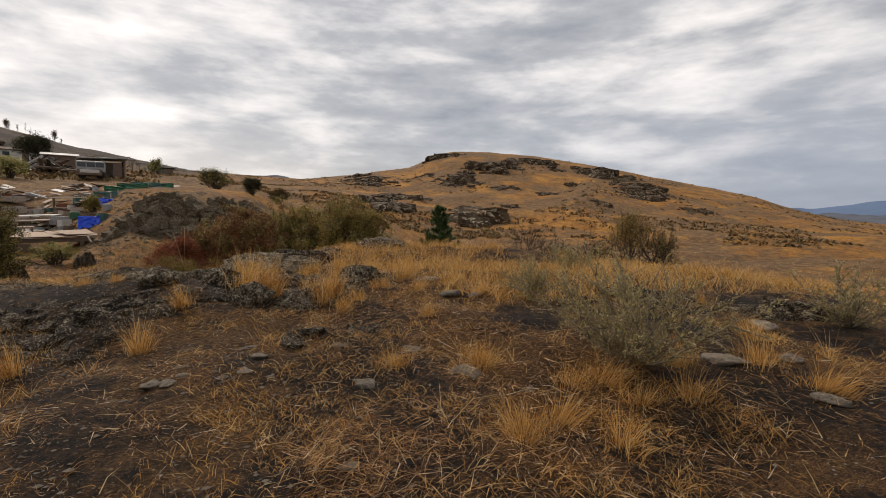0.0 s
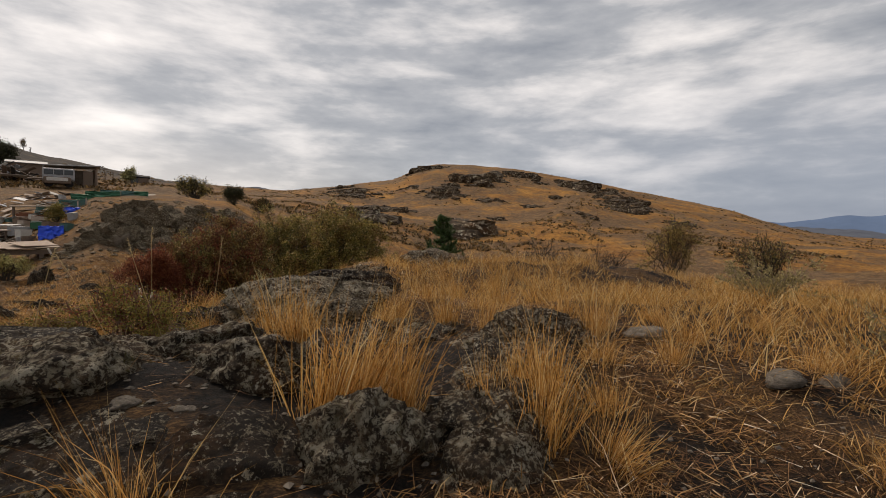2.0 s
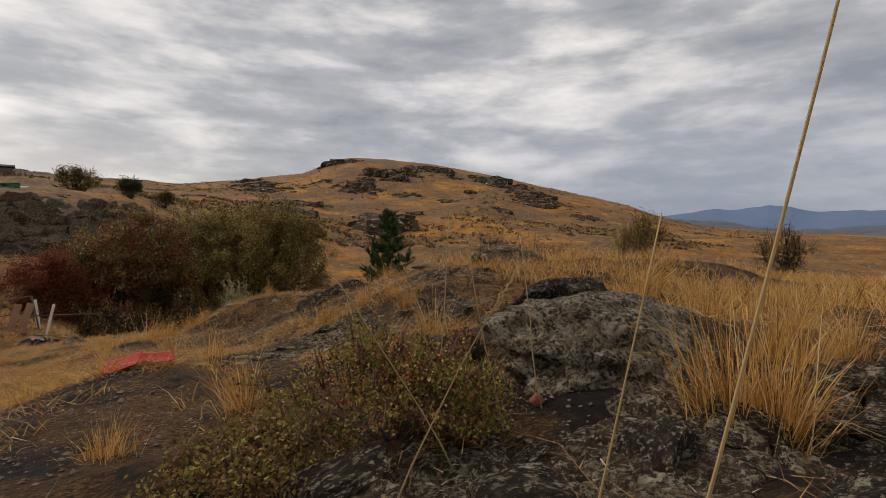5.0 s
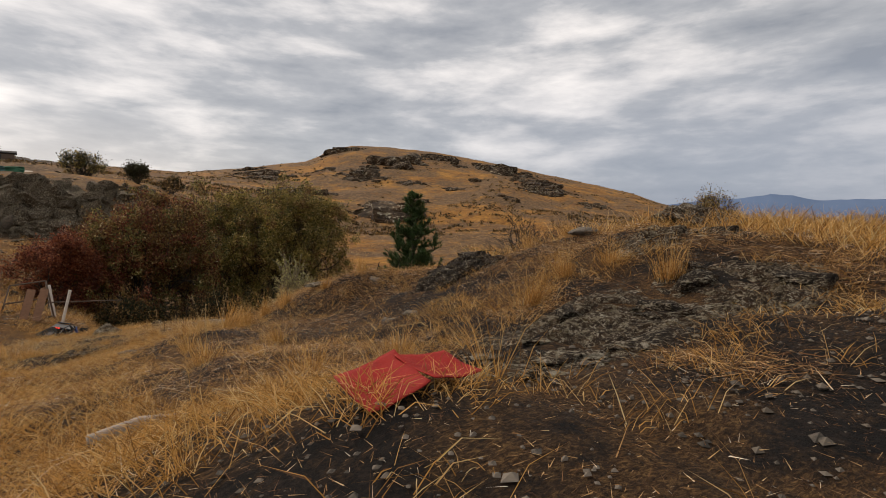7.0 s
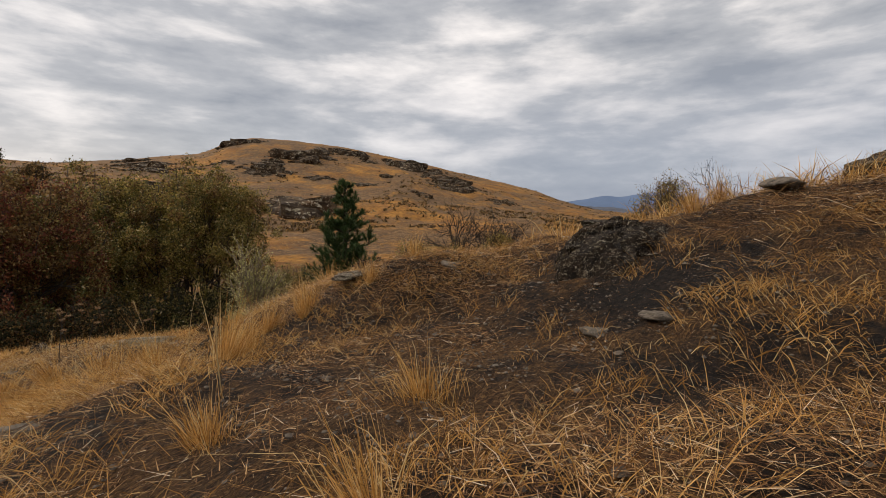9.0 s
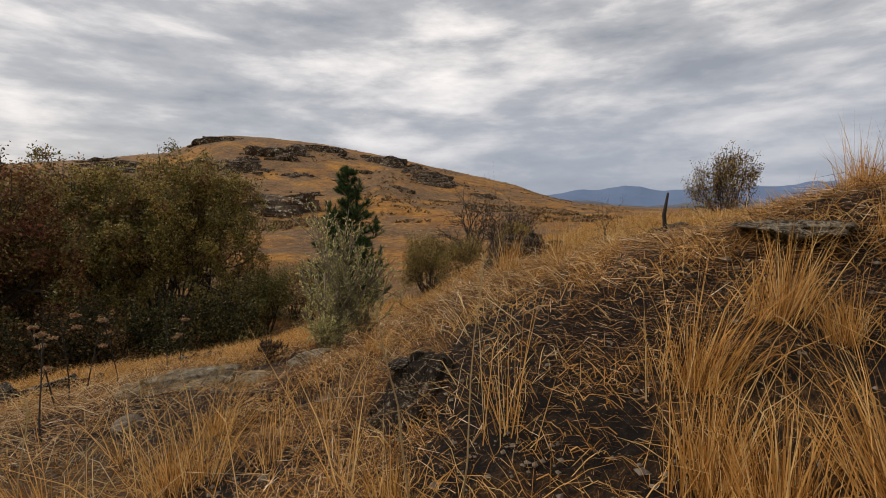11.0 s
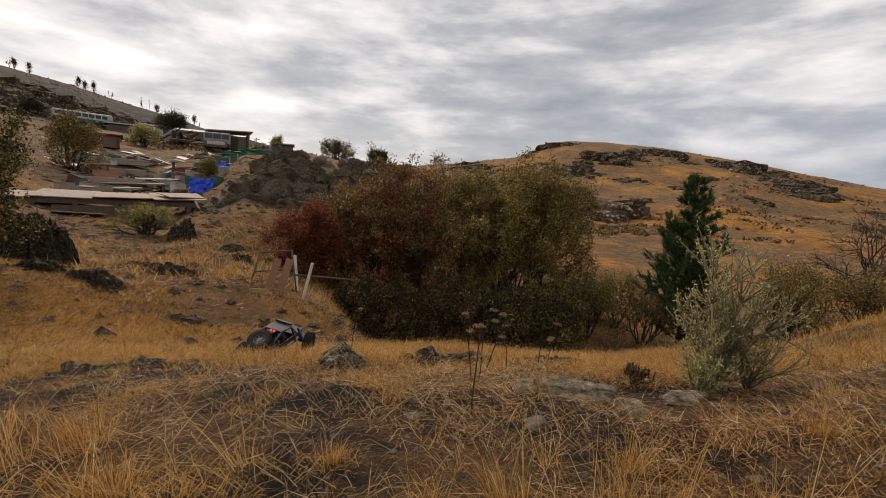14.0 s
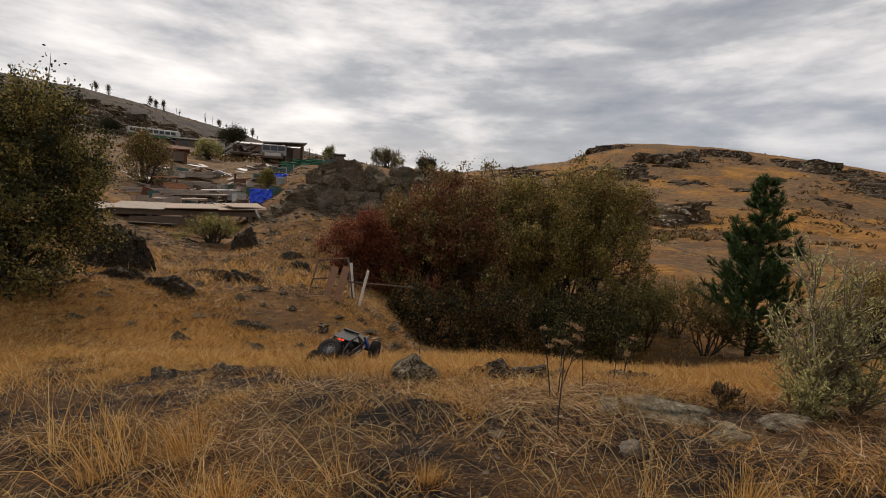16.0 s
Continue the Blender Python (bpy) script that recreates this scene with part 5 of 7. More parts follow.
for kind_, meshes, words in (("tall", TALL, "tall upright tuft of golden dry grass"), ("bushy", BUSHY, "spreading tuft of golden dry grass"), ("sparse", SPARSE, "thin tuft of long pale dry stalks")):
    for k, (x, y, s) in enumerate(TUFTS[kind_]):
        put_tuft(meshes[k % len(meshes)], x, y, s, words)
for k in range(95):
    x, y = trng.uniform(-4.5, 4.2), trng.uniform(0.9, 12.4)
    if (abs(x + 1.2) < 0.75 and 2 < y < 9) or (abs(x) < 0.9 and 2 < y < 4.4):
        continue
    if fbm(np.array([x * 0.7]), np.array([y * 0.7]), 3, 70)[0] < -0.08:
        continue
    put_tuft(BUSHY[k % 6] if k % 3 else TALL[k % 6], x, y, trng.uniform(0.35, 0.75), "spreading tuft of golden dry grass" if k % 3 else "tall upright tuft of golden dry grass")


def blade_field(name, label, x, y, length, width, up, spread, droop, mat, seed, lift=0.0):
    """One object of very many single blades."""
    rng = np.random.default_rng(seed)
    n = len(x)
    a = rng.uniform(0, 2 * np.pi, n)
    base = np.stack([x, y, ground_height(x, y) - 0.006 + rng.uniform(0, 1, n) * lift], -1)
    way = np.stack([np.cos(a) * spread, np.sin(a) * spread, np.full(n, up)], -1) * rng.uniform(0.3, 1.0, (n, 1)) + rng.normal(size=(n, 3)) * 0.12
    v, f = blades(base, way, length * rng.uniform(0.4, 1.3, n), width * rng.uniform(0.6, 1.3, n), droop * rng.uniform(0.2, 1.5, n), rng)
    return thing(name, label, "grass", kind="stuff", me=raw_mesh(name, v, f, mat))


def clumped(rng, roots_x, roots_y, per, radius):
    x, y = np.repeat(roots_x, per), np.repeat(roots_y, per)
    r, a = radius * np.sqrt(rng.uniform(0, 1, len(x))), rng.uniform(0, 2 * np.pi, len(x))
    return x + r * np.cos(a), y + r * np.sin(a)


rng = np.random.default_rng(50)


def litter(name, label, x, y, long, half, lift, mat, seed):
    """Loose slivers lying over the ground, each a single thin triangle pair."""
    rng = np.random.default_rng(seed)
    n = len(x)
    a = rng.uniform(0, 2 * np.pi, n) + 1.2 * fbm(x * 1.5, y * 1.5, 2, 33)
    base = np.stack([x, y, ground_height(x, y) + lift * rng.uniform(0, 1, n) ** 2], -1)
    way = np.stack([np.cos(a), np.sin(a), rng.normal(size=n) * 0.14 + 0.06], -1)
    side = np.stack([-np.sin(a), np.cos(a), rng.normal(size=n) * 0.4], -1) * (half * rng.uniform(0.5, 1.2, n))[:, None]
    tip = base + way * (long * rng.uniform(0.2, 1.1, n))[:, None]
    sv = np.stack([base - side, base + side, tip], 1).reshape(-1, 3)
    return thing(name, label, "straw", kind="stuff", me=raw_mesh(name, sv, np.arange(3 * n).reshape(-1, 3), mat))


def on_pavement(x, y):
    return ((np.abs(x + 0.4) < 1.0) & (np.abs(y - 3.3) < 0.72)) | ((np.abs(x + 1.0) < 0.5) & (np.abs(y - 4.0) < 0.5)) | ((np.abs(x + 0.3) < 0.7) & (np.abs(y - 5.5) < 0.26))


def bare(x, y, share=0.9):
    """Patches of dark soil where little straw lies."""
    open_soil = smooth(0.11, 0.2, fbm(x * 1.25 + 3, y * 1.7, 4, 201)) * (1 - 0.8 * smooth(-1.25, -1.9, x) * smooth(4.5, 5.5, y) * (1 - smooth(8.3, 8.8, y))) * (1 - smooth(10.2, 11.0, y)) * (1 - smooth(0.6, 1.0, x) * (1 - smooth(2.4, 3.0, y)))
    open_soil = open_soil * (1 - 0.75 * smooth(-1.1, -0.8, x) * smooth(7.2, 7.6, y) * (1 - smooth(9.0, 9.4, y)))
    return np.random.default_rng(len(x)).uniform(size=len(x)) < share * open_soil


# flattened straw over the soil, in drifts with bare soil between
x = np.concatenate([rng.uniform(-5, 4.6, 280000), rng.normal(-0.6, 1.0, 560000)])
y = np.concatenate([rng.uniform(-0.6, 12.6, 280000), rng.uniform(-0.2, 11.2, 560000)])
drift = fbm(x * 1.1, y * 1.1, 4, 30) + 0.5 * fbm(x * 4, y * 4, 2, 35)
keep = (drift + 0.16 * smooth(6.8, 7.6, y) * smooth(-1.3, -0.8, x) + rng.normal(size=len(x)) * 0.13 > 0.0) & ~(on_pavement(x, y) & (rng.uniform(size=len(x)) < 0.95)) & ~((y < 0.92 + 0.2 * fbm(x * 2, y * 2, 3, 36)) & (x > -0.1) & (rng.uniform(size=len(x)) < 0.65)) & ~bare(x, y, 0.72)
x, y = x[keep], y[keep]
close = np.exp(-(((x + 1.0) / 1.0) ** 2 + ((y - 8.0) / 1.0) ** 2)) + 0.9 * np.exp(-(((x + 1.0) / 1.0) ** 2 + ((y - 6.1) / 0.9) ** 2)) + 0.6 * np.exp(-(((x + 0.5) / 0.9) ** 2 + ((y - 2.6) / 1.0) ** 2))
litter("straw_litter", "flattened dry straw and stalks over dark soil", x, y, 0.095 - 0.035 * np.minimum(close, 1), 0.00115 - 0.00045 * np.minimum(close, 1), 0.024, M_STRAW, 51)
pick = rng.uniform(size=len(x)) < (0.03 + 0.06 * smooth(8.5, 8.9, y) * (1 - smooth(9.8, 10.4, y)) - 0.02 * smooth(-2.2, -1.6, x) * (1 - smooth(8.0, 8.6, y)) * smooth(4.2, 5, y)) * (1 - 0.6 * np.minimum(close, 1))
blade_field("loose_stalks", "long loose dry stalks lying over the litter", x[pick], y[pick], np.where((x[pick] > -1.1) & (y[pick] > 7.2) & (y[pick] < 9.2), 0.12, 0.20), 0.0015, 0.45, 1.0, 0.55, M_STRAW, 57, 0.02)
# broken chaff over everything, the bare soil too
xc, yc = np.concatenate([rng.normal(-0.7, 1.1, 190000), rng.uniform(-4, 3, 60000)]), np.concatenate([rng.uniform(-0.2, 11, 190000), rng.uniform(0.2, 11.5, 60000)])
keep = ~on_pavement(xc, yc)
xc, yc = xc[keep], yc[keep]
litter("chaff", "short broken chaff strewn over dark soil", xc, yc, np.full(len(xc), 0.024), np.full(len(xc), 0.0006), 0.008, M_STRAW, 58)
# bent pale stalks that stand out of the litter
x, y = rng.uniform(-3.6, 0.3, 4200), rng.uniform(8.45, 10.4, 4200)
keep = (fbm(x * 1.3, y * 1.3, 3, 91) > -0.1) & ~bare(x, y, 0.6)
blade_field("pale_stalks", "bent pale stalks standing out of the litter", x[keep], y[keep], 0.17, 0.0019, 0.8, 1.0, 0.7, M_PALE_STALK, 92, 0.01)
# short standing bunches
x, y = rng.uniform(-5, 4.6, 6200), rng.uniform(0.2, 12.8, 6200)
keep = (fbm(x * 0.9, y * 0.9, 3, 60) + 0.5 * fbm(x * 3.1, y * 3.1, 2, 63) > -0.06) & ~on_pavement(x, y) & ~bare(x, y)
x, y = clumped(rng, x[keep], y[keep], 22, 0.05)
blade_field("short_grass", "short dry bunch grass", x, y, 0.085, 0.0016, 1.0, 0.8, 0.4, M_GRASS, 54)
# golden turf over the lower knoll and the slope beside it, in patches
x, y = rng.uniform(-5.2, 2.6, 14000), rng.uniform(9.0, 13.6, 14000)
keep = fbm(x * 1.2, y * 1.2, 3, 81) + 0.5 * fbm(x * 3.5, y * 3.5, 2, 82) + 0.34 * smooth(9.6, 11.2, y) + 0.2 * smooth(-1.3, -0.6, x) * smooth(10.2, 10.6, y) > 0.19 + 0.5 * smooth(-1.6, -1.1, x) * (1 - smooth(10.0, 10.3, y)) + 0.3 * smooth(-1.5, -2.0, x) * (1 - smooth(9.9, 10.5, y))
keep = keep & ~bare(x, y)
x, y = clumped(rng, x[keep], y[keep], 17, 0.07)
blade_field("golden_turf", "low golden turf in patches over the soil", x, y, 0.085, 0.0021, 1.0, 0.9, 0.5, M_GRASS, 83)
x, y = rng.uniform(-2.4, 1.0, 3400), rng.uniform(10.45, 11.9, 3400)
x, y = clumped(rng, x, y, 14, 0.07)
blade_field("golden_strip", "strip of golden grass below the thicket", x, y, 0.12, 0.0024, 1.0, 0.6, 0.4, M_GRASS, 84)
x, y = np.concatenate([rng.uniform(-9, -0.6, 6000), rng.uniform(-9, -2.6, 6000)]), np.concatenate([rng.uniform(12.3, 18.0, 6000), rng.uniform(11.4, 14.6, 6000)])
keep = fbm(x * 0.8, y * 0.8, 3, 84) + 0.5 * fbm(x * 2.5, y * 2.5, 2, 85) > -0.06 + 0.2 * smooth(14.8, 17, y) - 0.14 * (1 - smooth(13.6, 14.8, y))
x, y = clumped(rng, x[keep], y[keep], 14, 0.13)
blade_field("slope_turf", "golden grass over the near side of the gully", x, y, 0.12, 0.0042, 1.0, 0.8, 0.4, M_GRASS, 86)
x, y = np.concatenate([rng.uniform(-2.6, 2.8, 2400), rng.uniform(-4.8, 0.4, 6000), rng.uniform(-4.8, -1.2, 6500)]), np.concatenate([rng.uniform(0.7, 2.9, 2400), rng.uniform(4.9, 9.3, 6000), rng.uniform(5.2, 9.0, 6500)])
keep = fbm(x * 1.6, y * 1.6, 3, 87) + 0.5 * fbm(x * 5, y * 5, 2, 88) > 0.05 - 0.17 * smooth(4, 5, y)
keep = keep & ~bare(x, y) & ~on_pavement(x, y)
x, y = clumped(rng, x[keep], y[keep], 16, 0.06)
blade_field("knoll_turf", "low tufts of dry grass over dark soil", x, y, np.where((x < -1.2) & (y > 4.8), 0.095, 0.065), 0.0017, 1.0, 1.0, 0.5, M_GRASS, 89)
# dense golden grass round the knoll's foot and along the strips behind the rocks
x, y = rng.uniform(-7, 9, 13000), rng.uniform(2.5, 14.5, 13000)
away = np.hypot((x + 0.8) * 0.9, y - np.clip(y, -6, 10.2))
keep = (away > 1.5) & ((x > -1.6) | ((y < 13.3) & (away > 2.4))) & (fbm(x * 0.6, y * 0.6, 3, 61) + 0.25 * smooth(1.5, 3, away) * (1 - smooth(4, 7, away)) > 0.02)
x, y = clumped(rng, x[keep], y[keep], 15, 0.13)
blade_field("golden_meadow", "dense golden grass below the knoll", x, y, np.where((x < -1.4) & (y > 6), 0.10, 0.17), 0.0032, 1.0, 0.55, 0.35, M_GRASS, 55)
# straw, bunches and stones over the stony slope under the yard
x, y = rng.uniform(-11, -0.5, 150000), rng.uniform(11.8, 24, 150000)
keep = (fbm(x * 0.7, y * 0.7, 4, 65) + rng.normal(size=len(x)) * 0.16 > -0.05) & (y > 12.4)
x, y = x[keep], y[keep]
litter("slope_straw", "broken straw over the stony brown slope", x, y, np.full(len(x), 0.20), np.full(len(x), 0.0045), 0.05, M_STRAW, 66)
x, y = np.concatenate([rng.uniform(-12, -1.0, 3600), rng.uniform(-15, -2, 2600)]), np.concatenate([rng.uniform(12.2, 25, 3600), rng.uniform(25, 40, 2600)])
keep = fbm(x * 0.5, y * 0.5, 3, 67) + 0.35 * fbm(x * 2, y * 2, 2, 69) > 0.03 + 0.16 * smooth(20, 23, y) - 0.25 * (1 - smooth(13, 14.5, y))
x, y = clumped(rng, x[keep], y[keep], 26, 0.14)
blade_field("slope_bunches", "short ochre bunch grass on the stony slope", x, y, 0.13, 0.0042, 1.0, 0.7, 0.4, M_GRASS, 68)
# coarse bunches over the nearer slopes
az, r = np.radians(rng.uniform(-60, 85, 13000)), np.exp(rng.uniform(np.log(9), np.log(75), 13000))
x, y = ORIGIN[0] + r * np.sin(az), ORIGIN[1] + r * np.cos(az)
keep = fbm(x * 0.16, y * 0.16, 3, 62) - 0.16 * smooth(-2, -6, x) * smooth(12, 16, y) > -0.02
xr, yr, rr = x[keep], y[keep], r[keep]
x, y = clumped(rng, xr, yr, 7, 0.16)
blade_field("slope_grass", "ochre bunch grass over the slopes", x, y, 0.24, 0.009, 1.0, 0.6, 0.3, M_GRASS, 56)
# tussocks and low grey scrub on the hill
az, r = np.radians(rng.uniform(-45, 70, 9000)), np.exp(rng.uniform(np.log(55), np.log(216), 9000))
x, y = ORIGIN[0] + r * np.sin(az), ORIGIN[1] + r * np.cos(az)
keep = fbm(x * 0.05, y * 0.05, 4, 72) + 0.4 * fbm(x * 0.3, y * 0.3, 2, 73) > 0.02
x, y = clumped(rng, x[keep], y[keep], 6, 0.4)
blade_field("hill_scrub", "low brown tussocks and scrub on the hillside", x, y, 0.55, 0.22, 1.0, 0.8, 0.3, M_SCRUB, 74)

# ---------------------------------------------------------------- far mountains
# the haze of distance is painted into both base colours as blue-grey
M_FAR_HAZE_TINT = plain_material("far_hills_haze_tint", (0.13, 0.185, 0.29), 1.0, 0, 0.004, 0.15, 0.0, 0.0)
M_MID_HAZE_TINT = plain_material("mid_hill_haze_tint", (0.12, 0.13, 0.155), 1.0, 0, 0.02, 0.3, 0.0, 0.0)


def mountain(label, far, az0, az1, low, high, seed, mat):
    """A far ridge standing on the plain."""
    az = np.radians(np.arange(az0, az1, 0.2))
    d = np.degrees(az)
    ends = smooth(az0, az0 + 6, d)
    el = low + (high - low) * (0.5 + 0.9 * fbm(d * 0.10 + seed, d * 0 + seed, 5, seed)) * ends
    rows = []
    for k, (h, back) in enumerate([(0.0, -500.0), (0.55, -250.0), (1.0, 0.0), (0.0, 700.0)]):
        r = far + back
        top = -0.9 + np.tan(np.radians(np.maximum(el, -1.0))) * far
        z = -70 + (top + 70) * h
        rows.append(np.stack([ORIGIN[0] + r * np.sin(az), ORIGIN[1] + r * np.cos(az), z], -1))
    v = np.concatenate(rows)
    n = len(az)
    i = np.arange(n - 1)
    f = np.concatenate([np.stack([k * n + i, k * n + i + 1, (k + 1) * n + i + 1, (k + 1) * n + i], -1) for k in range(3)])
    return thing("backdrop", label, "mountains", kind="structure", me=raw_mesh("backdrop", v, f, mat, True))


mountain("far mountains beyond the valley, haze painted in as blue", 3200, 40, 125, 0.4, 1.9, 2.0, M_FAR_HAZE_TINT)
mountain("dark wooded ridge beyond the hill, haze tint in its colour", 1500, 54, 82, -1.2, 0.5, 5.0, M_MID_HAZE_TINT)
mountain("far hill behind the near ridge, haze painted in as grey-blue", 3000, -15, 20, 1.9, 3.7, 8.0, M_MID_HAZE_TINT)

# ---------------------------------------------------------------- the yard on the slope
M_WOOD_GREY = plain_material("weathered_wood", (0.35, 0.285, 0.23), 0.85, 0, 9, 0.45, 0.4)
M_WOOD_TAN = plain_material("bare_plywood", (0.36, 0.265, 0.195), 0.8, 0, 6, 0.3, 0.3)
M_WOOD_DARK = plain_material("dark_timber", (0.15, 0.108, 0.08), 0.9, 0, 12, 0.4, 0.4)
M_WOOD_WHITE = plain_material("whitewashed_wood", (0.66, 0.60, 0.52), 0.8, 0, 14, 0.3, 0.3)
M_TARP = plain_material("blue_tarpaulin", (0.015, 0.075, 0.62), 0.45, 0, 5, 0.25, 0.5, 0.4)
M_TEAL = plain_material("teal_paint", (0.055, 0.12, 0.105), 0.7, 0, 6, 0.4, 0.3)
M_GREEN = plain_material("faded_green_sheet", (0.035, 0.125, 0.068), 0.7, 0, 5, 0.4, 0.3)
M_TIN = plain_material("galvanised_tin", (0.30, 0.30, 0.30), 0.6, 0.2, 4, 0.35, 0.2)
M_WHITE = plain_material("dirty_white_paint", (0.50, 0.48, 0.44), 0.7, 0, 5, 0.3, 0.2)
M_RUST = plain_material("rusty_iron", (0.16, 0.065, 0.035), 0.85, 0.2, 14, 0.5, 0.4)
M_ORANGE = plain_material("orange_brown_board", (0.42, 0.19, 0.10), 0.8, 0, 8, 0.4, 0.3)
M_GLASS_DARK = plain_material("dark_window", (0.02, 0.023, 0.026), 0.15, 0, 3, 0.2, 0.0, 0.6)
M_ROAD = plain_material("pale_dust_track", (0.40, 0.335, 0.27), 0.95, 0, 1.2, 0.35, 0.3)
M_RUBBER = plain_material("tyre_rubber", (0.022, 0.020, 0.019), 0.85, 0, 60, 0.4, 0.6, 0.2)
M_DARKVOID = plain_material("dark_shed_cloth", (0.035, 0.033, 0.03), 0.9, 0, 3, 0.4, 0.2)


def spot(az, far):
    x, y = ORIGIN[0] + far * math.sin(radians(az)), ORIGIN[1] + far * math.cos(radians(az))
    return x, y, gz(x, y)


def block(name, size, mat, parent, at, turn=(0, 0, 0), bevel=0.0, label=""):
    return part(name, box_mesh(size, bevel), mat, parent, label, pose(*at, *turn))


# pale track that climbs through the yard
track_line = [(-24.5, 27), (-21, 31), (-18, 34), (-15, 36), (-11.5, 37), (-8, 37.5)]
tv = []
steps = np.linspace(0, len(track_line) - 1, 60)
for az, far in zip(np.interp(steps, range(6), [q[0] for q in track_line]), np.interp(steps, range(6), [q[1] for q in track_line])):
    for side in np.linspace(-1.1, 1.1, 7):
        x, y, z = spot(az, far + side)
        tv.append((x, y, z + 0.06))
ti = (np.arange(59)[:, None] * 7 + np.arange(6)[None]).ravel()
tf = np.stack([ti, ti + 1, ti + 8, ti + 7], -1)
thing("road", "pale dusty track climbing through the yard", "track", kind="structure", me=raw_mesh("road", np.array(tv), tf, M_ROAD))


def timber_deck():
    """A low sagging platform of plywood sheets on dark timbers."""
    x, y, z = spot(-27.2, 20.2)
    ob = thing("timber_deck", "low sagging platform of grey plywood sheets on dark timbers", "platform", m=pose(x, y, z, 4, 0, 22) @ Matrix.Scale(1.45, 4))
    top = 0.30
    for k in range(6):
        block("post", (0.1, 0.1, 0.75), M_WOOD_DARK, ob, (-1.9 + 0.75 * k, -0.55, top - 0.38))
        block("post", (0.1, 0.1, 0.75), M_WOOD_DARK, ob, (-1.9 + 0.75 * k, 0.6, top - 0.38))
    block("beam", (4.2, 0.09, 0.12), M_WOOD_DARK, ob, (0, -0.55, top - 0.06))
    block("beam", (4.2, 0.09, 0.12), M_WOOD_DARK, ob, (0, 0.6, top - 0.06))
    block("skirt_board", (1.4, 0.03, 0.3), M_WOOD_DARK, ob, (-0.1, -0.62, top - 0.3), (8, 0, 2))
    for k in range(4):
        block("plywood_sheet", (1.15, 1.45, 0.022), M_WOOD_TAN if k in (2, 3) else M_WOOD_GREY, ob, (-1.75 + 1.12 * k, -0.05 + 0.08 * (k % 2), top + 0.02 + 0.02 * k), (2 * (k % 2) - 1, 1.5 - k, 4 * k - 6), 0.004)
    block("loose_sheet", (0.9, 0.8, 0.02), M_WOOD_TAN, ob, (1.7, -0.2, top + 0.13), (2, 2, 24), 0.004)
    block("prop", (0.05, 0.05, 0.8), M_WOOD_WHITE, ob, (2.15, -0.75, top - 0.3), (0, -25, 0))
    block("fallen_sheet", (0.9, 0.6, 0.02), M_WOOD_GREY, ob, (-0.3, -1.1, 0.02), (-12, 4, 12), 0.004)
    return ob


timber_deck()


def low_table(az, far, size, mat, turn, label, legs=M_WOOD_DARK):
    far, size = far * 1.35 + 1.0, tuple(1.3 * s for s in size)
    x, y, z = spot(az, far)
    ob = thing("low_table", label, "table", "yard tables", m=pose(x, y, z, 0, 0, turn))
    block("top", (size[0], size[1], 0.05), mat, ob, (0, 0, size[2]), (2, -2, 0), 0.006)
    for sx in (-1, 1):
        for sy in (-1, 1):
            block("leg", (0.07, 0.07, size[2]), legs, ob, (sx * size[0] * 0.42, sy * size[1] * 0.4, size[2] / 2 - 0.03))
    return ob


low_table(-25.0, 16.8, (0.8, 0.4, 0.42), M_WOOD_TAN, 25, "small bare wooden bench frame on brown earth")
low_table(-24.3, 20.5, (2.2, 0.8, 0.35), M_WOOD_GREY, 20, "long low grey plank table on brown earth")
low_table(-22.5, 21.5, (1.5, 0.7, 0.5), M_WHITE, 28, "low pale table heaped with boards")
low_table(-27.6, 22.5, (1.0, 0.7, 0.6), M_ORANGE, 30, "small orange-brown wooden table")
low_table(-19.5, 24.0, (1.6, 0.7, 0.5), M_WOOD_GREY, 15, "grey plank workbench in the yard")


def crate(az, far, size, mat, turn, label, name="crate", tilt=0):
    far, size = far * 1.12 + 3.0, tuple(0.85 * s for s in size)
    x, y, z = spot(az, far)
    ob = thing(name, label, name.replace("_", " "), "yard boxes", m=pose(x, y, z, 0, tilt, turn))
    w, d, h = size
    block("floor", (w, d, 0.03), mat, ob, (0, 0, 0.03))
    for s in (-1, 1):
        block("side", (w, 0.03, h), mat, ob, (0, s * d / 2, h / 2))
        block("end", (0.03, d, h), mat, ob, (s * w / 2, 0, h / 2))
    block("lid", (w * 1.06, d * 1.06, 0.03), mat, ob, (0, 0, h + 0.02), (0, 4, 0))
    return ob


yr = random.Random(12)
crate(-26.8, 25, (1.3, 0.8, 0.6), M_ORANGE, 30, "orange-brown wooden crate on bare earth")
crate(-29.0, 22.5, (0.9, 0.6, 0.45), M_RUST, 15, "rust-red box tipped on the earth", tilt=18)
crate(-20.7, 22.8, (1.2, 0.8, 0.55), M_TIN, 20, "grey metal bin in the yard", "metal_bin")
crate(-19.2, 22.5, (0.7, 0.6, 0.4), M_GREEN, 12, "faded green box beside scrap")
crate(-16.6, 24.0, (0.8, 0.6, 0.4), M_TEAL, 10, "teal painted box in the yard")
for k in range(84):
    az, far = yr.uniform(-30, -15.5), yr.uniform(17, 34)
    mat, word = yr.choice([(M_WOOD_GREY, "grey weathered"), (M_WOOD_DARK, "dark"), (M_WHITE, "dirty white"), (M_WOOD_TAN, "tan"), (M_TIN, "tin grey"), (M_RUST, "rust-red"), (M_TEAL, "teal")])
    crate(az, far, (yr.uniform(0.25, 0.9), yr.uniform(0.25, 0.7), yr.uniform(0.12, 0.5)), mat, yr.uniform(0, 90), word + " box among the scrap in the yard", tilt=yr.uniform(-8, 8))
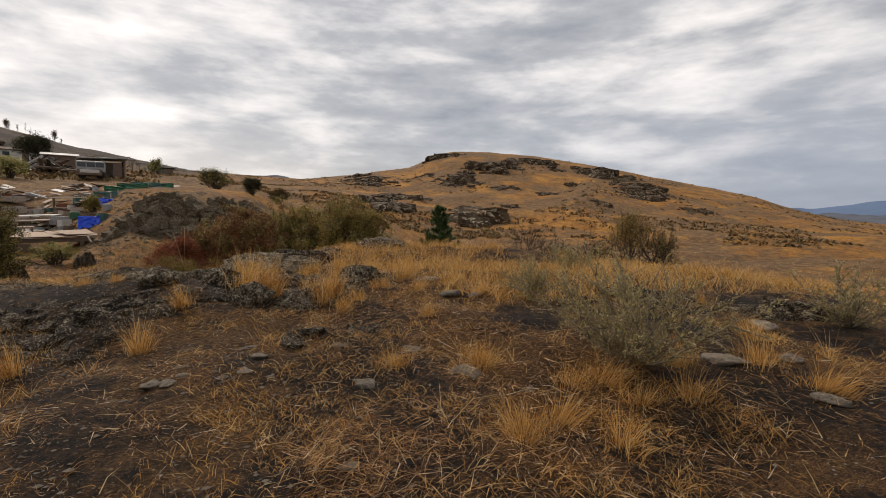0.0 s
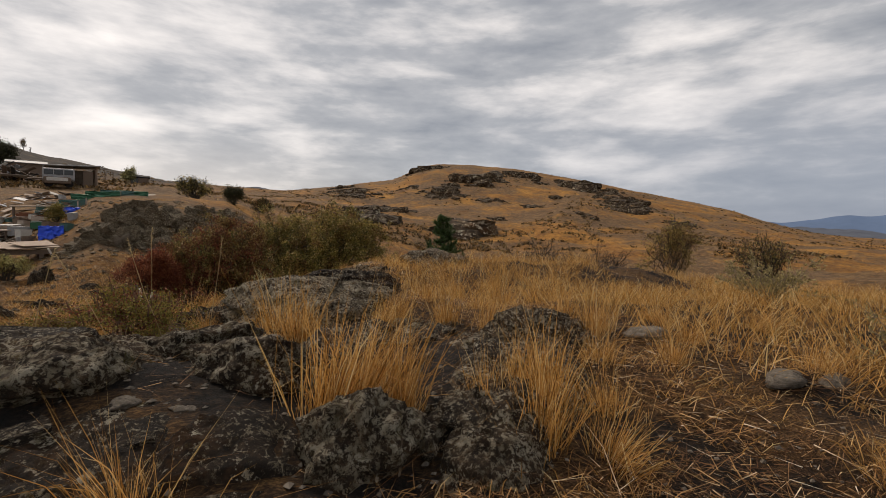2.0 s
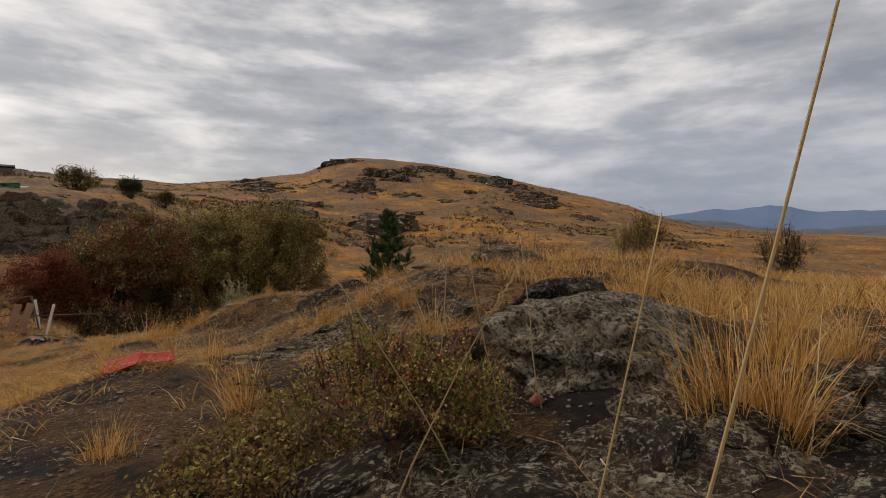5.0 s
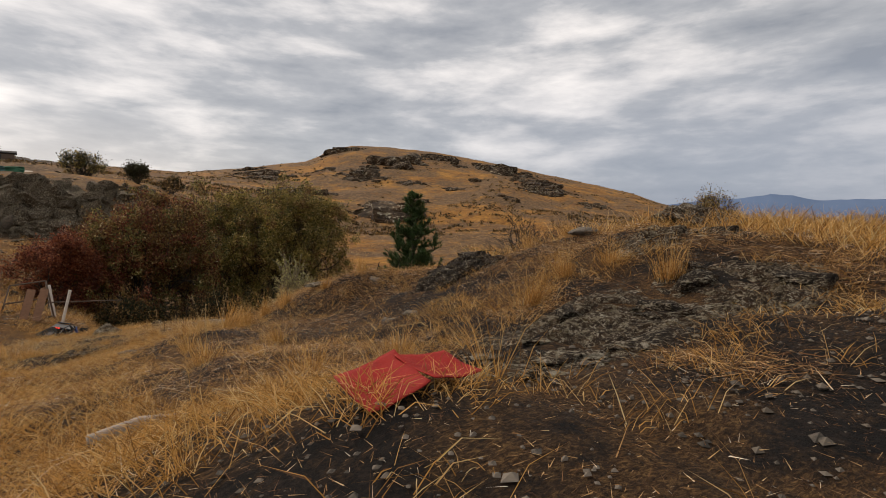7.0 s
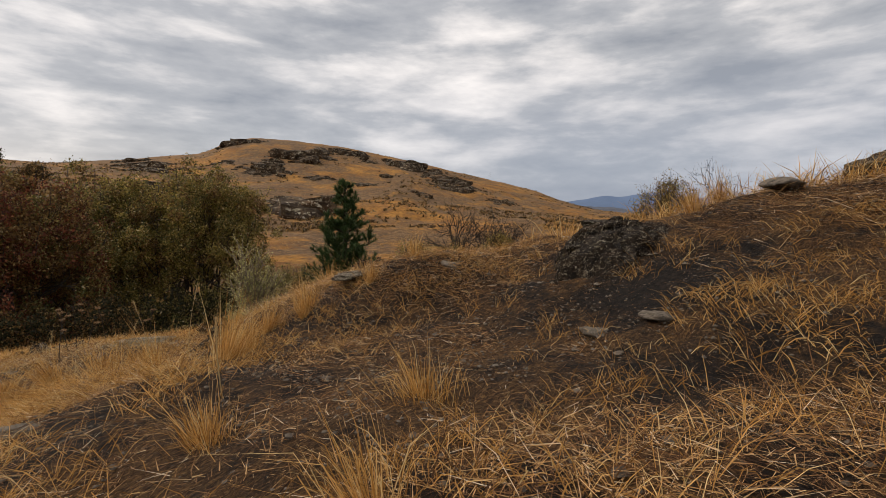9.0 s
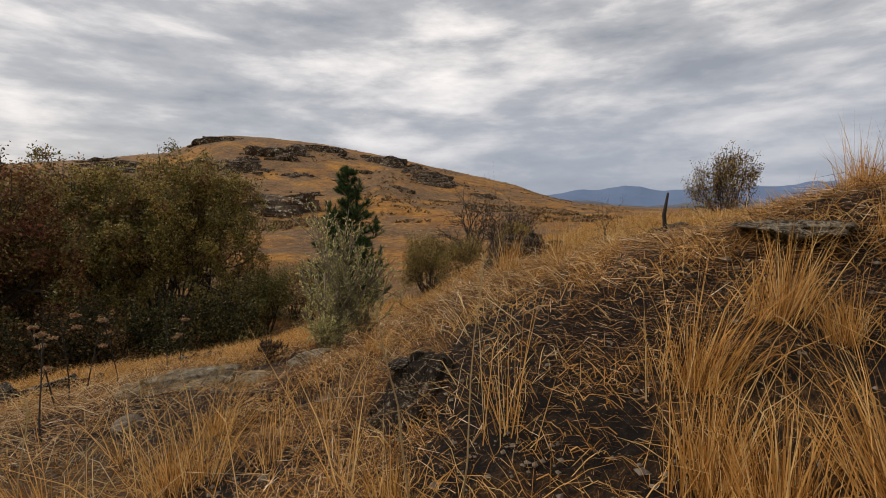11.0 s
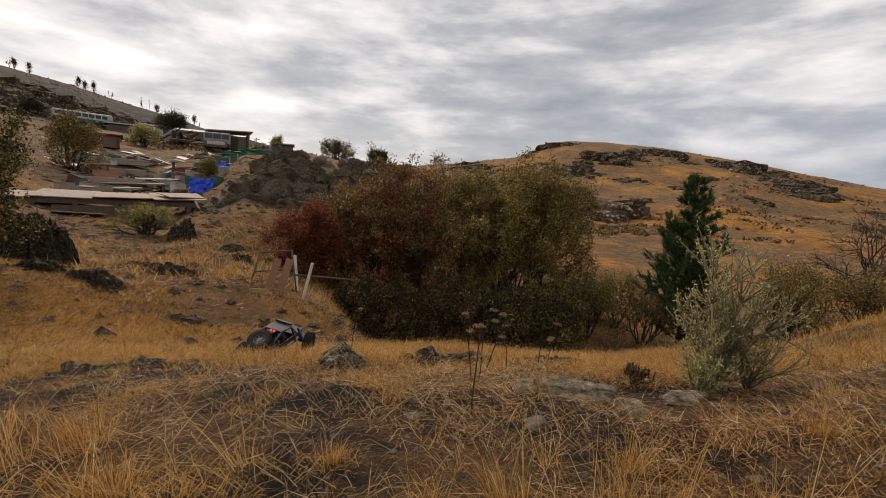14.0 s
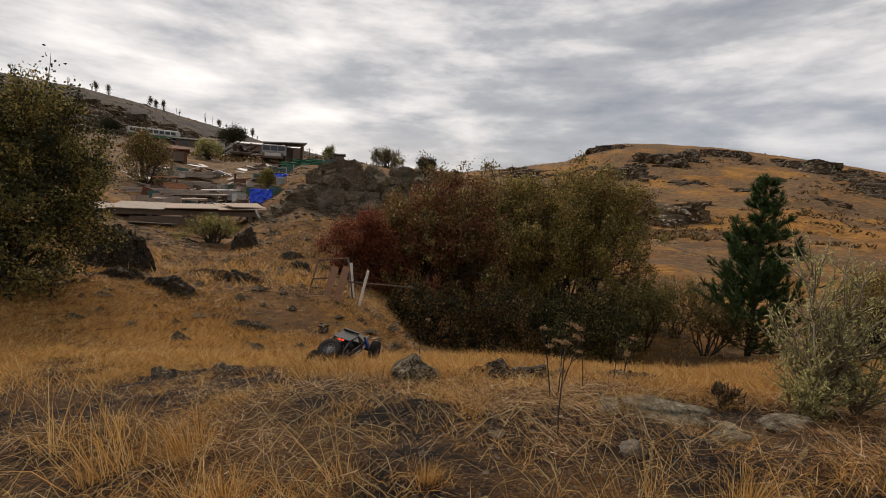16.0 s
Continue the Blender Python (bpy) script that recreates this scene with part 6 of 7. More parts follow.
for k in range(110):
    az, far = yr.uniform(-31, -15.5), yr.uniform(26, 46)
    mat, word = yr.choice([(M_WOOD_GREY, "grey"), (M_WOOD_GREY, "grey"), (M_WOOD_DARK, "dark"), (M_WOOD_TAN, "tan"), (M_WOOD_WHITE, "pale"), (M_TIN, "tin")])
    x, y, z = spot(az, far)
    me_board = box_mesh((yr.uniform(0.5, 1.8), yr.uniform(0.1, 0.6), 0.04), 0.008)
    me = bpy.data.meshes.new("scrap_board")
    me_board.to_mesh(me)
    me_board.free()
    me.materials.append(mat)
    ob = thing("scrap_board", word + " scrap board lying in the yard", "board", "scrap boards", m=pose(x, y, z + 0.08, yr.uniform(-22, 22), yr.uniform(-22, 22), yr.uniform(0, 180)), me=me)

# stepped rows of stacked timber
for row in range(3):
    x, y, z = spot(-27.5 + row * 0.6, 29 + row * 4)
    ob = thing("timber_stack", "long stack of dark timbers forming a terrace", "timber stack", "timber terraces", m=pose(x, y, z, 0, 0, 25))
    for k in range(9):
        block("timber", (4.0 - 0.25 * (k % 3), 0.18, 0.12), M_WOOD_DARK if k % 3 else M_WOOD_GREY, ob, (0.2 * (k % 2), -0.3 + 0.24 * (k % 3), 0.07 + 0.125 * (k // 3)), (0, 0, yr.uniform(-1.5, 1.5)), 0.015)


def draped(name, label, az, far, wide, high, turn, mat, seed, category):
    """A crumpled sheet hung over a heap."""
    x, y, z = spot(az, far)
    nx, ny = 26, 18
    u, w = np.meshgrid(np.linspace(-0.5, 0.5, nx), np.linspace(0, 1, ny))
    zz = high * np.clip(1.15 * w + 0.30 * fbm(u * 5 + seed, w * 4, 3, seed), 0, 1.1)
    yy = 0.5 * high * w + 0.16 * fbm(u * 7, w * 7, 3, seed + 3)
    v = np.stack([u * wide * (1 + 0.1 * fbm(u * 3, w * 3, 2, seed)), yy, zz], -1).reshape(-1, 3)
    i = (np.arange(ny - 1)[:, None] * nx + np.arange(nx - 1)[None]).ravel()
    f = np.stack([i, i + 1, i + nx + 1, i + nx], -1)
    ob = thing(name, label, category, m=pose(x, y, z - 0.03, 0, 0, turn), me=raw_mesh(name, v, f, mat, True))
    mod = ob.modifiers.new("thickness", "SOLIDIFY")
    mod.thickness = 0.02
    return ob


draped("tarpaulin", "crumpled bright blue tarpaulin over a heap", -18.3, 22.6, 0.95, 0.62, 18, M_TARP, 4, "tarpaulin")
draped("tarpaulin", "small blue tarpaulin hung on the fence", -16.4, 28.5, 1.0, 0.35, 10, M_TARP, 6, "tarpaulin")


def fence_run(az0, az1, far, high, mat, label):
    x0, y0, z0 = spot(az0, far)
    x1, y1, z1 = spot(az1, far)
    ob = thing("board_fence", label, "fence", m=pose(x0, y0, z0))
    n = 16
    for k in range(n):
        u = k / (n - 1)
        x, y = x0 + (x1 - x0) * u, y0 + (y1 - y0) * u
        turn = math.degrees(math.atan2(y1 - y0, x1 - x0))
        block("fence_board", (math.hypot(x1 - x0, y1 - y0) / n * 0.96, 0.03, high * yr.uniform(0.85, 1.05)), mat if k % 5 else M_WOOD_GREY, ob, (x - x0, y - y0, gz(x, y) - z0 + high / 2), (0, 0, turn))
    return ob


fence_run(-17.2, -14.8, 29.5, 0.4, M_TEAL, "teal board fence with grey patched boards")
fence_run(-14.4, -11.5, 33, 0.3, M_GREEN, "low faded green sheet fence on the bank")


def shed():
    """A long shed with a box van parked under its roof."""
    x, y, z = spot(-15.9, 62)
    ob = thing("shed", "open grey shed with a flat tin roof and tan side wall", "shed", m=pose(x, y, z, 0, 0, 20))
    block("wall", (4.4, 0.15, 2.1), M_WOOD_GREY, ob, (0, 1.6, 1.0))
    block("wall", (0.15, 3.2, 2.2), M_WOOD_TAN, ob, (2.2, 0, 1.05))
    block("wall", (0.15, 3.2, 2.0), M_WOOD_DARK, ob, (-2.2, 0, 0.95))
    block("roof", (5.0, 4.2, 0.14), M_TIN, ob, (0.1, 0, 2.3), (0, -3, 0), 0.03)
    for sx in (-2.1, 0, 2.1):
        block("post", (0.14, 0.14, 2.2), M_WOOD_DARK, ob, (sx, -1.6, 1.1))
    block("door", (0.9, 0.06, 1.8), M_WOOD_DARK, ob, (1.4, -1.62, 0.9))
    return ob


shed()


def camper():
    x, y, z = spot(-16.9, 57)
    ob = thing("camper", "old grey camper with dark windows under a shed roof", "camper", m=pose(x, y, z, 0, 0, 15))
    part("body", box_mesh((2.6, 1.8, 1.2), 0.14), M_TIN, ob, "", pose(0, 0, 1.3))
    part("cab", box_mesh((2.2, 1.7, 0.7), 0.12), M_WOOD_DARK, ob, "", pose(-0.1, -0.6, 0.65))
    for k in range(3):
        block("window", (0.72, 0.05, 0.5), M_GLASS_DARK, ob, (-0.8 + 0.8 * k, -0.91, 1.5), (0, 0, 0), 0.02)
    block("window", (1.7, 0.05, 0.35), M_WHITE, ob, (-0.1, -1.46, 0.75), (0, 0, 0), 0.02)
    for sx in (-0.8, 0.8):
        bm = bmesh.new()
        bmesh.ops.create_cone(bm, cap_ends=True, segments=20, radius1=0.38, radius2=0.38, depth=0.25)
        part("wheel", bm, M_RUBBER, ob, "", pose(sx, -0.95, 0.36, 90))
    return ob


camper()


def bus():
    x, y, z = spot(-28.6, 138)
    ob = thing("bus", "old pale green and white bus on the slope", "bus", m=pose(x, y, z, 0, 2, 22))
    part("body", box_mesh((11.0, 2.4, 2.1), 0.3), M_WHITE, ob, "", pose(0, 0, 1.75))
    part("skirt", box_mesh((10.6, 2.44, 0.6), 0.08), M_GREEN, ob, "faded green lower panels", pose(0, 0, 1.0))
    for k in range(8):
        block("window", (1.0, 0.06, 0.75), M_GLASS_DARK, ob, (-4.4 + 1.22 * k, -1.21, 2.05), (0, 0, 0), 0.03)
    for sx in (-3.4, 3.2):
        bm = bmesh.new()
        bmesh.ops.create_cone(bm, cap_ends=True, segments=20, radius1=0.5, radius2=0.5, depth=0.3)
        part("wheel", bm, M_RUBBER, ob, "", pose(sx, -1.1, 0.5, 90))
    return ob


bus()


def cabin(az, far, size, turn, wall, roof, label):
    x, y, z = spot(az, far)
    w, d, h = size
    ob = thing("cabin", label, "cabin", "yard buildings", m=pose(x, y, z, 0, 0, turn))
    block("wall", (w, d, h), wall, ob, (0, 0, h / 2))
    block("roof", (w * 1.2, d * 0.62, 0.12), roof, ob, (0, -d * 0.28, h + 0.22), (14, 0, 0), 0.02)
    block("roof", (w * 1.2, d * 0.62, 0.12), roof, ob, (0, d * 0.28, h + 0.22), (-14, 0, 0), 0.02)
    block("door", (0.9, 0.06, min(1.9, h * 0.85)), M_WOOD_DARK, ob, (w * 0.2, -d / 2 - 0.03, min(0.95, h * 0.43)))
    block("window", (0.9, 0.06, 0.7), M_GLASS_DARK, ob, (-w * 0.25, -d / 2 - 0.03, h * 0.6), (0, 0, 0), 0.02)
    return ob


cabin(-19.2, 88, (4.0, 3.0, 2.0), 18, M_WOOD_DARK, M_TIN, "dark timber cabin with a tin roof")
cabin(-22.4, 104, (5.5, 3.5, 1.9), 24, M_WHITE, M_WOOD_DARK, "low pale cabin with a dark roof")
cabin(-25.0, 112, (6.5, 3.5, 1.7), 24, M_WOOD_DARK, M_DARKVOID, "long dark shed beside the bus")
cabin(-9.9, 74, (2.2, 1.8, 1.0), 8, M_WOOD_DARK, M_DARKVOID, "tiny dark hut on the grass crest")
cabin(-27.0, 47, (2.2, 1.6, 0.9), 25, M_RUST, M_RUST, "small rust-red hut on the grass slope")

x, y, z = spot(-20.6, 68)
pile = thing("scrap_heap", "tall heap of tangled dark boards and pale pipes", "scrap heap", m=pose(x, y, z))
for k in range(70):
    u, w = yr.gauss(0, 2.2), yr.gauss(0, 1.2)
    hgt = max(0.15, 1.5 * math.exp(-(u / 2.6) ** 2) * yr.random())
    mat = yr.choice([M_WOOD_DARK, M_WOOD_DARK, M_DARKVOID, M_WHITE, M_TIN, M_WOOD_GREY])
    block("scrap_board", (yr.uniform(1.0, 3.0), yr.uniform(0.08, 0.5), 0.08), mat, pile, (u, w, hgt), (yr.uniform(-40, 40), yr.uniform(-40, 40), yr.uniform(0, 180)))


def far_tree(name, label, az, far, wide, high, seed, mats=(M_FAR_TREE,), leaf=0.2, per=20):
    x, y, z = spot(az, far)
    return crown_bush(name, label, x, y, wide, wide, high, seed, mats, 8, per, leaf, leaf * 1.4, "tree", 3, 0.12, 0.1)


far_tree("yard_tree", "dark rounded tree behind the scrap heap", -21.2, 92, 5.2, 4.6, 71, (M_FAR_TREE,), 0.22, 26)
far_tree("yard_tree", "small round tree on the grass crest", -10.7, 74, 2.6, 2.4, 72, (M_FAR_TREE, M_SAGE), 0.14, 18)
far_tree("yard_tree", "dark round tree on the far slope", -32.4, 134, 5.0, 4.2, 73, (M_FAR_TREE,), 0.24, 24)
far_tree("yard_tree", "olive bush on the yard slope", -23.6, 55, 2.6, 2.2, 74, (M_LEAF_GREEN, M_SAGE), 0.14, 18)
far_tree("yard_tree", "yellowing bush by the track", -17.6, 27.5, 0.9, 1.1, 75, (M_LEAF_GREEN, M_LOWGREEN), 0.06, 18)
for k in range(28):
    az = -41 + 22.5 * yr.random() ** 0.9
    x, y, z = spot(az, 217)
    if k % 4 == 0:
        far_tree("ridge_tree", "thin grey half-burnt tree on the ridge", az, 217, 1.5, yr.uniform(3, 4.5), 80 + k, (M_FAR_TREE, M_LEAF_BROWN), 0.2, 4)
    else:
        bare_bush("ridge_snag", "bare burnt snag on the ridge", x, y, yr.uniform(0.7, 1.4), yr.uniform(2.0, 4.5), 90 + k, 2, 3, M_BURNT, 0.22, 0.12)

# utility poles on the crest
for az, far in ((-13.0, 95), (-12.3, 110)):
    x, y, z = spot(az, far)
    ob = thing("utility_pole", "thin wooden pole with a crossarm on the crest", "pole", "utility poles", m=pose(x, y, z))
    v, f = tube([(0, 0, -0.3), (0, 0, 3.0)], [0.09, 0.07], 8)
    child("pole", raw_mesh("pole", v, f, M_WOOD_DARK, True), ob)
    block("crossarm", (1.2, 0.1, 0.1), M_WOOD_DARK, ob, (0, 0, 2.7))

for az, far, wide, turn, mat, word in ((-15.8, 31.0, 1.6, 24, M_TEAL, "teal"), (-14.6, 31.8, 1.8, 16, M_GREEN, "faded green"), (-13.2, 32.4, 1.9, 10, M_GREEN, "faded green"), (-11.8, 33.0, 1.9, 14, M_TEAL, "teal"), (-10.4, 33.6, 2.0, 4, M_GREEN, "faded green")):
    draped("ground_sheet", "crumpled " + word + " sheet thrown down along the track", az, far, wide, 0.34, turn, mat, 20 + az, "ground sheet")

# ---------------------------------------------------------------- broken seat and stakes by the red bush
x, y = -2.95, 16.9
ob = thing("old_pallet", "broken brown pallet boards leaning on a rusty frame", "pallet", m=pose(x - 0.1, y, gz(x, y), 0, 0, 8))
for k in range(2):
    block("board", (0.13, 0.025, 0.75), plain_material("brown_board", (0.30, 0.165, 0.10), 0.85) if k == 0 else bpy.data.materials["brown_board"], ob, (-0.32 + 0.2 * k, -0.28, 0.34), (-16, 16, 0), 0.004)
for a, b in (((-0.75, 0.1, 0.0), (-0.55, 0.15, 0.75)), ((-0.55, 0.15, 0.75), (0.0, 0.15, 0.8)), ((0.0, 0.15, 0.8), (0.1, 0.1, 0.0)), ((-0.65, 0.12, 0.4), (0.05, 0.12, 0.45)), ((0.0, 0.12, 0.35), (1.3, 0.25, 0.22))):
    v, f = tube([a, b], [0.017, 0.015], 6)
    child("frame_bar", raw_mesh("frame_bar", v, f, M_WOOD_DARK, True), ob)
for tip, foot in (((-3.07, 17.35, -2.15), (-2.95, 17.2, -3.3)), ((-2.64, 16.6, -2.18), (-2.9, 16.55, -3.3))):
    ob = thing("stake", "whitewashed wooden stake leaning in the grass", "stake", "white stakes", m=pose(foot[0], foot[1], min(foot[2], gz(foot[0], foot[1]))))
    base = np.array([foot[0], foot[1], min(foot[2], gz(foot[0], foot[1]))])
    bm = box_mesh((0.07, 0.045, 1.0), 0.006)
    d = Vector(tip) - Vector(base)
    bmesh.ops.scale(bm, vec=(1, 1, d.length), verts=bm.verts)
    bmesh.ops.transform(bm, matrix=Matrix.Translation(d / 2) @ d.to_track_quat("Z", "Y").to_matrix().to_4x4(), verts=bm.verts)
    part("shaft", bm, M_WOOD_WHITE, ob)

# ---------------------------------------------------------------- red plastic scrap and a plank in the grass
M_RED = plain_material("weathered_red_plastic", (0.30, 0.018, 0.012), 0.7, 0, 16, 0.35, 0.25, 0.15)


def red_scrap():
    """Two warped red plastic panels joined at a raised seam."""
    x, y = -1.12, 5.28
    ob = thing("red_plastic_scrap", "cracked red plastic panel lying on straw", "plastic scrap", m=pose(x, y, gz(x, y) + 0.012, 2, -2, -4) @ Matrix.Diagonal((0.66, 0.5, 0.42, 1)))
    for k, (cx, turn, tilt) in enumerate(((-0.09, 0, 8), (0.075, 4, -12))):
        nx, ny = 14, 16
        u, w = np.meshgrid(np.linspace(-0.5, 0.5, nx), np.linspace(-0.5, 0.5, ny))
        lx = u * 0.165 * (1 + 0.12 * w)
        ly = w * (0.30 - 0.06 * k) + 0.03 * u
        lz = 0.045 * (u * (1 if k == 0 else -1) + 0.5) ** 2 + 0.05 * w * w + 0.008 * fbm(u * 4, w * 4, 3, 3 + k)
        v = np.stack([lx, ly, lz], -1).reshape(-1, 3)
        i = (np.arange(ny - 1)[:, None] * nx + np.arange(nx - 1)[None]).ravel()
        f = np.stack([i, i + 1, i + nx + 1, i + nx], -1)
        p = child("panel", raw_mesh("panel", v, f, M_RED, True), ob, "", pose(cx, 0.02 * k, 0, 0, 0, turn))
        p.modifiers.new("thickness", "SOLIDIFY").thickness = 0.004
    return ob


red_scrap()
for x, y, turn, length in ((-1.5, 5.9, 10, 0.2), (-2.2, 8.3, -20, 0.4)):
    ob = thing("old_stick", "grey weathered stick lying in straw", "stick", m=pose(x, y, gz(x, y) + 0.012, 0, 3, turn))
    v, f = tube([(-length / 2, 0, 0), (0, 0.01, 0.012), (length / 2, 0, 0.004)], [0.014, 0.016, 0.011], 7)
    child("shaft", raw_mesh("shaft", v, f, M_WOOD_GREY, True), ob)
x, y = 0.33, 8.48
ob = thing("burnt_stick", "short charred stick standing on the bank", "stick", m=pose(x, y, gz(x, y), 0, 6, 0))
v, f = tube([(0, 0, -0.03), (0.01, 0, 0.06), (0.0, 0.005, 0.12), (0.012, 0, 0.2)], [0.009, 0.008, 0.007, 0.004], 7)
child("shaft", raw_mesh("shaft", v, f, M_BURNT, True), ob)

# ---------------------------------------------------------------- dried yarrow
M_YARROW = strand_material("dried_flower_head", [(0.0, (0.22, 0.12, 0.06)), (0.6, (0.42, 0.27, 0.15)), (1.0, (0.58, 0.44, 0.28))], 0.85)


def yarrow(x, y, high, seed):
    rng = np.random.default_rng(seed)
    ob = thing("dried_yarrow", "dried yarrow stem with flat tan flower heads", "wildflower", "dried yarrow", m=pose(x, y, stand(x, y, 0.01)))
    line, way = branch_line((0, 0, 0), (rng.normal() * 0.12, rng.normal() * 0.12, 1), high, rng, 5, 0.05)
    wood, heads = [tube(line, np.linspace(0.0028, 0.0018, 6), 4)], []
    for k in range(rng.integers(1, 4)):
        s, _ = branch_line(line[3 + (k > 0)], way + rng.normal(size=3) * 0.35, high * 0.22, rng, 3, 0.1)
        wood.append(tube(s, np.linspace(0.0018, 0.0012, 4), 3))
        n = 90
        a, r = rng.uniform(0, 6.28, n), 0.015 * np.sqrt(rng.uniform(0, 1, n))
        p = s[-1] + np.stack([r * np.cos(a), r * np.sin(a), 0.006 - r * 0.15 + rng.normal(size=n) * 0.002], -1)
        heads.append(leaves(p, rng.normal(size=(n, 3)) * 0.5 + np.array([0, 0, 0.4]), 0.0075, rng, 0.8))
    v, f = join(wood)
    child("stem", raw_mesh("stem", v, f, M_BARK, True), ob)
    for v, f in heads:
        child("flower_head", raw_mesh("flower_head", v, f, M_YARROW), ob)


for k, (x, y, h) in enumerate([(-1.18, 10.0, 0.34), (-1.22, 9.95, 0.30), (-0.98, 10.25, 0.30), (-0.72, 10.5, 0.32), (-0.65, 10.55, 0.28), (-1.1, 10.2, 0.26), (-1.75, 10.95, 0.42), (-1.3, 9.6, 0.3)]):
    yarrow(x, y, h, 500 + k)
# two tall stems beside the outcrop
for k, (x, y, lean) in enumerate(((-0.985, 3.43, (0.03, -0.085)), (-0.93, 3.50, (0.02, -0.06)))):
    ob = thing("grass_stalk", "tall dry grass stem arching beside the rock", "grass stalk", "tall stalks", m=pose(x, y, stand(x, y, 0.01)))
    hang = 0.47 - 0.14 * k
    v, f = tube([(lean[0] * u ** 1.5, lean[1] * u ** 0.7, hang * u) for u in np.linspace(0, 1, 9)], np.linspace(0.0009, 0.0004, 9), 5)
    child("stem", raw_mesh("stem", v, f, M_PALE_STALK, True), ob)
# tall single stalks
M_STALK = strand_material("pale_stalk", [(0.0, (0.40, 0.28, 0.12)), (1.0, (0.62, 0.48, 0.26))], 0.8)
for k, (x, y, h) in enumerate([(-1.12, 8.28, 0.32), (-1.0, 8.32, 0.34), (-1.4, 8.9, 0.25), (-0.55, 3.95, 0.42), (-0.7, 3.9, 0.4), (-0.9, 3.8, 0.4), (-0.4, 4.0, 0.42), (-0.6, 4.1, 0.45), (-1.2, 7.3, 0.2), (-1.1, 9.0, 0.24)]):
    rng = np.random.default_rng(600 + k)
    ob = thing("grass_stalk", "single tall pale grass stalk with a seed head", "grass stalk", "tall stalks", m=pose(x, y, stand(x, y, 0.01)))
    line, way = branch_line((0, 0, 0), (rng.normal() * 0.25, rng.normal() * 0.25, 1), h, rng, 6, 0.05)
    v, f = tube(line, np.linspace(0.0017, 0.0008, 7), 4)
    child("stem", raw_mesh("stem", v, f, M_STALK, True), ob)
    p = line[-1] - (line[-1] - line[-2]) * rng.uniform(0, 1.1, (40, 1))
    v, f = leaves(p, np.repeat((line[-1] - line[-2])[None], 40, 0) / h * 3 + rng.normal(size=(40, 3)) * 0.3, 0.009, rng, 0.3)
    child("seed_head", raw_mesh("seed_head", v, f, M_STALK), ob)

# ---------------------------------------------------------------- toy rock buggy, nose away, tilted on the straw
M_BLACK = plain_material("black_plastic", (0.016, 0.016, 0.017), 0.5, 0, 30, 0.4, 0.15, 0.4)
M_PANEL = plain_material("dusty_black_panel", (0.024, 0.023, 0.023), 0.42, 0, 22, 0.45, 0.1, 0.5)
M_GREY = plain_material("dusty_grey_panel", (0.038, 0.036, 0.034), 0.55, 0, 22, 0.4, 0.1, 0.4)
M_SPRING = plain_material("blue_spring", (0.02, 0.10, 0.42), 0.4, 0.3, 40, 0.2, 0.1, 0.5)
M_ALLOY = plain_material("silver_rim", (0.22, 0.21, 0.20), 0.5, 0.5, 40, 0.3, 0.1, 0.5)
M_DECAL = plain_material("white_decal", (0.72, 0.72, 0.72), 0.5, 0, 60, 0.15, 0.0, 0.4)
M_DECAL_ORANGE = plain_material("orange_decal", (0.62, 0.11, 0.02), 0.5, 0, 60, 0.15, 0.0, 0.4)
M_TYRE = plain_material("dusty_tyre", (0.026, 0.023, 0.021), 0.9, 0, 70, 0.45, 0.5, 0.2)
lamp_mat, lamp_tree, lamp_bsdf = material("red_tail_lamp", 0.3)
lamp_bsdf.inputs["Base Color"].default_value = (0.6, 0.02, 0.02, 1)
lamp_bsdf.inputs["Emission Color"].default_value = (1.0, 0.05, 0.03, 1)
lamp_bsdf.inputs["Emission Strength"].default_value = 3.0


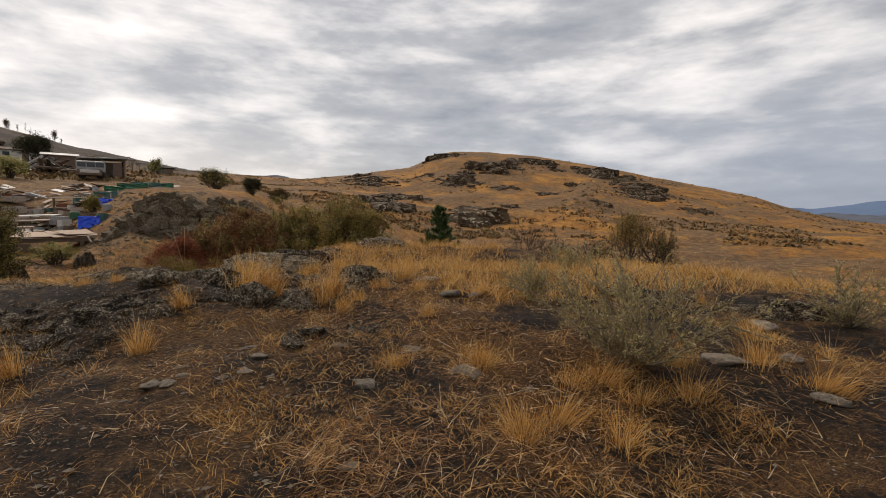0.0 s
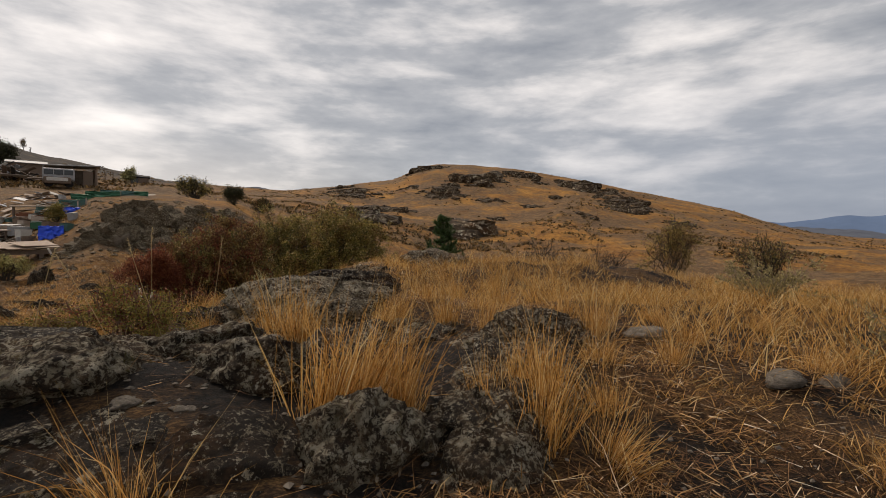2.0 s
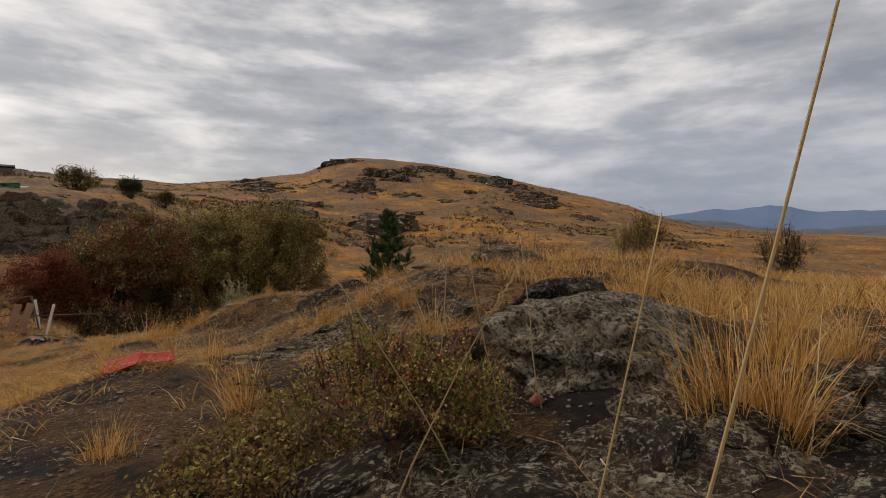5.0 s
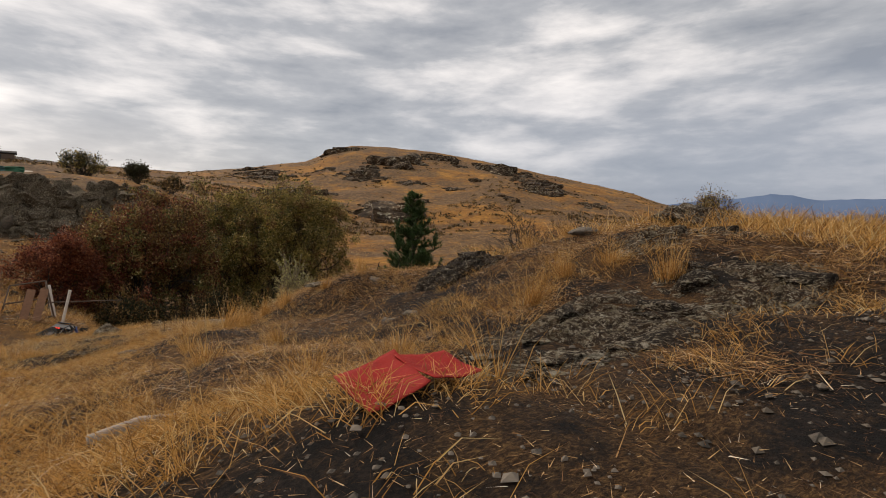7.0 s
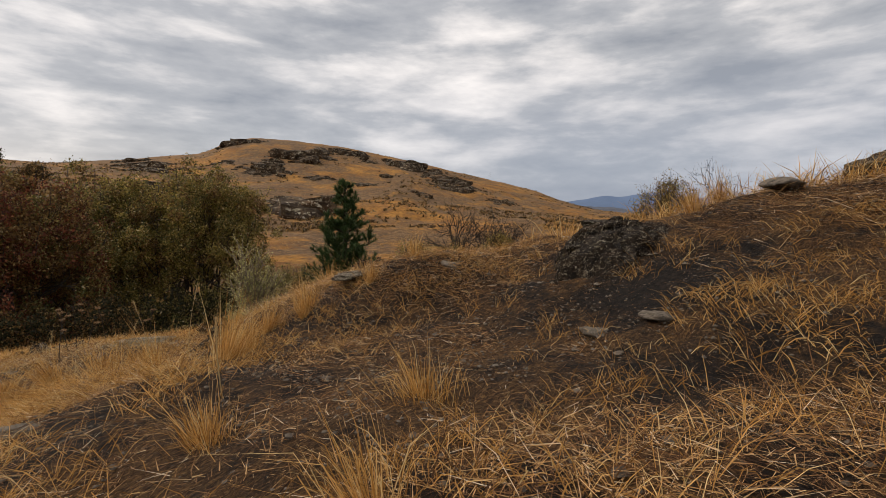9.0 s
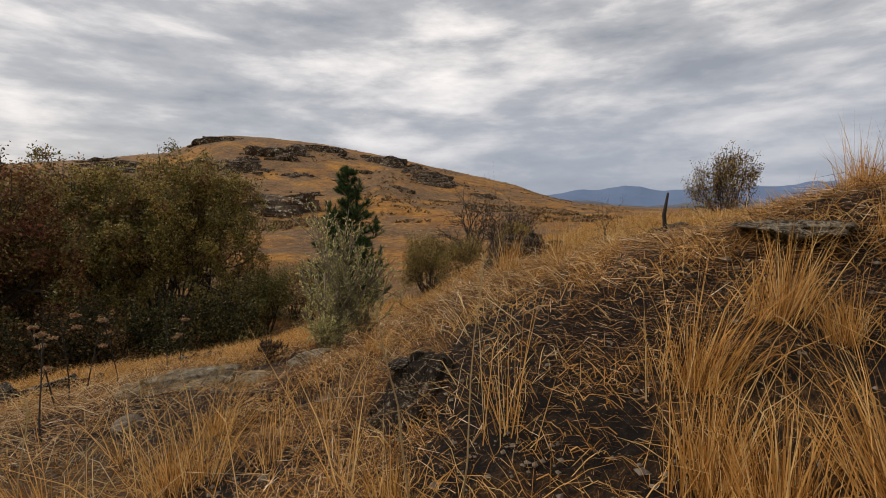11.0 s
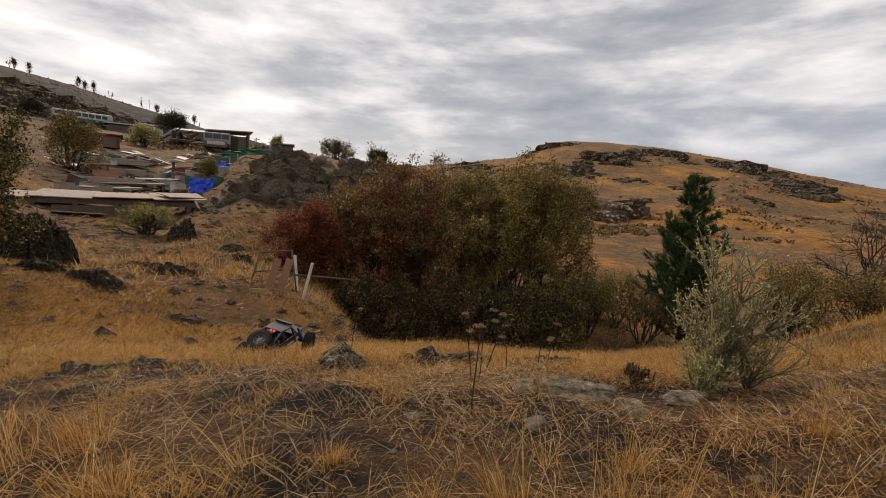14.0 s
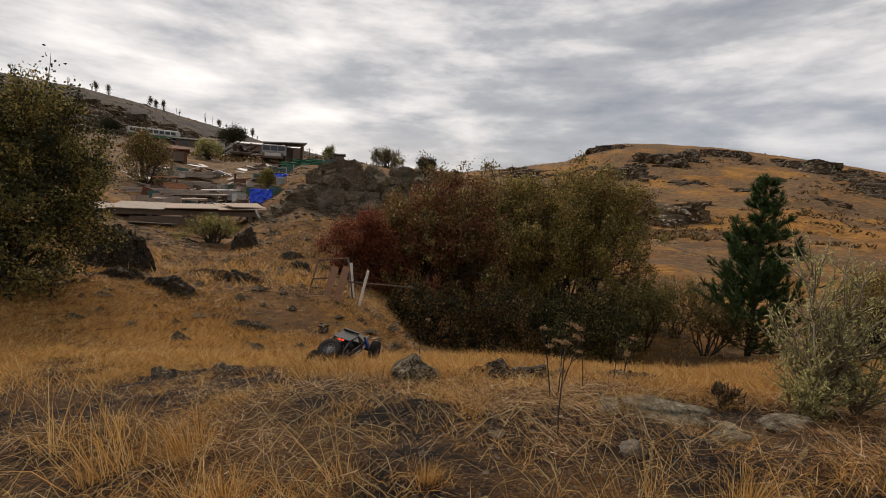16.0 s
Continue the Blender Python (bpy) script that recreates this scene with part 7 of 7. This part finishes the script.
def wheel_meshes():
    """Tyre with blocky tread, and a spoked rim; the axle runs along y."""
    prof = [(0.036, -0.026), (0.046, -0.029), (0.058, -0.029), (0.066, -0.024), (0.068, -0.012), (0.0685, 0.0), (0.068, 0.012), (0.066, 0.024), (0.058, 0.029), (0.046, 0.029), (0.036, 0.026)]
    n = 48
    v, f = [], []
    for k in range(n):
        a = 2 * np.pi * k / n
        for r, w in prof:
            v.append((r * math.cos(a), w, r * math.sin(a)))
    m = len(prof)
    for k in range(n):
        for j in range(m - 1):
            p, q = k * m + j, ((k + 1) % n) * m + j
            f.append((p, q, q + 1, p + 1))
    bm = bmesh.new()
    vs = [bm.verts.new(c) for c in v]
    for q in f:
        bm.faces.new([vs[i] for i in q])
    for k in range(26):
        a = 2 * np.pi * k / 26
        for j, w in enumerate((-0.020, -0.007, 0.007, 0.020)):
            b = a + (0.06 if j in (1, 2) else -0.05) + (0.05 if j > 1 else 0)
            turn = Matrix.Rotation(-b, 4, "Y") @ Matrix.Rotation(radians(18 if j % 2 else -18), 4, "X")
            box_mesh((0.009, 0.010, 0.0105), 0, (0.0685 * math.cos(b), w, 0.0685 * math.sin(b)), turn, bm)
    tyre = bpy.data.meshes.new("tyre")
    bm.normal_update()
    bm.to_mesh(tyre)
    bm.free()
    tyre.materials.append(M_TYRE)
    bm = bmesh.new()
    for r0, r1, w in ((0.037, 0.034, -0.024), (0.037, 0.034, 0.024)):
        ring = [[bm.verts.new((r * math.cos(a), w + dw, r * math.sin(a))) for a in np.linspace(0, 2 * np.pi, 28, endpoint=False)] for r, dw in ((r0, 0), (r1, 0), (r1, -0.01 * np.sign(w)), (r0, -0.01 * np.sign(w)))]
        for i in range(4):
            for k in range(28):
                bm.faces.new([ring[i][k], ring[i][(k + 1) % 28], ring[(i + 1) % 4][(k + 1) % 28], ring[(i + 1) % 4][k]])
    for k in range(8):
        a = 2 * np.pi * k / 8
        box_mesh((0.026, 0.006, 0.007), 0, (0.021 * math.cos(a), 0.014, 0.021 * math.sin(a)), Matrix.Rotation(-a, 4, "Y"), bm)
        box_mesh((0.026, 0.006, 0.007), 0, (0.021 * math.cos(a), -0.014, 0.021 * math.sin(a)), Matrix.Rotation(-a, 4, "Y"), bm)
    hub = bmesh.ops.create_cone(bm, cap_ends=True, segments=16, radius1=0.011, radius2=0.011, depth=0.04)["verts"]
    bmesh.ops.rotate(bm, matrix=Matrix.Rotation(radians(90), 3, "X"), verts=hub)
    barrel = bmesh.ops.create_cone(bm, cap_ends=False, segments=28, radius1=0.036, radius2=0.036, depth=0.05)["verts"]
    bmesh.ops.rotate(bm, matrix=Matrix.Rotation(radians(90), 3, "X"), verts=barrel)
    rim = bpy.data.meshes.new("rim")
    bm.normal_update()
    bm.to_mesh(rim)
    bm.free()
    rim.materials.append(M_ALLOY)
    return tyre, rim


def rod(name, pts, radius, mat, parent, label="", sides=8):
    v, f = tube(pts, [radius] * len(pts), sides)
    return child(name, raw_mesh(name, v, f, mat, True), parent, label)


def buggy(m):
    """x ahead, y to its left, z up; metres."""
    car = thing("toy_rock_buggy", "black radio-controlled rock buggy with roll cage and dusty tyres", "toy car", m=m)
    tyre, rim = wheel_meshes()
    base, half, axle_z = 0.178, 0.122, 0.068

    def wheel(name, at, turn=(0, 0, 0)):
        t = child(name, tyre, car, "", pose(*at, *turn))
        child("rim", rim, t)

    for sx, steer in ((1, 12), (-1, 0)):
        for sy in (1, -1):
            wheel("tyre", (sx * base, sy * half, axle_z), (0, 0, steer))
        rod("axle", [(sx * base, -half, axle_z), (sx * base, half, axle_z)], 0.011, M_BLACK, car)
        part("axle_case", box_mesh((0.045, 0.05, 0.045), 0.01), M_BLACK, car, "", pose(sx * base, 0.015, axle_z))
        for sy in (1, -1):
            rod("link", [(sx * base, sy * 0.05, axle_z + 0.01), (sx * 0.045, sy * 0.035, 0.085)], 0.005, M_BLACK, car)
            foot, head = Vector((sx * base * 0.95, sy * 0.075, axle_z + 0.01)), Vector((sx * (0.09 if sx < 0 else 0.12), sy * 0.062, 0.185))
            rod("shock_body", [foot, head], 0.007, M_GREY, car)
            pts = []
            for k in range(90):
                u = k / 89
                c = foot + (head - foot) * (0.12 + 0.62 * u)
                a = u * 2 * np.pi * 8
                side = (head - foot).orthogonal().normalized()
                other = (head - foot).normalized().cross(side)
                pts.append(c + (side * math.cos(a) + other * math.sin(a)) * 0.0125)
            rod("spring", pts, 0.0019, M_SPRING, car, "bright blue coil spring", 5)
    # hull
    part("skid_plate", box_mesh((0.22, 0.07, 0.012), 0.004), M_BLACK, car, "", pose(0, 0, 0.085))

    def panel(name, corners, thick, mat, label=""):
        bm = bmesh.new()
        fr = [bm.verts.new(c) for c in corners]
        face = bm.faces.new(fr)
        got = bmesh.ops.extrude_face_region(bm, geom=[face])["geom"]
        face.normal_update()
        bmesh.ops.translate(bm, vec=face.normal * thick, verts=[g for g in got if isinstance(g, bmesh.types.BMVert)])
        bmesh.ops.recalc_face_normals(bm, faces=bm.faces)
        return part(name, bm, mat, car, label)

    for sy in (1, -1):
        side = [(0.19, sy * 0.055, 0.145), (0.19, sy * 0.05, 0.11), (0.10, sy * 0.062, 0.088), (-0.06, sy * 0.068, 0.088), (-0.07, sy * 0.072, 0.152), (0.06, sy * 0.072, 0.150)]
        panel("side_panel", side if sy > 0 else side[::-1], -0.003, M_PANEL, "black side panel with white lettering bars")
        block("decal_bar", (0.075, 0.0012, 0.014), M_DECAL, car, (0.025, sy * 0.0755, 0.117), (0, 0, 0))
        block("decal_bar", (0.035, 0.0012, 0.004), M_DECAL, car, (0.02, sy * 0.0755, 0.100), (0, 0, 0))
        block("decal_bar", (0.022, 0.0012, 0.009), M_DECAL_ORANGE, car, (0.088, sy * 0.0755, 0.135), (0, 0, 0))
        bm = bmesh.new()
        bmesh.ops.create_cone(bm, cap_ends=True, segments=24, radius1=0.013, radius2=0.013, depth=0.0014)
        disc = part("number_disc", bm, M_DECAL, car, "white round number disc", pose(0.105, sy * 0.0745, 0.118, 90, 0, 0))
        font = bpy.data.curves.new("race_number", "FONT")
        font.body, font.size, font.align_x, font.align_y, font.extrude = "8", 0.021, "CENTER", "CENTER", 0.0003
        txt = new("race_number", font)
        txt.parent = disc
        txt.matrix_basis = pose(0, 0, 0.001 if sy < 0 else -0.001, 0 if sy < 0 else 180, 0, 0 if sy < 0 else 180)
        font.materials.append(M_BLACK)
        # cage
        tubes = [[(0.10, sy * 0.07, 0.153), (0.035, sy * 0.062, 0.225), (-0.07, sy * 0.06, 0.232)], [(-0.07, sy * 0.06, 0.232), (-0.205, sy * 0.062, 0.16)], [(0.19, sy * 0.055, 0.148), (0.06, sy * 0.074, 0.156), (-0.07, sy * 0.075, 0.156), (-0.21, sy * 0.062, 0.156)],
                 [(-0.06, sy * 0.072, 0.155), (-0.055, sy * 0.06, 0.23)], [(-0.06, sy * 0.07, 0.09), (-0.20, sy * 0.055, 0.15)], [(0.065, sy * 0.074, 0.155), (0.03, sy * 0.062, 0.225)]]
        for k, t in enumerate(tubes):
            rod("cage_tube", t, 0.0052, M_BLACK, car)
    for x_, z_ in ((0.035, 0.225), (-0.07, 0.232), (-0.205, 0.16)):
        rod("cage_tube", [(x_, -0.062, z_), (x_, 0.062, z_)], 0.0052, M_BLACK, car)
    panel("hood", [(0.20, -0.052, 0.148), (0.20, 0.052, 0.148), (0.095, 0.068, 0.160), (0.095, -0.068, 0.160)], 0.003, M_GREY, "dusty grey hood")
    panel("roof", [(0.035, -0.062, 0.229), (0.035, 0.062, 0.229), (-0.075, 0.060, 0.237), (-0.075, -0.060, 0.237)], 0.003, M_GREY, "dusty roof panel")
    part("light_bar", box_mesh((0.016, 0.115, 0.014), 0.003), M_BLACK, car, "", pose(0.045, 0, 0.238))
    part("dashboard", box_mesh((0.03, 0.11, 0.03), 0.006), M_BLACK, car, "", pose(0.075, 0, 0.15))
    for sy in (1, -1):
        part("seat", box_mesh((0.025, 0.045, 0.085), 0.008), M_BLACK, car, "", pose(-0.035, sy * 0.03, 0.15, 0, -12, 0))
        part("tail_lamp", box_mesh((0.004, 0.014, 0.008), 0.001), lamp_mat, car, "lit red tail lamp", pose(-0.079, sy * 0.012, 0.229))
    part("lamp_bar", box_mesh((0.006, 0.05, 0.014), 0.001), M_BLACK, car, "", pose(-0.075, 0, 0.229))
    part("rear_deck", box_mesh((0.11, 0.10, 0.006), 0.002), M_GREY, car, "dusty rear deck", pose(-0.145, 0, 0.150))
    part("motor_box", box_mesh((0.08, 0.06, 0.05), 0.01), M_BLACK, car, "", pose(0.02, 0, 0.115))
    wheel("spare_tyre", (-0.20, 0, 0.205), (62, 0, 90))
    return car


CAR_X, CAR_Y = -2.24, 11.25
buggy(pose(CAR_X, CAR_Y, gz(CAR_X, CAR_Y) + 0.005, 10, -7, 66))
